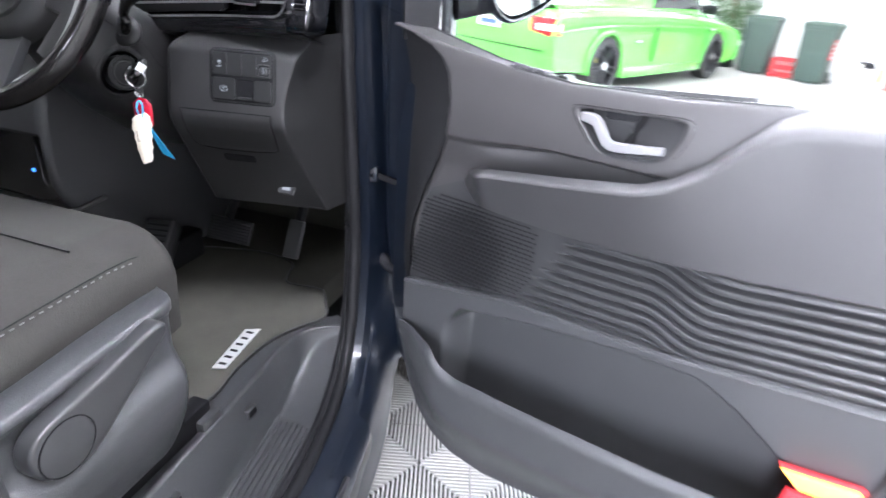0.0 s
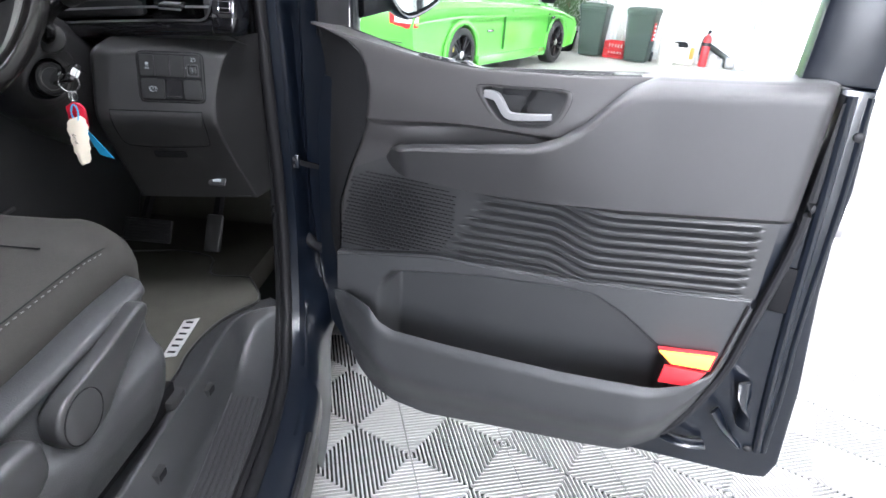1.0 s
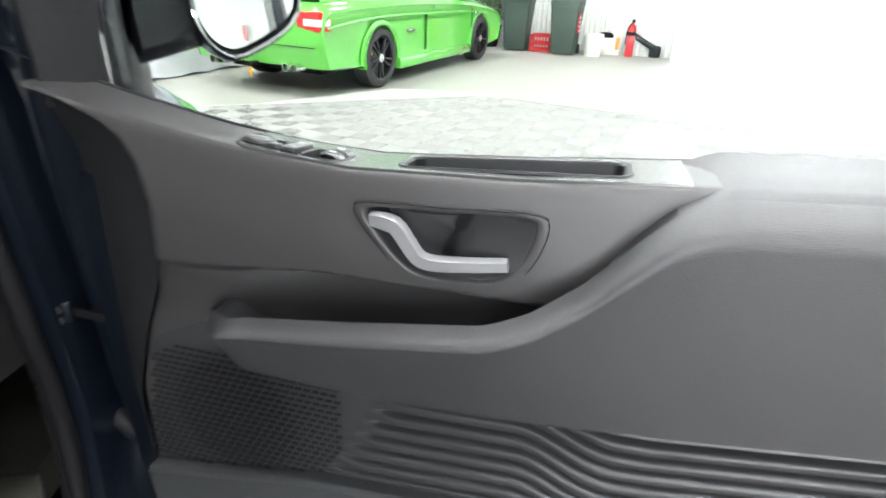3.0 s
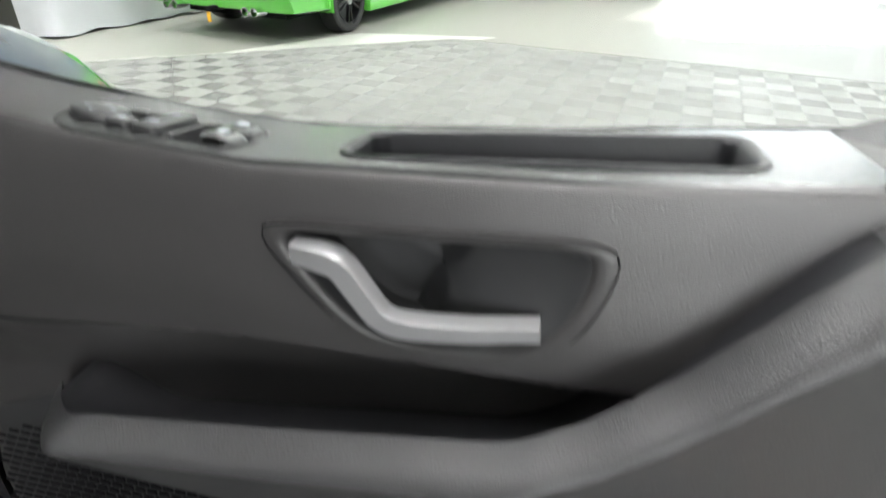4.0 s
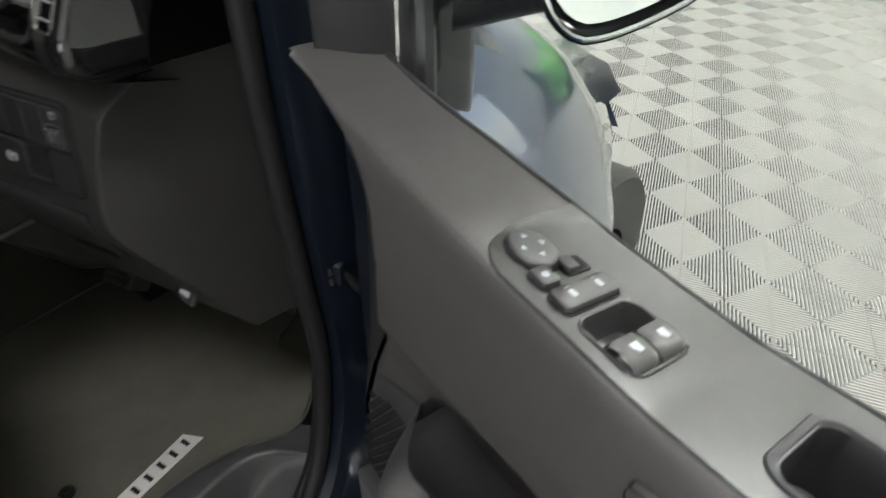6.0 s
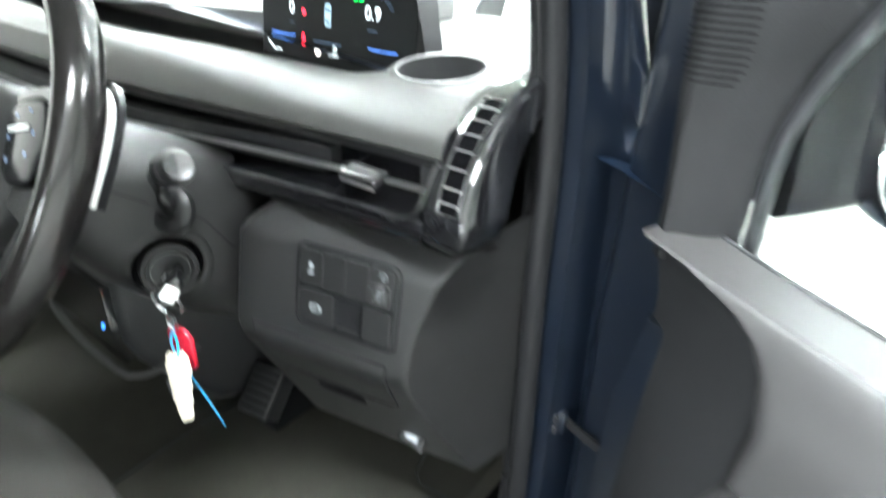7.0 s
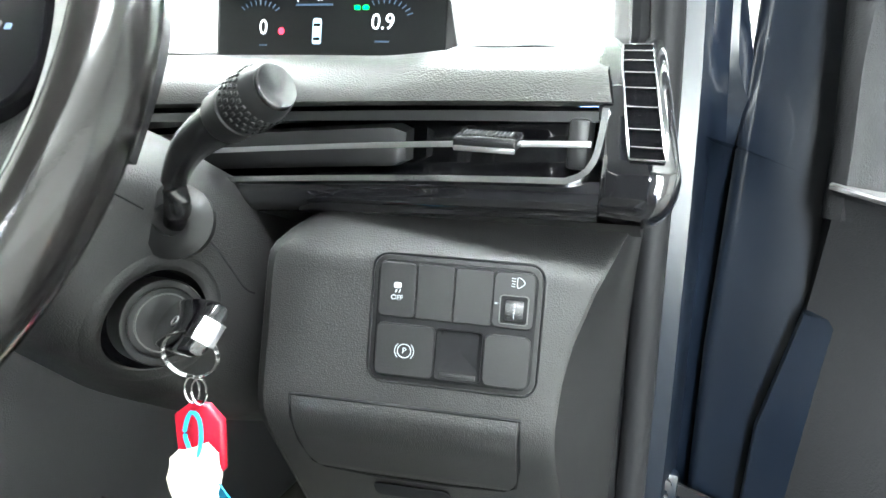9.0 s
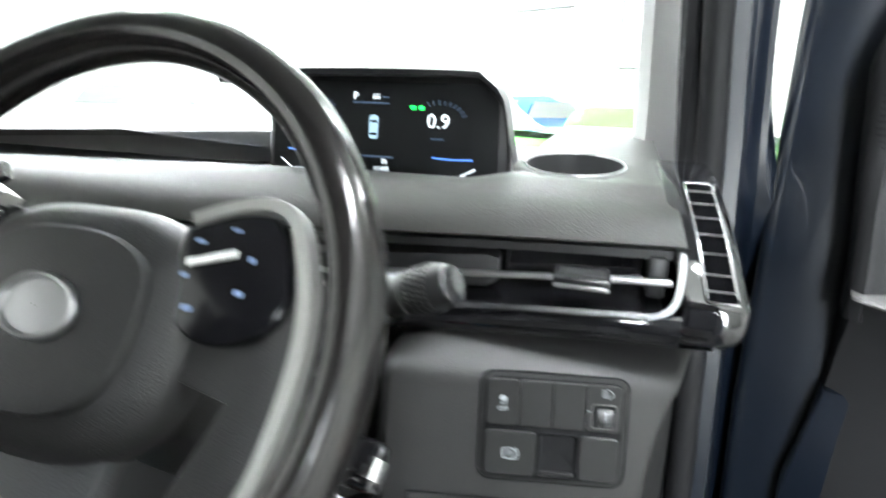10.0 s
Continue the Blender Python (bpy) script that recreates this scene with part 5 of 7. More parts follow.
hq = Matrix.Translation((-0.058, -0.097, 1.1948)) @ Vector((0.0464, -0.0130, 0.0194)).normalized().to_track_quat("Z", "Y").to_matrix().to_4x4()
knob = part("turn_knob", turned([(0.0001, -0.002), (0.0128, -0.002), (0.0138, 0.0), (0.0140, 0.013), (0.0132, 0.0138), (0.0132, 0.0150), (0.0145, 0.0158), (0.0143, 0.034), (0.0130, 0.040), (0.0115, 0.0435), (0.0001, 0.0435)], 36, hq), SWITCH_BLACK, stalk, "knurled turning knob")
for i in range(26):
    a = 2 * math.pi * i / 26
    for z in (0.018, 0.0225, 0.027, 0.0315):
        part("knurl", box(-0.0010, 0.0010, 0.0138, 0.0151, z, z + 0.003, 0.0004, hq @ Matrix.Rotation(a + (0.12 if z in (0.0225, 0.0315) else 0), 4, "Z"), seg=1), SWITCH_BLACK, knob, "", False)
part("end_cap", turned([(0.0116, 0.0432), (0.0114, 0.0452), (0.0106, 0.0460), (0.006, 0.0444), (0.0001, 0.0440)], 32, hq), CAP_METAL, stalk, "satin grey end cap")
words("stalk_text", "OFF", 0.0042, hq @ Matrix.Rotation(radians(205), 4, "Z") @ Matrix.Translation((0, -0.0141, 0.008)) @ Matrix.Rotation(radians(90), 4, "X") @ Matrix.Rotation(radians(90), 4, "Z"), WHITE_MARK, stalk, 0.0001)
for i, (z, w) in enumerate(((0.001, 0.006), (0.004, 0.004))):
    part("stalk_mark", box(-w / 2, w / 2, -0.0143, -0.0138, z, z + 0.0015, m=hq @ Matrix.Rotation(radians(200), 4, "Z")), WHITE_MARK, stalk, "", False)

lock = part("ignition_lock", turned([(0.0285, -0.020), (0.0285, -0.0030), (0.0278, -0.0014), (0.0262, -0.0010), (0.0236, -0.0014), (0.0228, -0.0030), (0.0216, -0.0022), (0.0180, -0.0006), (0.0001, -0.0002)], 44, iq), SWITCH_BLACK, column, "black ignition lock barrel")
part("lock_ring", turned([(0.0196, -0.0016), (0.0193, -0.0004), (0.0185, -0.0004), (0.0182, -0.0016)], 40, iq), PLASTIC_GREY, lock)
for run in (((-0.112, 1.156), (-0.098, 1.147), (-0.082, 1.136)), ((-0.044, 1.113), (-0.036, 1.107), (-0.030, 1.100), (-0.020, 1.084), (-0.010, 1.068), (-0.005, 1.063), (0.001, 1.060))):
    seam = [tree.ray_cast(Vector((0.05, y, z)), Vector((-1, 0, 0)))[0] for y, z in run]
    part("shroud_seam", tube([p for p in seam if p], 0.0006, 5), BLACK, column)

keys = thing("car_keys", "car key in the ignition with ring, red fob and paper tag", "keys")
KA = Vector((0.071, -0.038, 0.022)).normalized()
KW = Vector((0.33, 0.50, 0.75))
KW = (KW - KA * KA.dot(KW)).normalized()
KT = KA.cross(KW)
kto = lambda a, b, d: LOCK_C + KW * a + KA * b + KT * d
rings = []
for b, k, e in ((0.004, 0.55, 0.80), (0.010, 0.80, 0.95), (0.018, 0.95, 1.0), (0.040, 1.0, 1.0), (0.066, 0.98, 1.0), (0.078, 0.92, 0.95), (0.0825, 0.84, 0.82), (0.0838, 0.70, 0.60)):
    rings.append([kto(0.0175 * k * math.copysign(abs(math.cos(a)) ** 0.6, math.cos(a)), b, 0.0066 * e * math.copysign(abs(math.sin(a)) ** 0.6, math.sin(a))) for a in np.linspace(0, 2 * math.pi, 32, endpoint=False)])
part("key_head", loft(rings, True, True), PIANO, keys, "black plastic key head")
part("key_badge", tube([kto(0.003 * math.cos(a), 0.040 + 0.004 * math.sin(a), 0.0067) for a in np.linspace(0, 6.28, 20, endpoint=False)], 0.0005, 5, None, True), SATIN, keys)
part("key_bar", prism([(-0.0080, 0.073), (0.0005, 0.073), (0.0005, 0.078), (0.0055, 0.078), (0.0055, 0.0848), (-0.0080, 0.0848)], -0.0070, 0.0070, kto, 0.0005), CHROME, keys, "bright metal key end")
rc = Vector((-0.077, -0.112, 1.0638))
rt, ru = Vector((0.93, 0.3, 0.2)).normalized(), Vector((-0.1, -0.25, 0.96)).normalized()
for e in (0.0, 0.0012):
    part("key_ring", tube([rc + rt * 0.0155 * math.cos(a) + ru * 0.0155 * math.sin(a) + Vector((0, e, 0)) for a in np.linspace(0, 2 * math.pi, 40, endpoint=False)], 0.0009, 6, None, True), CHROME, keys, "steel split ring")
lc = rc + Vector((0.003, 0.0, -0.0215))
for e in (-0.0025, 0.0025):
    part("chain_link", tube([lc + Vector((0.0035 * math.cos(a) + e, 0.002 * math.cos(a), 0.008 * math.sin(a))) for a in np.linspace(0, 2 * math.pi, 20, endpoint=False)], 0.0007, 5, None, True), CHROME, keys)
FOB = material("red_fob", (0.42, 0.012, 0.03), 0.2, vary=0.1, coat=0.4)
fobto = lambda a, b, d: Vector((-0.079, -0.107, 1.0)) + Vector((a, 0.25 * a + d, b))
part("red_fob", prism([(-0.0135, -0.012), (-0.0115, -0.016), (0.0115, -0.016), (0.0145, -0.012), (0.0145, 0.020), (0.006, 0.030), (-0.004, 0.031), (-0.0145, 0.022)], 0.0, 0.005, fobto, 0.0015), FOB, keys, "clear red plastic fob")
CORD = material("blue_cord", (0.02, 0.33, 0.62), 0.55, vary=0.15, bump=0.5, bump_scale=900)
part("cord_loop", tube(smooth_curve([(-0.081, -0.112, 1.002), (-0.083, -0.113, 1.014), (-0.079, -0.112, 1.027), (-0.073, -0.112, 1.025), (-0.071, -0.113, 1.013), (-0.074, -0.114, 0.998)], 24), 0.0013, 7), CORD, keys, "blue cord loop")
PAPER = material("paper_tag", (0.60, 0.54, 0.44), 0.8, vary=0.12, scale=60)
rings = []
for i, z in enumerate(np.linspace(1.006, 0.925, 14)):
    wd = lerp(z, [(0.925, 0.008), (0.95, 0.0125), (0.975, 0.0145), (0.992, 0.0165), (1.000, 0.0135), (1.006, 0.0085)]) + 0.0012 * math.sin(i * 2.3)
    y = -0.116 - 0.006 * math.sin((1.006 - z) * 20)
    rings.append([(-0.078 + 0.006 * (1.006 - z) / 0.08 + s * wd, y + 0.004 * s * s + 0.3 * s * wd, z + 0.003 * s) for s in np.linspace(-1, 1, 7)])
pt = part("paper_tag", thick(loft(rings), 0.0006), PAPER, keys, "crumpled cream paper tag with handwriting")
INK = material("ink", (0.05, 0.05, 0.06), 0.8)
words("tag_writing", "detail", 0.0085, Matrix.Translation((-0.0765, -0.1265, 0.972)) @ Matrix.Rotation(radians(17), 4, "Z") @ Matrix.Rotation(radians(90), 4, "X") @ Matrix.Rotation(radians(-84), 4, "Z"), INK, pt, 0.0001)
part("blue_tail", thick(loft([[Vector((-0.072, -0.112, 0.998)) + Vector((0.030, 0.012, -0.062)) * t + Vector((0.95, -0.20, -0.10)) * (s * (0.004 + 0.028 * t)) for s in (-0.5, 0, 0.5)] for t in np.linspace(0, 1, 8)]), 0.0008), CORD, keys, "blue woven strap end")

# ---- steering wheel details
wto = lambda a, b, d: WM @ Vector((a, b, d))
# Button print is given a weak glow of its own to lift it.
POD_MARK = glow("glowing_pod_print", (0.35, 0.5, 0.8), 0.07)
for s in (1, -1):
    # silver trim that follows the inside of the rim
    tr3 = smooth_curve([(s * 0.070, 0.062, 0), (s * 0.090, 0.070, 0), (s * 0.110, 0.0745, 0), (s * 0.128, 0.070, 0), (s * 0.139, 0.050, 0), (s * 0.146, 0.025, 0), (s * 0.148, 0.0, 0), (s * 0.145, -0.034, 0), (s * 0.137, -0.068, 0), (s * 0.115, -0.108, 0), (s * 0.07, -0.142, 0)], 44)
    part("silver_trim", sweep([wto(*p) for p in tr3], [(-0.0040, -0.012), (0.0040, -0.012), (0.0042, 0.0), (0.0034, 0.002), (-0.0034, 0.002), (-0.0042, 0.0)], None, False, WM.to_3x3() @ Vector((0, 0, 1))), SPOKE_TRIM, steering_wheel, "satin grey spoke trim")
    pd = smooth_curve([(s * 0.128, 0.088, -0.030), (s * 0.140, 0.079, -0.030), (s * 0.148, 0.060, -0.030), (s * 0.152, 0.035, -0.030), (s * 0.154, 0.002, -0.030)], 20)
    pad_l = part("paddle", sweep([wto(a * 0.955, b, d - 0.006) for a, b, d in pd], [(-0.012, -0.004), (0.001, -0.004), (0.001, 0.002), (-0.012, 0.002)] if s > 0 else [(-0.001, -0.004), (0.012, -0.004), (0.012, 0.002), (-0.001, 0.002)], None, False, WM.to_3x3() @ Vector((0, 0, 1))), GLOSS_BLACK, steering_wheel, "black shift paddle behind the rim")
    part("paddle_edge", sweep([wto(*p) for p in pd], [(-0.0045, -0.003), (0.0035, -0.003), (0.0045, 0.0), (0.0035, 0.003), (-0.0045, 0.003)], None, False, WM.to_3x3() @ Vector((0, 0, 1))), SILVER_TRIM, pad_l, "bright silver edge of the paddle")
    pod = part("button_pod", prism([(s * a, b) for a, b in smooth_curve([(0.068, 0.052), (0.086, 0.063), (0.108, 0.068), (0.123, 0.064), (0.134, 0.040), (0.137, 0.022), (0.126, 0.006), (0.104, -0.003), (0.083, 0.0), (0.069, 0.016)], 40, True)], -0.008, 0.003, wto, 0.003), MIRROR_BLACK, steering_wheel, "gloss black button pod")
    for a, b, w, h in ((0.080, 0.050, 0.0045, 0.0022), (0.100, 0.058, 0.0045, 0.002), (0.075, 0.031, 0.0035, 0.0025), (0.113, 0.043, 0.003, 0.003), (0.082, 0.014, 0.005, 0.003), (0.110, 0.025, 0.004, 0.003)):
        part("button_mark", prism(rounded(s * a - 0.6 * w, s * a + 0.6 * w, b - 0.5 * h, b + 0.5 * h, 0.0004, 3), 0.0028, 0.0034, wto), POD_MARK, pod)
    part("roller", prism([(s * 0.076, 0.0355), (s * 0.104, 0.0435), (s * 0.104, 0.0475), (s * 0.076, 0.0395)], 0.0025, 0.0056, wto, 0.001), SILVER_TRIM, pod, "silver roller bar")
EMB = material("emblem", (0.30, 0.30, 0.31), 0.34, 1.0)
part("emblem", loft([[wto(0.027 * k * math.cos(a), 0.0185 * k * math.sin(a) + 0.002, h) for a in np.linspace(0, 2 * math.pi, 44, endpoint=False)] for k, h in ((1.0, 0.011), (1.0, 0.0165), (0.94, 0.0180), (0.86, 0.0176), (0.80, 0.0155), (0.5, 0.0160), (0.02, 0.0164))], True), EMB, steering_wheel, "plain silver oval emblem")
# ---- window switches on the door
SHM = PLASTIC_SMOOTH
shp = ds
KC = (0.2785, -0.0170)
kn = part("mirror_knob", prism([(KC[0] + 0.0158 * math.cos(a), KC[1] + 0.0150 * math.sin(a)) for a in np.linspace(0, 2 * math.pi, 36, endpoint=False)], 0.001, 0.0075, shp, 0.0022, seg=3), SHM, van_door, "round black mirror knob")
part("knob_gap", tube([shp(KC[0] + 0.0166 * math.cos(a), KC[1] + 0.0158 * math.sin(a), 0.0022) for a in np.linspace(0, 2 * math.pi, 36, endpoint=False)], 0.0008, 6, None, True), BLACK, kn)
for da, db in ((0.0078, 0.0), (-0.0078, 0.0), (0.0, 0.0078), (0.0, -0.0078)):
    c = (KC[0] + da, KC[1] + db)
    t = Vector((da, db)).normalized()
    n = Vector((-t.y, t.x))
    part("arrow_mark", prism([(c[0] - t.x * 0.0012 + n.x * 0.0022, c[1] - t.y * 0.0012 + n.y * 0.0022), (c[0] - t.x * 0.0012 - n.x * 0.0022, c[1] - t.y * 0.0012 - n.y * 0.0022), (c[0] + t.x * 0.0022, c[1] + t.y * 0.0022)], 0.007, 0.0079, shp), WHITE_MARK, kn, "", False)
sel = part("selector", prism(rounded(0.2905, 0.3025, -0.043, -0.0225, 0.002, 3), 0.001, 0.0035, shp, 0.0006), BLACK, van_door, "black slot with a slide selector")
part("slide", prism(rounded(0.2915, 0.3015, -0.0325, -0.0235, 0.0015, 3), 0.002, 0.0075, shp, 0.0012), SHM, sel)
fold = part("fold_button", prism(rounded(0.292, 0.3055, -0.0125, 0.0015, 0.003, 3), 0.001, 0.0070, shp, 0.0014), SHM, van_door, "black mirror folding button")
part("fold_mark", prism([(0.2975, -0.0085), (0.3005, -0.0075), (0.3015, -0.0045), (0.2995, -0.0025), (0.2970, -0.0040)], 0.0065, 0.0073, shp), WHITE_MARK, fold, "", False)
part("fold_gap", tube([shp(a, b, 0.0022) for a, b in rounded(0.2914, 0.3061, -0.0131, 0.0021, 0.003, 3)], 0.0007, 5, None, True), BLACK, fold)
rock = part("lock_rocker", prism(rounded(0.3085, 0.3235, -0.0425, 0.0035, 0.004, 4), 0.001, 0.0072, shp, 0.0016), SHM, van_door, "black door lock rocker")
part("rocker_gap", tube([shp(a, b, 0.0022) for a, b in rounded(0.3078, 0.3242, -0.0432, 0.0042, 0.0042, 4)], 0.0007, 5, None, True), BLACK, rock)
for b in (-0.031, -0.009):
    part("lock_mark", prism(rounded(0.3135, 0.3185, b - 0.0018, b + 0.0022, 0.001, 3), 0.0066, 0.0076, shp), WHITE_MARK, rock, "", False)
    part("lock_loop", tube([shp(0.3128 + 0.0016 * math.sin(a), b + 0.0003 + 0.0016 * math.cos(a), 0.0074) for a in np.linspace(-2.6, -0.5, 8)], 0.0003, 4), WHITE_MARK, rock, "", False)
mu, mw = (WELL[0] + WELL[1]) / 2, (WELL[2] + WELL[3]) / 2
well = [[shp(mu + (a - mu) * k, mw + (b - mw) * k, h) for a, b in rounded(WELL[0], WELL[1], WELL[2], WELL[3], 0.009, 6)] for k, h in ((1.05, 0.0018), (1.03, 0.0032), (0.98, 0.0026), (0.94, -0.012), (0.86, -0.017), (0.02, -0.018))]
part("switch_well", loft(well, True), PLASTIC_SMOOTH, van_door, "deep black well of the window switches")
for b in (-0.0315, -0.0085):
    rr = []
    for a, h, e in ((0.345, -0.012, 0.0), (0.3455, 0.003, 0.0), (0.348, 0.0072, 0.0), (0.354, 0.0085, 0.0), (0.362, 0.0070, 0.0), (0.3648, 0.0035, 0.0004), (0.3652, -0.012, 0.0008)):
        rr.append([shp(a, b + t, h - (0.0 if abs(t) < 0.0095 else 0.0016)) for t in np.linspace(-0.0109 + e, 0.0109 - e, 9)])
    ws_ = part("window_switch", thick(loft(rr), 0.001), SHELF_GREY, van_door, "grey-black window switch")
    part("window_mark", prism([(0.3535, b - 0.0030), (0.3535, b + 0.0032), (0.3565, b + 0.0032), (0.3590, b + 0.0012), (0.3590, b - 0.0030)], 0.0074, 0.0086, shp), WHITE_MARK, ws_, "", False)

# speaker slots
rng = random.Random(4)
bm = bmesh.new()
for r in range(22):
    z = 0.715 + 0.0082 * r
    for c in range(26):
        u = 0.10 + 0.0102 * c + (0.005 if r % 2 else 0)
        lo = mid_low_z(u) + 0.006
        hi = lerp(u, [(0.097, 0.72), (0.13, 0.872), (0.205, 0.905), (0.335, 0.882), (0.42, 0.862)])
        left = lerp(z, FRONT) + 0.012
        right = lerp(z, [(0.70, 0.315), (0.865, 0.405)])
        if lo < z < hi and left < u < right:
            fade = (1 - 0.4 * step(u, 0.24, 0.36)) * (0.55 + 0.45 * (1 - step(math.hypot(u - 0.230, z - 0.800), 0.070, 0.085)))
            box(-0.0038, 0.0038, -0.0012, 0.0004, -0.0021 * fade, 0.0021 * fade, m=Matrix.Translation(dr(u, 0.0212, z)) @ Matrix.Rotation(DA, 4, "Z"), bm=bm)
tagged(part("speaker_slots", bm, BLACK, van_door, "rows of fine dark speaker slots", False), kind="stuff")

# pressed ribs, bolts and catch on the door shell
for p, q in (((0.965, 0.60), (0.985, 0.50)), ((0.93, 0.52), (0.985, 0.455)), ((0.85, 0.425), (0.93, 0.430))):
    part("shell_rib", sweep(smooth_curve([dr(p[0], -0.014, p[1]), dr((p[0] + q[0]) / 2, -0.004, (p[1] + q[1]) / 2), dr(q[0], -0.014, q[1])], 8), circle(0.016, 8, 0.006)), PAINT_SHADED, van_door)
for u, z in ((1.012, 0.44), (0.972, 0.955), (1.0, 1.08)):
    part("bolt", turned([(0.008, 0), (0.008, 0.004), (0.005, 0.006), (0.0001, 0.006)], 12, Matrix.Translation(dr(u, -0.030, z)) @ DN.to_track_quat("Z", "Y").to_matrix().to_4x4()), RUBBER, van_door)
part("door_rubber", tube(smooth_curve([dr(0.955, -0.012, 1.13), dr(0.965, -0.012, 0.93), dr(0.945, -0.012, 0.75), dr(0.92, -0.012, 0.60), dr(0.86, -0.012, 0.45), dr(0.78, -0.012, 0.392), dr(0.53, -0.012, 0.352), dr(0.33, -0.012, 0.325), dr(0.18, -0.012, 0.36), dr(0.09, -0.012, 0.47)], 60), 0.008, 8), RUBBER, van_door, "black rubber seal round the door")
for du, r, dw in ((0.0, 0.009, -0.030), (0.026, 0.006, -0.032)):
    part("edge_ridge", sweep(smooth_curve([dr(0.972 + du, dw, 1.14), dr(0.985 + du, dw, 0.95), dr(0.998 + du * 0.8, dw, 0.75), dr(1.012 + du * 0.8, dw, 0.58), dr(1.028 + du * 0.5, dw, 0.44)], 30), circle(r, 8), None, False, DN), PAINT_SHADED, van_door)
part("latch_plate", box(-0.016, 0.016, -0.003, 0.003, -0.045, 0.045, 0.004, Matrix.Translation(dr(0.975, -0.028, 0.80)) @ Matrix.Rotation(DA, 4, "Z")), BLACK, van_door)
part("latch", box(-0.012, 0.012, -0.006, 0.006, -0.03, 0.03, 0.003, Matrix.Translation(dr(1.02, -0.045, 0.94)) @ Matrix.Rotation(DA, 4, "Z")), SATIN, van_door, "metal door latch")
# check strap and hinges
part("check_strap", sweep([(0.196, 0.205, 0.858), (0.23, 0.20, 0.852), (0.30, 0.185, 0.848)], [(-0.002, -0.006), (0.002, -0.006), (0.002, 0.006), (-0.002, 0.006)]), BLACK, van_body, "dark door check strap")
part("strap_plate", box(0.186, 0.212, 0.192, 0.206, 0.842, 0.875, 0.004), PAINT_SHADED, van_body)
for y, z in ((0.19, 0.866), (0.19, 0.850)):
    part("bolt", turned([(0.006, 0), (0.006, 0.004), (0.0001, 0.005)], 8, Matrix.Translation((0.200, y, z)) @ Matrix.Rotation(radians(90), 4, "X")), RUBBER, van_body)
part("grommet", tube(smooth_curve([(0.21, 0.235, 0.65), (0.24, 0.215, 0.64), (0.28, 0.19, 0.645)], 10), 0.014, 10), RUBBER, van_body, "ribbed rubber cable boot")

# fender, bonnet and nose of the van
rings = []
for y, top, xs in ((0.20, 1.20, 0.0), (0.28, 1.19, 0.004), (0.38, 1.165, 0.006), (0.5, 1.12, 0.0), (0.62, 1.06, -0.02), (0.76, 0.99, -0.065), (0.90, 0.93, -0.11), (1.05, 0.86, -0.16), (1.2, 0.78, -0.23), (1.35, 0.66, -0.33), (1.42, 0.52, -0.45)):
    sec = [(-0.55, top + 0.06), (-0.2, top + 0.04), (0.10, top + 0.01), (0.26 + xs, top - 0.03), (0.325 + xs, top - 0.09), (0.365 + xs, top - 0.17), (0.40 + xs, top - 0.27), (0.412 + xs, top - 0.36), (0.405 + xs, max(0.32, top - 0.5)), (0.38 + xs, max(0.28, top - 0.75))]
    rings.append([(x, y, z) for x, z in smooth_curve(sec, 36)])
bm = loft(rings)
bmesh.ops.delete(bm, geom=[f for f in bm.faces if f.calc_center_median().x > 0.05 and (f.calc_center_median().y - 0.86) ** 2 + (f.calc_center_median().z - 0.36) ** 2 < 0.40**2], context="FACES")
far_half = bm.copy()
for v in far_half.verts:
    v.co.x = -1.10 - v.co.x
bmesh.ops.reverse_faces(far_half, faces=far_half.faces)
part("fender", bm, PAINT, van_body, "glossy navy fender and bonnet")
part("fender", far_half, PAINT, van_body, "glossy navy fender and bonnet")
part("front_tyre", turned([(0.20, -0.11), (0.325, -0.11), (0.342, -0.09), (0.342, 0.09), (0.325, 0.11), (0.20, 0.11)], 40, Matrix.Translation((0.18, 0.86, 0.342)) @ Matrix.Rotation(radians(90), 4, "Y")), TYRE, van_body, "black front tyre of the van")
# pillars, header and roof of the cabin
pil = smooth_curve([(0.118, 0.33, 1.22), (0.112, 0.325, 1.35), (0.10, 0.30, 1.55), (0.08, 0.24, 1.8), (0.05, 0.15, 1.98)], 20)
part("pillar_trim", sweep(pil, [(-0.035, -0.03), (-0.02, -0.042), (0.02, -0.042), (0.032, -0.03), (0.032, 0.02), (-0.035, 0.02)], None, False, (0, 1, 0)), PLASTIC_LIGHT, van_body, "pale grey front pillar trim")
pilx = [(x + 0.042, y + 0.03, z) for x, y, z in pil]
part("pillar_outer", sweep(pilx, [(-0.03, -0.02), (0.03, -0.02), (0.035, 0.03), (-0.03, 0.03)], None, False, (0, 1, 0)), PAINT_SHADED, van_body)
structure("van_roof", box(-1.45, 0.12, -2.2, 0.22, 1.90, 1.96, 0.02), PLASTIC_LIGHT, "pale grey cloth roof lining of the van", "ceiling")
ws = loft([[(-1.42, 0.78, 1.225), (-0.58, 0.90, 1.225), (0.13, 0.72, 1.225)], [(-1.38, 0.20, 1.92), (-0.58, 0.26, 1.92), (0.09, 0.20, 1.92)]])
wsp = part("windscreen", thick(ws, 0.004), WINDOW, van_body, "clear windscreen", False)
wsp.visible_shadow = False
part("side_wall_far", box(-1.50, -1.45, -2.2, 0.7, 0.4, 1.15), PLASTIC, van_body)
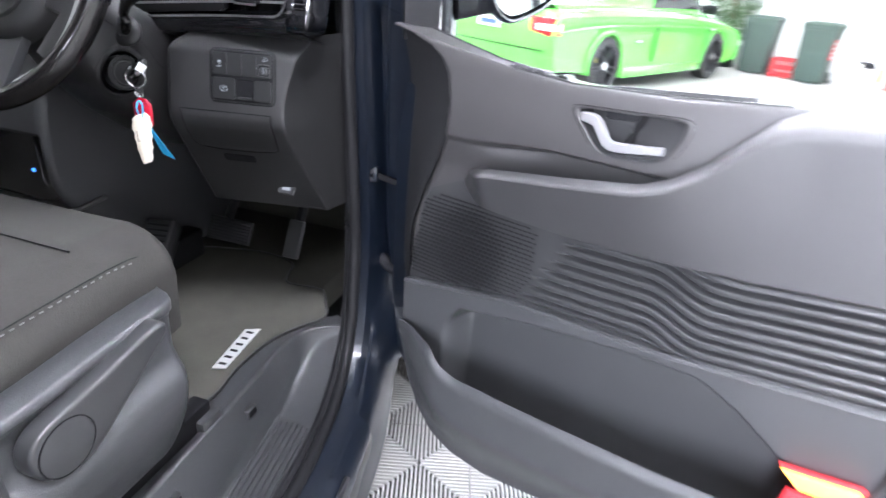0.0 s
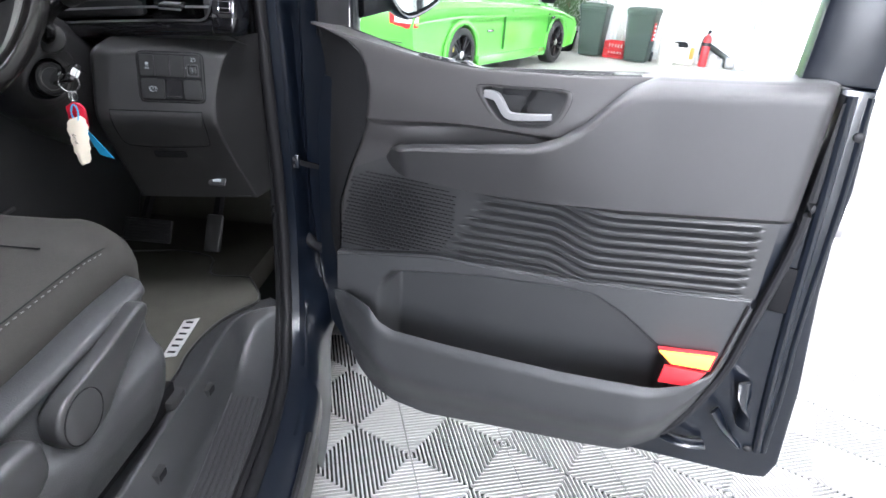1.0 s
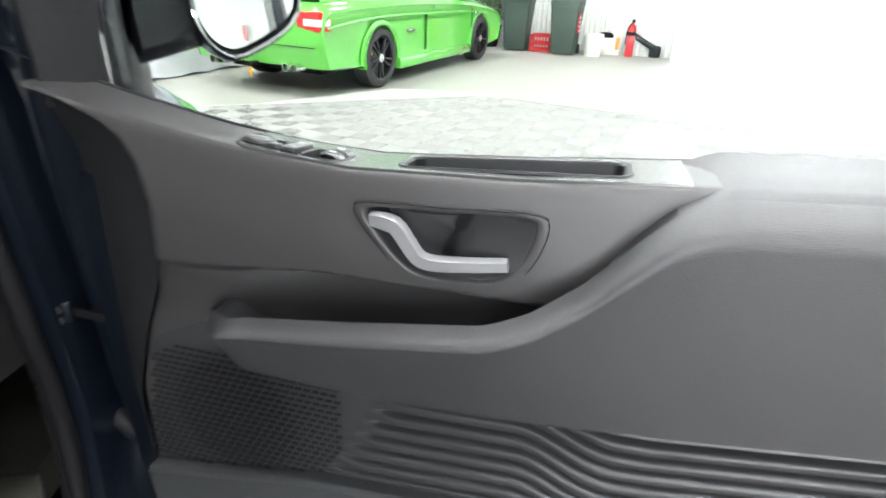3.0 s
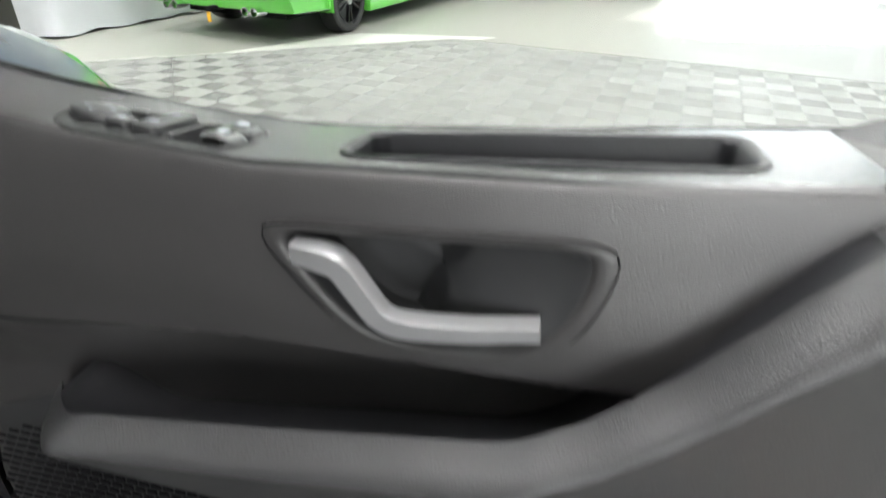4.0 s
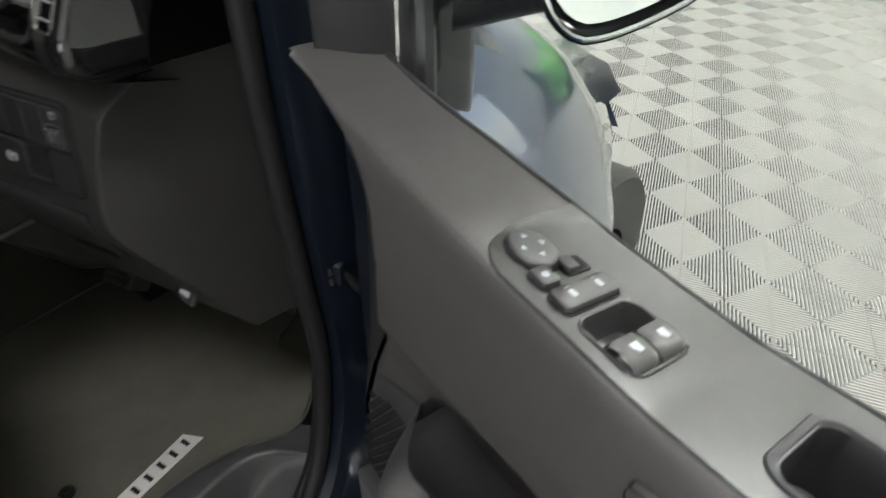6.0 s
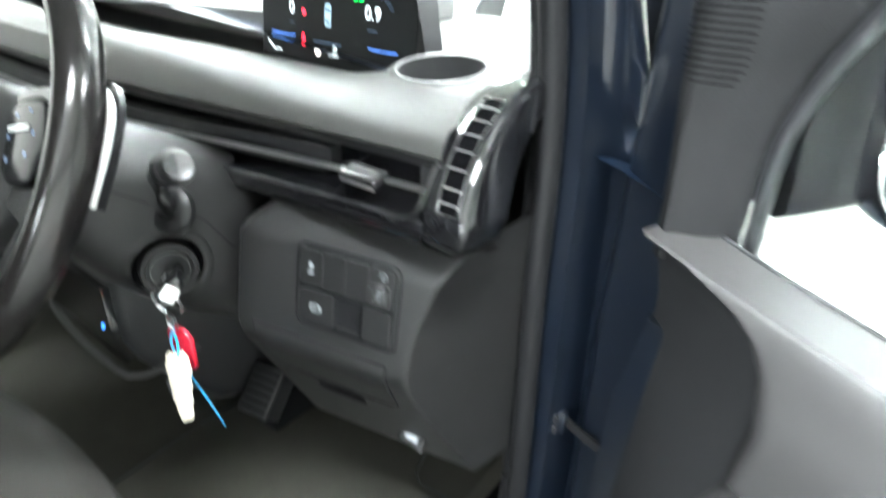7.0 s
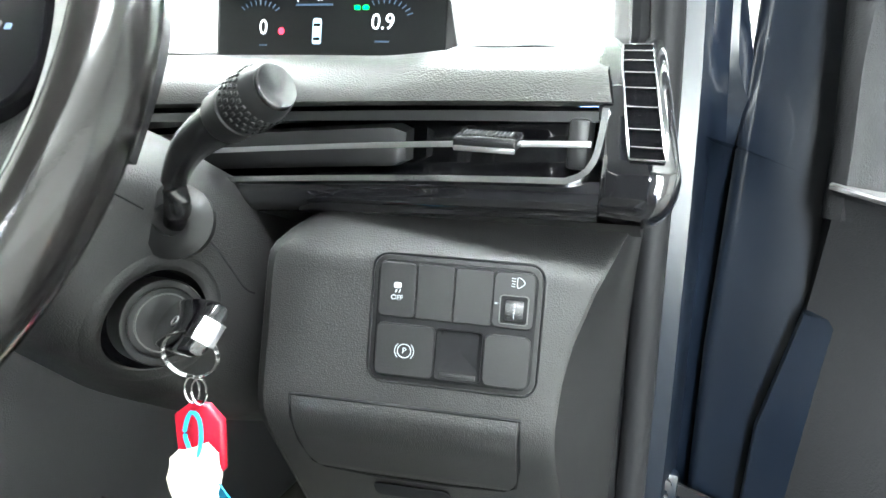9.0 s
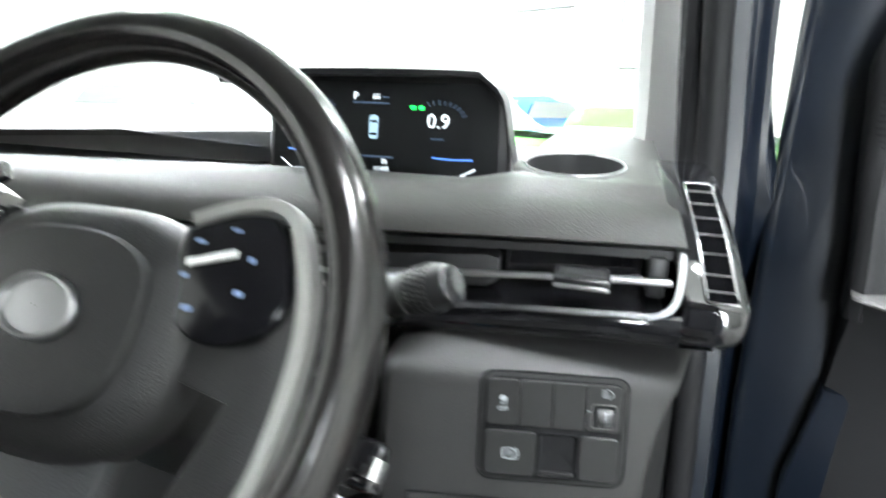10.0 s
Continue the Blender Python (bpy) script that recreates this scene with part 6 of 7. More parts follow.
# outer body, wheels and roof of the van
part("far_side_panel", box(-1.58, -1.505, -3.9, 0.6, 0.32, 1.12, 0.03), PAINT, van_body, "glossy navy body side")
part("rear_side_panel", box(0.30, 0.40, -3.9, -1.36, 0.32, 1.12, 0.03), PAINT, van_body, "glossy navy sliding door panel")
part("rear_side_glass", box(0.28, 0.31, -3.8, -1.40, 1.125, 1.85, 0.01), CAR_GLASS, van_body, "dark rear side glass")
part("far_side_glass", box(-1.52, -1.49, -3.8, -1.40, 1.125, 1.85, 0.01), CAR_GLASS, van_body)
part("tailgate", box(-1.50, 0.34, -4.0, -3.9, 0.32, 1.90, 0.04), PAINT, van_body, "glossy navy tailgate")
part("roof_skin", box(-1.52, 0.22, -3.95, 0.24, 1.965, 2.0, 0.015), PAINT, van_body, "glossy navy roof")
part("underbody", box(-1.45, 0.20, -3.85, 0.62, 0.24, 0.385), BLACK, van_body)
for x, y in ((-1.33, 0.93), (-1.48, -2.8), (0.29, -2.8)):
    part("wheel", turned([(0.0001, -0.09), (0.20, -0.11), (0.325, -0.11), (0.342, -0.09), (0.342, 0.09), (0.325, 0.11), (0.20, 0.11), (0.0001, 0.09)], 36, Matrix.Translation((x, y, 0.342)) @ Matrix.Rotation(radians(90), 4, "Y")), TYRE, van_body, "black tyre of the van")
part("far_pillar", sweep([(-1.43, 0.62, 1.15), (-1.40, 0.45, 1.5), (-1.36, 0.22, 1.92)], [(-0.03, -0.03), (0.03, -0.03), (0.03, 0.03), (-0.03, 0.03)], None, False, (0, 1, 0)), PLASTIC_GREY, van_body)
part("rear_wall", box(-1.45, 0.10, -2.25, -2.2, 0.4, 1.95), PLASTIC, van_body)
part("centre_pillar", box(0.16, 0.30, -1.35, -1.22, 0.4, 1.92, 0.02), PLASTIC, van_body)
part("cowl", box(-1.42, 0.12, 0.60, 0.95, 1.17, 1.215, 0.01), PLASTIC_SMOOTH, van_body)

# footwell
mat_out = smooth_curve([(0.107, 0.152), (0.075, 0.09), (0.048, 0.02), (0.040, -0.08), (0.046, -0.20), (-0.06, -0.30), (-0.42, -0.30), (-0.46, -0.1), (-0.45, 0.25), (-0.25, 0.36), (-0.11, 0.352), (-0.08, 0.30), (-0.068, 0.262), (-0.045, 0.248), (0.02, 0.257), (0.04, 0.258), (0.06, 0.235)], 90, True)
floor_mat = thing("floor_mat", "dark grey carpet floor mat with silver name plate", "floor mat")
part("carpet", prism(mat_out, 0.498, 0.506, lambda a, b, d: Vector((a, b, d)), 0.003), CARPET, floor_mat)
part("edging", tube([(x, y, 0.506) for x, y in mat_out], 0.003, 6, None, True), PLASTIC_SMOOTH, floor_mat, "dark bound edge")
PLATE = material("name_plate", (0.46, 0.46, 0.46), 0.4, 0.25)
badge = part("name_plate", prism([(-0.003, -0.110), (0.023, -0.100), (0.006, 0.046), (-0.024, 0.030)], 0.506, 0.5085, lambda a, b, d: Vector((a, b, d)), 0.0008), PLATE, floor_mat, "brushed silver plate with dark bars")
for i in range(6):
    t = 0.10 + 0.16 * i
    c = Vector((0.010, -0.104, 0)) * (1 - t) + Vector((-0.009, 0.037, 0)) * t
    part("bar", box(-0.008, 0.008, -0.0035, 0.0035, 0.5086, 0.5092, m=Matrix.Translation((c.x, c.y, 0)) @ Matrix.Rotation(radians(8), 4, "Z")), BLACK, badge, "", False)
part("eyelet", turned([(0.011, 0), (0.011, 0.006), (0.004, 0.007), (0.0001, 0.004)], 16, Matrix.Translation((-0.07, -0.13, 0.505))), BLACK, floor_mat, "black mat eyelet")

pedals = thing("brake_pedal", "black rubber brake pedal on a steel arm", "pedal")
PM = pose(-0.206, 0.24, 0.626, 60, 0, 0)
part("pad", box(-0.062, 0.062, -0.03, 0.03, -0.006, 0.006, 0.005, PM), RUBBER, pedals, "ribbed rubber pad")
for i in range(7):
    part("pad_rib", box(-0.056, 0.056, -0.025 + 0.0075 * i, -0.0215 + 0.0075 * i, 0.005, 0.009, 0.001, PM, seg=1), RUBBER, pedals)
part("arm", sweep([(-0.215, 0.25, 0.655), (-0.22, 0.32, 0.72), (-0.23, 0.40, 0.88)], [(-0.006, -0.012), (0.006, -0.012), (0.006, 0.012), (-0.006, 0.012)]), BLACK, pedals)
accel = thing("accelerator_pedal", "black plastic accelerator pedal", "pedal")
AM = pose(-0.068, 0.31, 0.60, 62, 0, 0)
part("pad", box(-0.022, 0.022, -0.05, 0.05, -0.008, 0.008, 0.006, AM), PLASTIC_SMOOTH, accel)
part("arm", sweep([(-0.068, 0.33, 0.62), (-0.06, 0.39, 0.74), (-0.05, 0.42, 0.85)], [(-0.008, -0.01), (0.008, -0.01), (0.008, 0.01), (-0.008, 0.01)]), BLACK, accel)

rest = thing("foot_rest", "black ribbed plastic foot rest beside the console", "foot rest")
FR = Matrix.Translation((-0.366, 0.157, 0.606)) @ Matrix.Rotation(radians(12), 4, "Z") @ Matrix.Rotation(radians(45), 4, "X")
part("pad", box(-0.036, 0.036, -0.048, 0.048, -0.05, 0.0, 0.005, FR), PLASTIC, rest)
part("edge", box(0.031, 0.037, -0.049, 0.049, -0.004, 0.003, 0.001, FR), PLASTIC_GREY, rest, "grey edge of the pad")
for i in range(6):
    part("pad_rib", box(-0.028, 0.028, -0.040 + 0.014 * i, -0.034 + 0.014 * i, -0.001, 0.0025, 0.001, FR, seg=1), RUBBER, rest)
part("bracket", box(-0.40, -0.34, 0.16, 0.30, 0.498, 0.58, 0.01), BLACK, rest)

# centre stack and console beside the column
stack = thing("centre_console", "black centre console with drive buttons", "console")
cs = smooth_curve([(0.05, 1.13), (0.0, 1.05), (-0.03, 0.93), (-0.035, 0.85), (-0.03, 0.78), (0.02, 0.70), (0.08, 0.62), (0.16, 0.56), (0.55, 0.52), (0.55, 1.13)], 54, True)
part("body", prism(cs, -0.86, -0.415, lambda a, b, d: Vector((d, a, b)), 0.02, seg=3), PLASTIC, stack)
part("button_face", prism([(-0.045, 0.90), (-0.045, 0.81), (-0.034, 0.755), (0.0, 0.755), (0.0, 0.90)], -0.84, -0.425, lambda a, b, d: Vector((d, a, b)), 0.006), PIANO, stack, "gloss black button face")
part("pocket_rim", tube(smooth_curve([(-0.86, 0.0, 0.745), (-0.64, -0.040, 0.748), (-0.48, -0.045, 0.742), (-0.420, -0.020, 0.725), (-0.412, 0.08, 0.73)], 24), 0.006, 6), PLASTIC_GREY, stack, "grey rim of the open pocket")
part("status_light", box(-0.447, -0.441, -0.0475, -0.044, 0.823, 0.830), glow("lit_blue_led", (0.05, 0.25, 1.0), 0.6), stack, "", False)

# ---- seat details
part("seam", tube(smooth_curve([(-0.30, -0.335, 0.867), (-0.12, -0.335, 0.866), (-0.005, -0.345, 0.873)], 14), 0.0016, 5), BLACK, seat)
part("seam", tube(smooth_curve([(0.054, -0.245, 0.845), (0.055, -0.34, 0.858), (0.054, -0.6, 0.846), (0.054, -0.85, 0.838)], 20), 0.0009, 5), BLACK, seat)
syz = lambda a, b, d: Vector((d, a, b))
LEV = [(-0.346, 0.800), (-0.340, 0.792), (-0.343, 0.780), (-0.372, 0.760), (-0.42, 0.727), (-0.455, 0.703), (-0.478, 0.690), (-0.508, 0.684), (-0.536, 0.694), (-0.553, 0.716), (-0.556, 0.742), (-0.545, 0.760), (-0.52, 0.770), (-0.46, 0.780), (-0.40, 0.793), (-0.36, 0.801)]
part("seat_lever", prism(smooth_curve(LEV, 60, True), 0.112, 0.142, syz, 0.006, seg=3), PLASTIC_SMOOTH, seat, "long black seat height lever")
part("lever_disc", turned([(0.036, 0), (0.0355, 0.0012), (0.033, 0.0016), (0.0001, 0.0020)], 40, Matrix.Translation((0.1415, -0.512, 0.727)) @ Matrix.Rotation(radians(90), 4, "Y")), PLASTIC_SMOOTH, seat)
part("disc_gap", tube([(0.1424, -0.512 + 0.0368 * math.cos(a), 0.727 + 0.0368 * math.sin(a)) for a in np.linspace(0, 2 * math.pi, 40, endpoint=False)], 0.0010, 5, None, True), BLACK, seat)
part("recline_lever", prism(smooth_curve([(-0.60, 0.765), (-0.585, 0.735), (-0.60, 0.70), (-0.70, 0.67), (-0.78, 0.67), (-0.78, 0.73), (-0.70, 0.765)], 30, True), 0.11, 0.150, syz, 0.01, seg=3), PLASTIC_SMOOTH, seat, "black seat reclining lever")
part("seat_rail", box(0.05, 0.085, -0.9, -0.22, 0.50, 0.545, 0.004), BLACK, seat, "black seat rail")
part("rail_bracket", box(0.04, 0.10, -0.26, -0.21, 0.50, 0.525, 0.005), PLASTIC_SMOOTH, seat)
for x, y, z in ((0.112, -0.15, 0.470), (0.126, -0.37, 0.470), (0.140, -0.62, 0.465)):
    slot = part("sill_slot", box(x - 0.02, x + 0.006, y - 0.014, y + 0.014, z - 0.010, z + 0.010, 0.002), PLASTIC_SMOOTH, van_body)
    part("slot_hole", box(x - 0.02, x + 0.0075, y - 0.010, y + 0.010, z - 0.006, z + 0.007), BLACK, slot, "", False)
# ================================================================ outside the van
# ---- parked green ute
ute = thing("green_ute", "bright green utility car with black alloy wheels", "car", at=Matrix.Translation((0.315, 6.46, 0)) @ Matrix.Rotation(math.atan2(2.50, 1.40), 4, "Z") @ Matrix.Scale(0.953, 4))
# local: x forwards from the rear axle, y from the outer face of the wheels to the left, z up
W = 1.86
side = [(-1.08, 0.33), (-1.14, 0.50), (-1.16, 0.72), (-1.12, 0.90), (-1.04, 0.98), (-0.3, 1.005), (0.6, 1.01), (1.2, 1.0), (2.2, 0.965), (2.75, 0.92), (3.3, 0.84), (3.68, 0.75), (3.84, 0.63), (3.87, 0.45), (3.80, 0.28), (3.42, 0.24)]
arc = lambda cx, r: [(cx + r * math.cos(a), 0.345 + r * math.sin(a)) for a in np.linspace(-0.25, math.pi + 0.25, 16)]
prof = side + arc(3.009, 0.385) + [(2.55, 0.24), (1.5, 0.22), (0.47, 0.24)] + arc(0.0, 0.385) + [(-0.45, 0.30)]


def inset(k, dx, dz):
    out = []
    for x, z in prof:
        out.append((x + dx * (1 if x < 1.4 else -1) * min(1, abs(x - 1.4) / 2.4), z - dz * step(z, 0.62, 1.0) if z > 0.6 else z))
    return out


rings = []
for y, dx, dz in ((0.03, 0.09, 0.16), (-0.005, 0.05, 0.09), (0.02, 0.03, 0.045), (0.10, 0.01, 0.01), (0.25, 0.0, 0.0), (W - 0.25, 0.0, 0.0), (W - 0.10, 0.01, 0.01), (W - 0.02, 0.03, 0.045), (W, 0.05, 0.09), (W - 0.03, 0.09, 0.16)):
    rings.append([(x, y, z) for x, z in inset(1, dx, dz)])
part("body", loft(rings, True, True), GREEN, ute, "bright green painted body")
cab = [(0.80, 0.93), (1.00, 1.26), (1.25, 1.36), (1.70, 1.39), (2.05, 1.36), (2.35, 1.26), (2.95, 0.90)]
rings = []
for y, k in ((0.10, 0.0), (0.19, 0.80), (0.26, 0.96), (0.45, 1.0), (W - 0.45, 1.0), (W - 0.26, 0.96), (W - 0.19, 0.80), (W - 0.10, 0.0)):
    rings.append([(1.75 + (x - 1.75) * (0.96 + 0.04 * k), y, 0.91 + (z - 0.91) * k if z > 0.91 else z) for x, z in cab])
part("cab", loft(rings, True, True), GREEN, ute, "green cab with sloping rear")
for y, s in ((0.135, -1), (W - 0.135, 1)):
    q = lambda a, b, d: Vector((a, (0.098 + 0.20 * (b - 0.91) - d) if s < 0 else (W - 0.098 - 0.20 * (b - 0.91) + d), b))
    part("side_window", prism([(1.08, 1.015), (1.22, 1.25), (1.70, 1.28), (2.05, 1.25), (2.55, 1.005)], -0.02, 0.012, q, 0.004), CAR_GLASS, ute, "dark tinted side window", False)
part("rear_screen", prism([(0.45, 0.97), (0.55, 1.24), (W - 0.55, 1.24), (W - 0.45, 0.97)], -0.012, 0.006, lambda a, b, d: Vector((0.815 + 0.60 * (b - 0.93) - d, a, b))), CAR_GLASS, ute, "dark rear window", False)
rr = []
for x in np.linspace(-0.98, 0.95, 9):
    rr.append([(x, y, 0.985 + h + 0.018 * step(x, -1.0, 0.6)) for y, h in ((0.12, 0.0), (0.15, 0.035), (0.30, 0.055), (W / 2, 0.070), (W - 0.30, 0.055), (W - 0.15, 0.035), (W - 0.12, 0.0))])
part("tray_lid", loft(rr, False), GREEN, ute, "green hard tray lid")
# flared lips round the wheel openings, a shoulder crease and the bumper line
for cx in (0.0, 3.009):
    for y, s in ((0.0, 1), (W, -1)):
        part("arch_flare", sweep([(cx + 0.402 * math.cos(a), y + s * 0.012, 0.345 + 0.402 * math.sin(a)) for a in np.linspace(-0.1, math.pi + 0.1, 24)], circle(0.030, 8, 0.016), None, False, (0, 1, 0)), GREEN, ute, "rounded green arch lip")
for y in (-0.002, W + 0.002):
    part("shoulder_crease", sweep(smooth_curve([(-1.02, y + 0.02 * (1 if y < 1 else -1), 0.74), (-0.45, y, 0.79), (0.2, y, 0.81), (1.2, y, 0.80), (2.5, y, 0.77), (3.3, y, 0.72)], 24), circle(0.006, 6, 0.014)), GREEN, ute)
part("bumper_line", box(-1.158, -1.140, 0.10, W - 0.10, 0.545, 0.552), BLACK, ute, "dark bumper joint", False)


def wheel(x, y, sgn):
    m = Matrix.Translation((x, y, 0.345)) @ Matrix.Rotation(radians(90 * sgn), 4, "X")
    t = part("wheel", turned([(0.245, -0.22), (0.315, -0.22), (0.340, -0.20), (0.345, -0.11), (0.340, -0.02), (0.318, 0.0), (0.262, 0.002), (0.250, -0.008)], 48, m), TYRE, ute, "black tyre on a black alloy wheel")
    part("rim", turned([(0.252, -0.008), (0.245, 0.0), (0.236, -0.006), (0.232, -0.10), (0.05, -0.11), (0.0001, -0.11)], 48, m), RIM, t)
    bm = None
    for i in range(10):
        a = 2 * math.pi * i / 10 + (0.14 if i % 2 else -0.14)
        bm = box(0.03, 0.236, -0.011, 0.011, -0.040, -0.006, 0.004, m @ Matrix.Rotation(a, 4, "Z"), bm)
    part("spokes", bm, RIM, t)
    part("hub_cap", turned([(0.05, -0.03), (0.048, -0.004), (0.03, 0.0), (0.0001, 0.0)], 20, m), SATIN if sgn > 0 else RIM, t)
    part("caliper", box(-0.17, -0.11, 0.04, 0.16, -0.09, -0.06, 0.01, m), material("caliper_yellow", (0.75, 0.62, 0.02), 0.4), t, "yellow brake caliper")


for x in (0.0, 3.009):
    wheel(x, 0.0, 1)
    wheel(x, W, -1)
part("underbody", box(-0.8, 3.5, 0.28, W - 0.28, 0.22, 0.60), BLACK, ute)
for y0, y1 in ((0.02, 0.32), (W - 0.32, W - 0.02)):
    tl = part("tail_light", box(-1.155, -0.93, y0, y1, 0.70, 0.90, 0.03), RED_LENS, ute, "red and clear tail light")
    part("clear_band", box(-1.160, -0.96, y0 - 0.004 if y0 < 1 else y0 + 0.1, y1 - 0.1 if y0 < 1 else y1 + 0.004, 0.76, 0.83, 0.01), material("clear_lens", (0.75, 0.72, 0.72), 0.15), tl)
for y in (0.36, 0.47, W - 0.36, W - 0.47):
    part("exhaust_tip", turned([(0.042, 0.0), (0.045, -0.02), (0.045, -0.16), (0.038, -0.16), (0.036, -0.03), (0.0001, -0.03)], 20, Matrix.Translation((-1.03, y, 0.33)) @ Matrix.Rotation(radians(90), 4, "Y")), CHROME, ute, "round chrome exhaust tip")
part("number_plate", box(-1.17, -1.155, W / 2 - 0.19, W / 2 + 0.19, 0.72, 0.83, 0.004), WALL_WHITE, ute, "pale number plate")
part("plate_bar", box(-1.173, -1.169, W / 2 - 0.14, W / 2 + 0.14, 0.75, 0.80), material("plate_ink", (0.05, 0.1, 0.3), 0.5), ute)
part("tow_tongue", box(-1.22, -1.0, W / 2 - 0.03, W / 2 + 0.03, 0.30, 0.35, 0.01), BLACK, ute)
part("tow_tag", box(-1.21, -1.19, W / 2 - 0.02, W / 2 + 0.02, 0.20, 0.30, 0.006), material("tag_orange", (0.75, 0.38, 0.03), 0.5), ute, "orange tow tag")
part("door_mirror", box(2.30, 2.42, -0.16, 0.06, 0.96, 1.08, 0.04), BLACK, ute, "dark door mirror")
SEAM = material("green_seam", (0.02, 0.17, 0.015), 0.5, vary=0.1)
part("door_line", box(1.122, 1.1245, -0.0052, 0.03, 0.35, 0.80), SEAM, ute, "", False)
part("door_line", box(2.622, 2.6245, -0.0052, 0.03, 0.40, 0.80), SEAM, ute, "", False)
part("door_pull", box(1.30, 1.46, -0.022, 0.01, 0.85, 0.875, 0.01), GREEN, ute)
part("side_badge", box(0.62, 0.78, -0.010, 0.02, 0.60, 0.63, 0.003), DARK_CHROME, ute)
part("vent_badge", box(2.70, 2.80, -0.018, 0.02, 0.72, 0.76, 0.006), CHROME, ute)
part("sill_skirt", box(0.42, 2.58, -0.012, 0.25, 0.17, 0.30, 0.02), GREEN, ute)

# ---- wheelie bins


def wheelie_bin(name, x, y, turn, label):
    b = thing(name, label, "bin", "wheelie bins", at=pose(x, y, 0, 0, 0, turn) @ Matrix.Scale(0.84, 4))
    rr = []
    for z, w, d, o in ((0.03, 0.44, 0.50, 0.0), (0.06, 0.46, 0.52, 0.0), (0.80, 0.55, 0.66, -0.02), (0.93, 0.565, 0.69, -0.02), (0.935, 0.59, 0.72, -0.02), (0.98, 0.59, 0.72, -0.02)):
        rr.append([(a, c + o, z) for a, c in rounded(-w / 2, w / 2, -d / 2, d / 2, 0.05)])
    part("tub", loft(rr, True, True), BIN, b, "dark green plastic tub")
    rr = []
    for z, w, d in ((0.982, 0.60, 0.75), (1.03, 0.60, 0.75), (1.06, 0.54, 0.68), (1.07, 0.40, 0.50)):
        rr.append([(a, c - 0.02, z) for a, c in rounded(-w / 2, w / 2, -d / 2, d / 2, 0.06)])
    part("lid", loft(rr, True, True), BIN, b, "closed dark green lid")
    part("handle", tube([(-0.22, 0.37, 0.98), (-0.22, 0.43, 0.99), (0.22, 0.43, 0.99), (0.22, 0.37, 0.98)], 0.015, 8), BIN, b)
    for s in (-1, 1):
        part("wheel", turned([(0.10, -0.025), (0.10, 0.025), (0.05, 0.03), (0.0001, 0.03)], 20, Matrix.Translation((s * 0.24, 0.30, 0.10)) @ Matrix.Rotation(radians(90), 4, "Y")), TYRE, b)
    return b


STICK = material("paper_sticker", (0.8, 0.8, 0.8), 0.6)
b1 = wheelie_bin("wheelie_bin", 2.53, 10.46, -20, "dark green wheelie bin with a white sticker")
part("sticker", box(-0.13, 0.08, -0.352, -0.338, 0.56, 0.86, m=Matrix.Rotation(radians(-5.2), 4, "X")), STICK, b1, "white paper sticker", False)
b2 = wheelie_bin("wheelie_bin", 3.29, 10.01, -24, "dark green wheelie bin with a red and white strip")
part("strip", box(0.245, 0.30, -0.2, -0.12, 0.45, 0.80), RED, b2, "red and white warning strip", False)
for i in range(4):
    part("strip_mark", box(0.285, 0.305, -0.203, -0.117, 0.48 + 0.08 * i, 0.51 + 0.08 * i), STICK, b2, "", False)

bk = thing("bucket", "white plastic bucket on the floor", "bucket", at=pose(3.78, 9.93, 0))
part("tub", turned([(0.0001, 0.005), (0.13, 0.0), (0.155, 0.34), (0.165, 0.345), (0.165, 0.36), (0.150, 0.36), (0.128, 0.02)], 32), material("white_plastic", (0.78, 0.76, 0.70), 0.5), bk)
part("bail", tube([(0.16 * math.cos(a), -0.05, 0.34 - 0.14 * math.sin(a)) for a in np.linspace(0, math.pi, 12)], 0.004, 6), SATIN, bk)
ex = thing("fire_extinguisher", "red fire extinguisher standing by the wall", "extinguisher", at=pose(4.44, 9.98, 0) @ Matrix.Scale(0.87, 4))
part("cylinder", turned([(0.0001, 0.0), (0.075, 0.0), (0.08, 0.02), (0.08, 0.52), (0.06, 0.58), (0.025, 0.61), (0.025, 0.64), (0.0001, 0.64)], 28), RED, ex, "red painted cylinder")
part("band", turned([(0.081, 0.40), (0.081, 0.47)], 28), BLACK, ex)
part("valve", box(-0.02, 0.02, -0.07, 0.03, 0.64, 0.70, 0.008), BLACK, ex)
part("hose", tube(smooth_curve([(0.0, -0.06, 0.67), (-0.10, -0.05, 0.55), (-0.11, -0.03, 0.35), (-0.10, 0.0, 0.22)], 16), 0.012, 8), RUBBER, ex, "black rubber hose")
cr = thing("milk_crate", "red plastic crate between the bins", "crate", at=pose(2.95, 10.32, 0, 0, 0, -24))
bm = None
for z in (0.02, 0.13, 0.26):
    for args in ((-0.17, 0.17, -0.17, -0.155), (-0.17, 0.17, 0.155, 0.17), (-0.17, -0.155, -0.17, 0.17), (0.155, 0.17, -0.17, 0.17)):
        bm = box(*args, z, z + 0.035, bm=bm)
for x in np.linspace(-0.165, 0.165, 7):
    for y in (-0.165, 0.165):
        bm = box(x - 0.006, x + 0.006, y - 0.006, y + 0.006, 0.0, 0.29, bm=bm)
        bm = box(y - 0.006, y + 0.006, x - 0.006, x + 0.006, 0.0, 0.29, bm=bm)
part("lattice", bm, RED, cr, "", False)
bx = thing("blower", "black hand blower lying by the wall", "tool", at=pose(4.80, 9.96, 0, 0, 0, -30))
part("tube", sweep([(-0.30, 0.05, 0.33), (0.05, 0, 0.16)], circle(0.05, 12)), BLACK, bx)
part("motor", box(0.0, 0.18, -0.08, 0.08, 0.0, 0.2, 0.04), BLACK, bx)
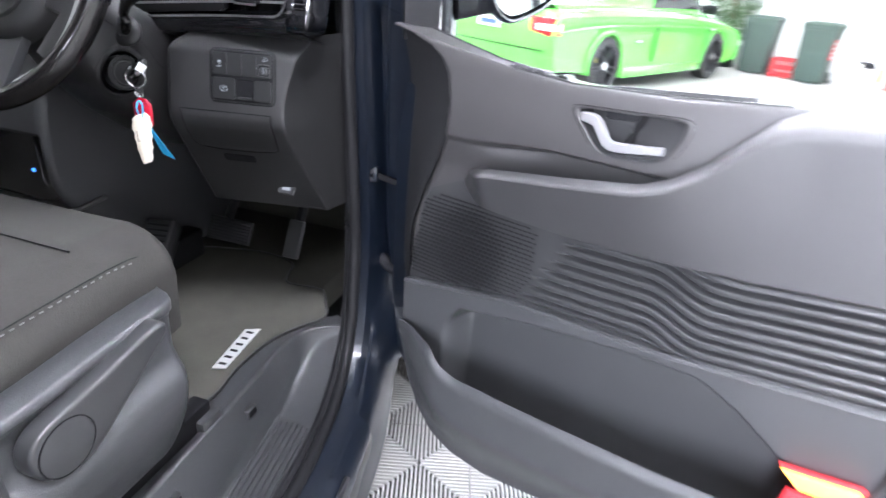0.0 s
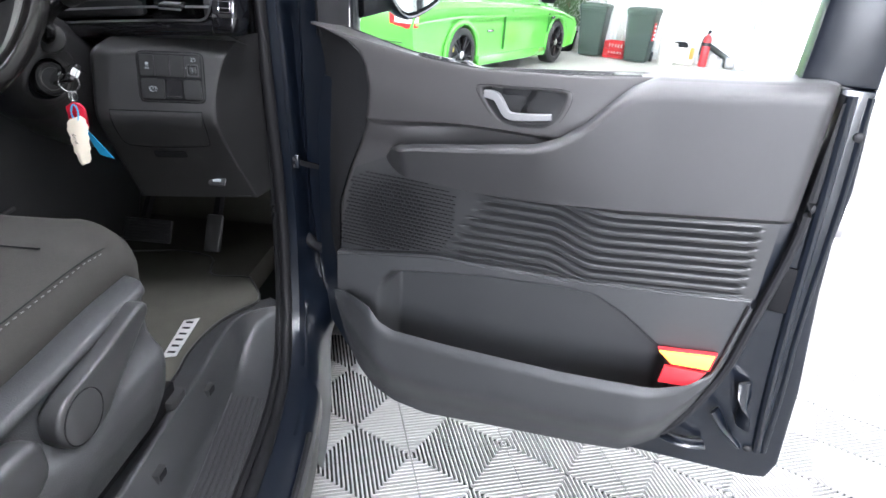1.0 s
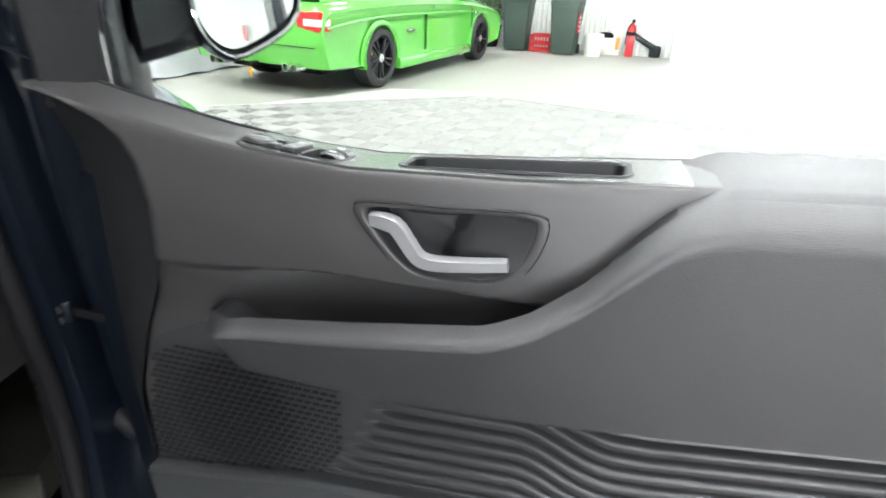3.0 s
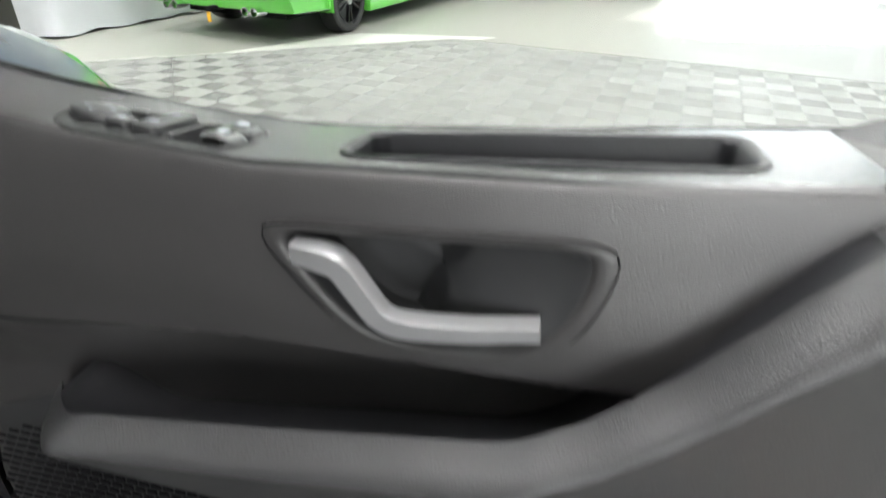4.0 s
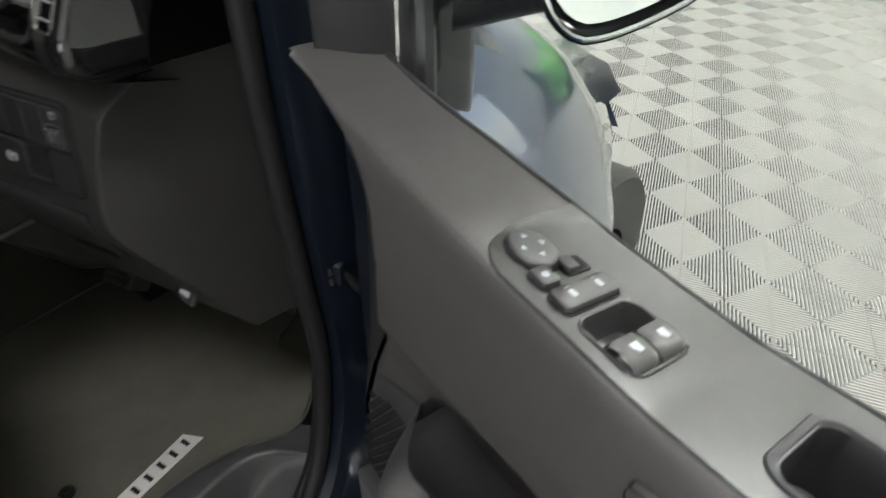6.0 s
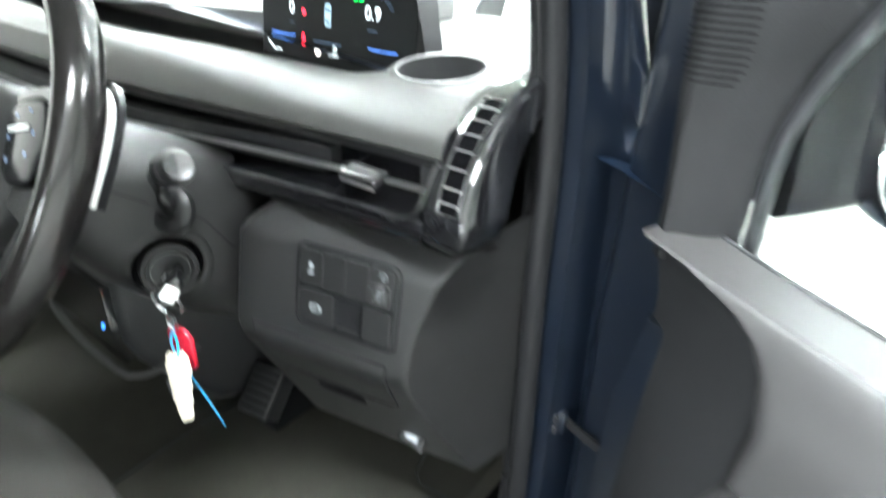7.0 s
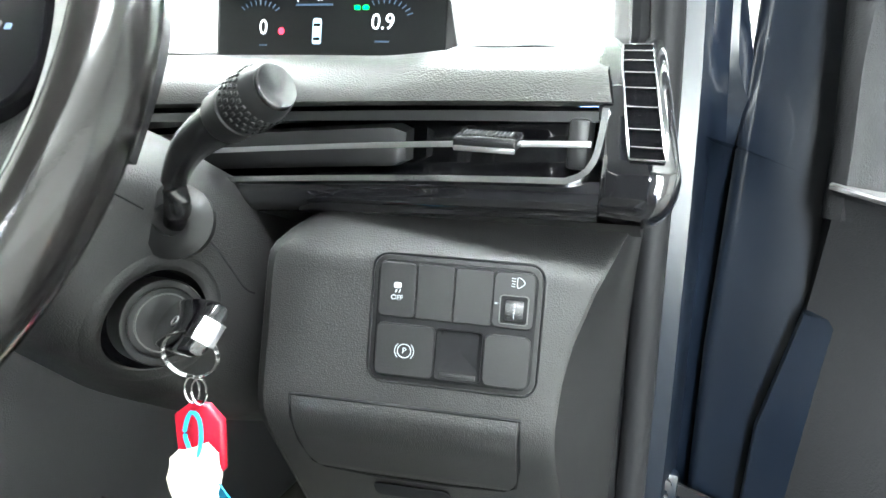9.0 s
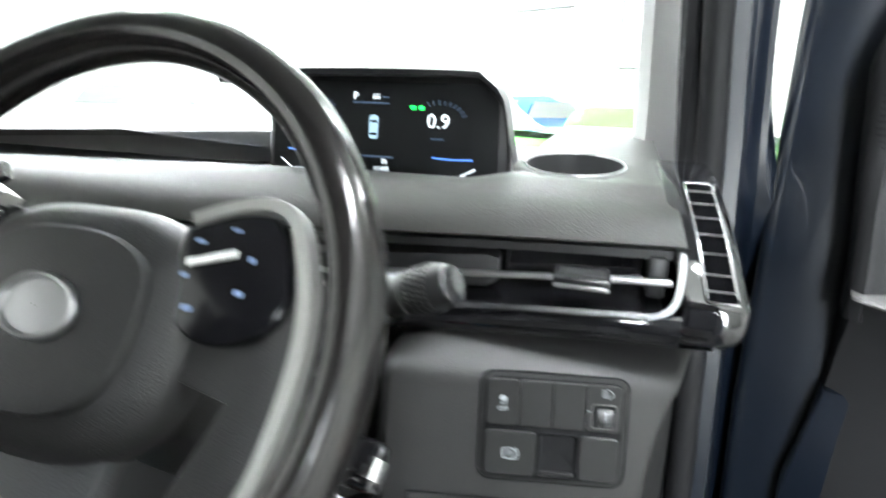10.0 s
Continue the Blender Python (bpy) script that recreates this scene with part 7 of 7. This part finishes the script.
tb = thing("storage_tub", "white plastic tub with a black cap on top", "tub", at=pose(4.13, 10.22, 0, 0, 0, -25))
part("tub", box(-0.22, 0.22, -0.13, 0.13, 0.0, 0.28, 0.02), material("cream_plastic", (0.75, 0.72, 0.65), 0.5), tb)
part("cap", turned([(0.0001, 0.37), (0.10, 0.36), (0.13, 0.31), (0.13, 0.28), (0.0001, 0.28)], 20, Matrix.Translation((-0.05, 0, 0)) @ Matrix.Diagonal((1, 0.7, 1, 1))), BLACK, tb)
part("orange_cloth", box(0.14, 0.21, -0.15, -0.10, 0.10, 0.30, 0.015), material("orange_cloth", (0.75, 0.25, 0.05), 0.8), tb)
al = thing("wall_alarm", "small red alarm box on the wall", "alarm", at=Matrix.Translation(gar(-0.95, WALL_B - 0.08, 1.75)))
part("case", box(-0.09, 0.09, -0.03, 0.03, -0.05, 0.05, 0.01, Matrix.Rotation(GA - radians(45), 4, "Z")), RED, al)

# ---- marker post by the side wall, seen in the door mirror
mp = thing("marker_post", "red and white banded marker post on a black foot", "post", at=pose(6.70, -4.18, 0))
part("foot", turned([(0.0001, 0.06), (0.10, 0.06), (0.18, 0.03), (0.19, 0.0), (0.0001, 0.0)], 24), BLACK, mp)
z = 0.05
for i in range(9):
    h = 0.34 if i % 2 == 0 else 0.16
    part("band", turned([(0.066, z), (0.068, z + 0.004), (0.068, z + h - 0.004), (0.066, z + h)], 20), RED if i % 2 == 0 else STICK, mp, "red band" if i % 2 == 0 else "white band")
    z += h

# ---- shrub behind the bonnet of the ute
LEAF = material("leaf", (0.045, 0.085, 0.03), 0.6, vary=0.5, scale=6)
shrub = thing("shrub", "dense dark green potted shrub against the wall", "shrub", at=pose(2.05, 10.95, 0))
part("trunk", tube(smooth_curve([(0, 0, 0), (0.03, 0.02, 0.5), (0.0, 0.0, 1.0), (0.02, 0, 1.6)], 10), 0.035, 8), material("bark", (0.12, 0.08, 0.05), 0.9), shrub)
part("pot", turned([(0.0001, 0), (0.2, 0), (0.26, 0.35), (0.28, 0.36), (0.24, 0.36), (0.22, 0.3), (0.0001, 0.3)], 24), BLACK, shrub)
verts, faces = [], []
for i in range(5200):
    h = rng.uniform(0.45, 2.4)
    r = 0.42 * math.sqrt(rng.random()) * (1.0 - 0.35 * abs(h - 1.3) / 1.2) + 0.08 * math.sin(7 * h)
    a = rng.uniform(0, 6.28)
    c = Vector((r * math.cos(a), r * math.sin(a) * 0.8, h))
    q = Euler((rng.uniform(0, 6.28), rng.uniform(0, 6.28), rng.uniform(0, 6.28))).to_matrix()
    s = rng.uniform(0.02, 0.05)
    n = len(verts)
    for p in ((-0.4, 0, 0), (0, -0.2, 0.1), (0.7, 0, 0), (0, 0.2, 0.1)):
        verts.append(c + q @ Vector(p) * s * 1.6)
    faces.append((n, n + 1, n + 2, n + 3))
me = bpy.data.meshes.new("crown")
me.from_pydata(verts, [], faces)
me.materials.append(LEAF)
cw = new("crown", me)
cw.parent = shrub
tagged(cw, "dense small dark green leaves", kind="stuff")


# ---- other cars seen over the dash
FAR_GLASS = material("pale_car_glass", (0.16, 0.17, 0.17), 0.1, vary=0.1, coat=0.5)
def far_car(name, label, paint, x, y, turn):
    c = thing(name, label, "car", "parked cars", at=pose(x, y, 0, 0, 0, turn))
    pr = [(-2.1, 0.35), (-2.2, 0.6), (-2.1, 0.9), (-1.3, 0.98), (-0.8, 1.38), (-0.2, 1.46), (0.5, 1.42), (1.1, 1.0), (1.9, 0.88), (2.2, 0.65), (2.15, 0.3)]
    rr = []
    for yy, k in ((-0.86, 0.72), (-0.90, 0.9), (-0.80, 0.97), (-0.6, 1.0), (0.6, 1.0), (0.80, 0.97), (0.90, 0.9), (0.86, 0.72)):
        rr.append([(px * (0.97 + 0.03 * k), yy * (1 if pz < 1.0 else 0.80), 0.3 + (pz - 0.3) * (k if pz > 0.95 else 1)) for px, pz in pr])
    part("body", loft(rr, True, True), paint, c)
    part("windscreen", prism([(-0.55, 1.05), (0.55, 1.05), (0.48, 1.36), (-0.48, 1.36)], 0, 0.02, lambda a, b, d: Vector((1.06 - 1.35 * (b - 1.02) + d, a, b))), FAR_GLASS, c, "", False)
    part("rear_window", prism([(-0.55, 1.05), (0.55, 1.05), (0.48, 1.33), (-0.48, 1.33)], 0, 0.02, lambda a, b, d: Vector((-1.22 + 1.2 * (b - 1.02) - d, a, b))), FAR_GLASS, c, "", False)
    for s in (-1, 1):
        part("side_window", prism([(-1.0, 1.03), (-0.72, 1.32), (0.45, 1.32), (0.95, 1.03)], 0, 0.02, lambda a, b, d: Vector((a, s * (0.79 - 0.16 * (b - 1.0)) + s * d, b))), FAR_GLASS, c, "", False)
        for wx in (-1.35, 1.35):
            part("wheel", turned([(0.2, -0.1), (0.31, -0.1), (0.33, -0.08), (0.33, 0.08), (0.31, 0.1), (0.0001, 0.1)], 28, Matrix.Translation((wx, s * 0.80, 0.33)) @ Matrix.Rotation(radians(-90 * s), 4, "X")), TYRE, c)
    return c


far_car("parked_car", "blue parked car behind the dash line", material("blue_paint", (0.04, 0.16, 0.42), 0.25, coat=1.0), -1.75, 11.6, 62)
far_car("parked_car", "white parked car with dark windows", material("white_car_paint", (0.75, 0.75, 0.74), 0.25, coat=1.0), -8.2, 8.0, 62)
far_car("parked_car", "silver grey parked car with dark windows", material("silver_paint", (0.45, 0.46, 0.46), 0.25, 0.5, coat=1.0), -5.0, 9.6, 62)
cov = thing("covered_car", "parked car under a silver grey cover", "car cover", at=pose(-2.35, 8.4, 0, 0, 0, 61.6))
rr = []
for y in np.linspace(-1.0, 1.0, 21):
    row = []
    for i, x in enumerate(np.linspace(-2.2, 2.2, 45)):
        h = lerp(x, [(-2.2, 0.0), (-2.15, 0.75), (-1.5, 0.98), (-0.8, 1.40), (0.4, 1.42), (1.1, 1.0), (2.1, 0.8), (2.2, 0.0)])
        e = 1 - step(abs(y), 0.72, 1.0)
        z = max(0.02, h * (0.0 + 1.0 * e)) if abs(y) > 0.72 else h
        row.append((x + 0.02 * math.sin(9 * y + x * 3), y + 0.025 * math.sin(7 * x + 3 * z), max(0.01, z + 0.015 * math.sin(11 * x + 5 * y))))
    rr.append(row)
part("cover", loft(rr), material("silver_cover", (0.42, 0.42, 0.44), 0.6, vary=0.15, scale=3), cov, "silver grey fabric cover")

# ---- door frames on the far wall
for a0, a1, z0, z1 in ((-8.6, -6.9, 0.9, 3.4), (-5.95, -4.3, 2.05, 3.6)):
    f = thing("wall_frame", "pale framed opening on the garage wall", "frame", "wall frames")
    bm = None
    for args in ((a0, a0 + 0.08, z0, z1), (a1 - 0.08, a1, z0, z1), (a0 + 0.08, a1 - 0.08, z1 - 0.08, z1), (a0 + 0.08, a1 - 0.08, z0, z0 + 0.08)):
        bm = gbox(args[0], args[1], WALL_B - 0.09, WALL_B - 0.03, args[2], args[3], 0.008, bm)
    part("frame", bm, PLASTIC_LIGHT, f)

# ---- ceiling lights
for a in (-10.5, -7.2, -3.9, -0.9, 1.7):
    for b in (-0.5, 3.5, 8.0):
        lt = thing("ceiling_light", "long white ceiling light fitting", "ceiling light", "ceiling lights", at=Matrix.Translation(gar(a, b, 4.5)) @ Matrix.Rotation(GA - radians(45), 4, "Z"))
        part("housing", box(-0.15, 0.15, -0.75, 0.75, 0.02, 0.09, 0.01), WALL_WHITE, lt)
        part("diffuser", box(-0.13, 0.13, -0.72, 0.72, 0.0, 0.022, 0.004), LAMP_GLOW, lt, "glowing white diffuser")

# ---- interlocking floor tiles
S = 0.2796
J = Matrix.Rotation(GA, 4, "Z")
ORG = Vector((0.504, 0.166, 0))


def tile_mesh(full=True):
    """One tile: ribs that run square to each edge, cut by the diagonals."""
    v, f = [], []

    def bar(x0, x1, y0, y1, z0, z1):
        n = len(v)
        e = 0.0012
        v.extend([(x0, y0, z0), (x1, y0, z0), (x1, y1, z0), (x0, y1, z0), (x0 + e, y0 + e, z1), (x1 - e, y0 + e, z1), (x1 - e, y1 - e, z1), (x0 + e, y1 - e, z1)])
        f.extend([(n + 4, n + 5, n + 6, n + 7), (n, n + 1, n + 5, n + 4), (n + 1, n + 2, n + 6, n + 5), (n + 2, n + 3, n + 7, n + 6), (n + 3, n, n + 4, n + 7)])

    h, N = S / 2, 24
    t = S / N * 0.215
    for i in range(N):
        c = -h + (i + 0.5) * S / N
        lo, hi = abs(c), h - 0.0006
        if hi - lo < 0.003:
            continue
        bar(c - t, c + t, -hi, -lo, 0.0212, 0.030)
        bar(-hi, -lo, c - t, c + t, 0.0212, 0.030)
        bar(c - t, c + t, lo, hi, 0.0212, 0.030)
        bar(lo, hi, c - t, c + t, 0.0212, 0.030)
    return v, f


def make_mesh(name, v, f, mat):
    me = bpy.data.meshes.new(name)
    me.from_pydata(v, [], f)
    me.materials.append(mat)
    return me


tile_floor = thing("tile_mat", "pale grey ribbed interlocking tile floor mat", "floor tiles", kind="structure")
RIBS = make_mesh("tile", *tile_mesh(), TILE)
LEFT_N = Matrix.Rotation(GA, 3, "Z") @ Vector((0, 1, 0))  # beyond this edge the concrete shows
CUT_N = Vector((math.cos(GA + radians(45)), math.sin(GA + radians(45)), 0))
CORNER = Vector((1.49, 5.94, 0))
cells = []
for i in range(-22, 34):
    for j in range(-24, 26):
        c = ORG + J.to_3x3() @ Vector(((i + 0.5) * S, (j + 0.5) * S, 0))
        if (c - CORNER).dot(LEFT_N) > 0 or (c - CORNER).dot(CUT_N) > 0.19:
            continue
        if -1.5 < c.x < 0.0 and -2.6 < c.y < 0.95:
            continue
        cells.append((i, j, c))
cells.sort(key=lambda k: (k[2] - Vector((0.9, 0.9, 0))).length)
for i, j, c in cells[:300]:
    ob = new("tile", RIBS)
    ob.parent = tile_floor
    ob.matrix_world = Matrix.Translation(c) @ J
v, f = tile_mesh()
v = np.array(v)
n0 = len(v)
rest_v, rest_f = [], []
rot = np.array(J.to_3x3())
for k, (i, j, c) in enumerate(cells[300:]):
    w = v @ rot.T + np.array(c)
    over = np.maximum(0, (w - np.array(CORNER)) @ np.array(CUT_N))
    rest_v.append(w - over[:, None] * np.array(CUT_N))  # trimmed along the straight edge of the mat
    rest_f.extend([tuple(q + k * n0 for q in face) for face in f])
rest = new("far_tiles", make_mesh("far_tiles", np.vstack(rest_v).tolist(), rest_f, TILE))
rest.parent = tile_floor
tagged(rest, "ribbed tiles running on across the floor", kind="stuff")
# underside of the mat
p0 = CORNER
du, dv = Matrix.Rotation(GA, 3, "Z") @ Vector((1, 0, 0)), Matrix.Rotation(GA - radians(45), 3, "Z") @ Vector((1, 0, 0))
bm = bmesh.new()
bm.faces.new([bm.verts.new(p + Vector((0, 0, 0.0215))) for p in (p0, p0 - du * 9, p0 - du * 9 - LEFT_N * 12, p0 + dv * 9 - LEFT_N * 9, p0 + dv * 9)])
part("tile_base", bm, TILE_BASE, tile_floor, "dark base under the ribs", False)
edge = [p0 - du * 9, p0, p0 + dv * 9]
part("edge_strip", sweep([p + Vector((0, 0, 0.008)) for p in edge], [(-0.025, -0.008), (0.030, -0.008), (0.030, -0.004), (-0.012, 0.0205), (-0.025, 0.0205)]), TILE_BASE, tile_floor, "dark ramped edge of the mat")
# pale patch of floor between the mat and the ute
bm = bmesh.new()
bm.faces.new([bm.verts.new(p) for p in ((-0.95, 5.34, 0.003), (1.47, 5.985, 0.003), (1.9, 6.2, 0.003), (0.42, 6.40, 0.003))])
structure("floor_patch", bm, FLOOR_WHITE, "pale patch of garage floor", "floor", False)
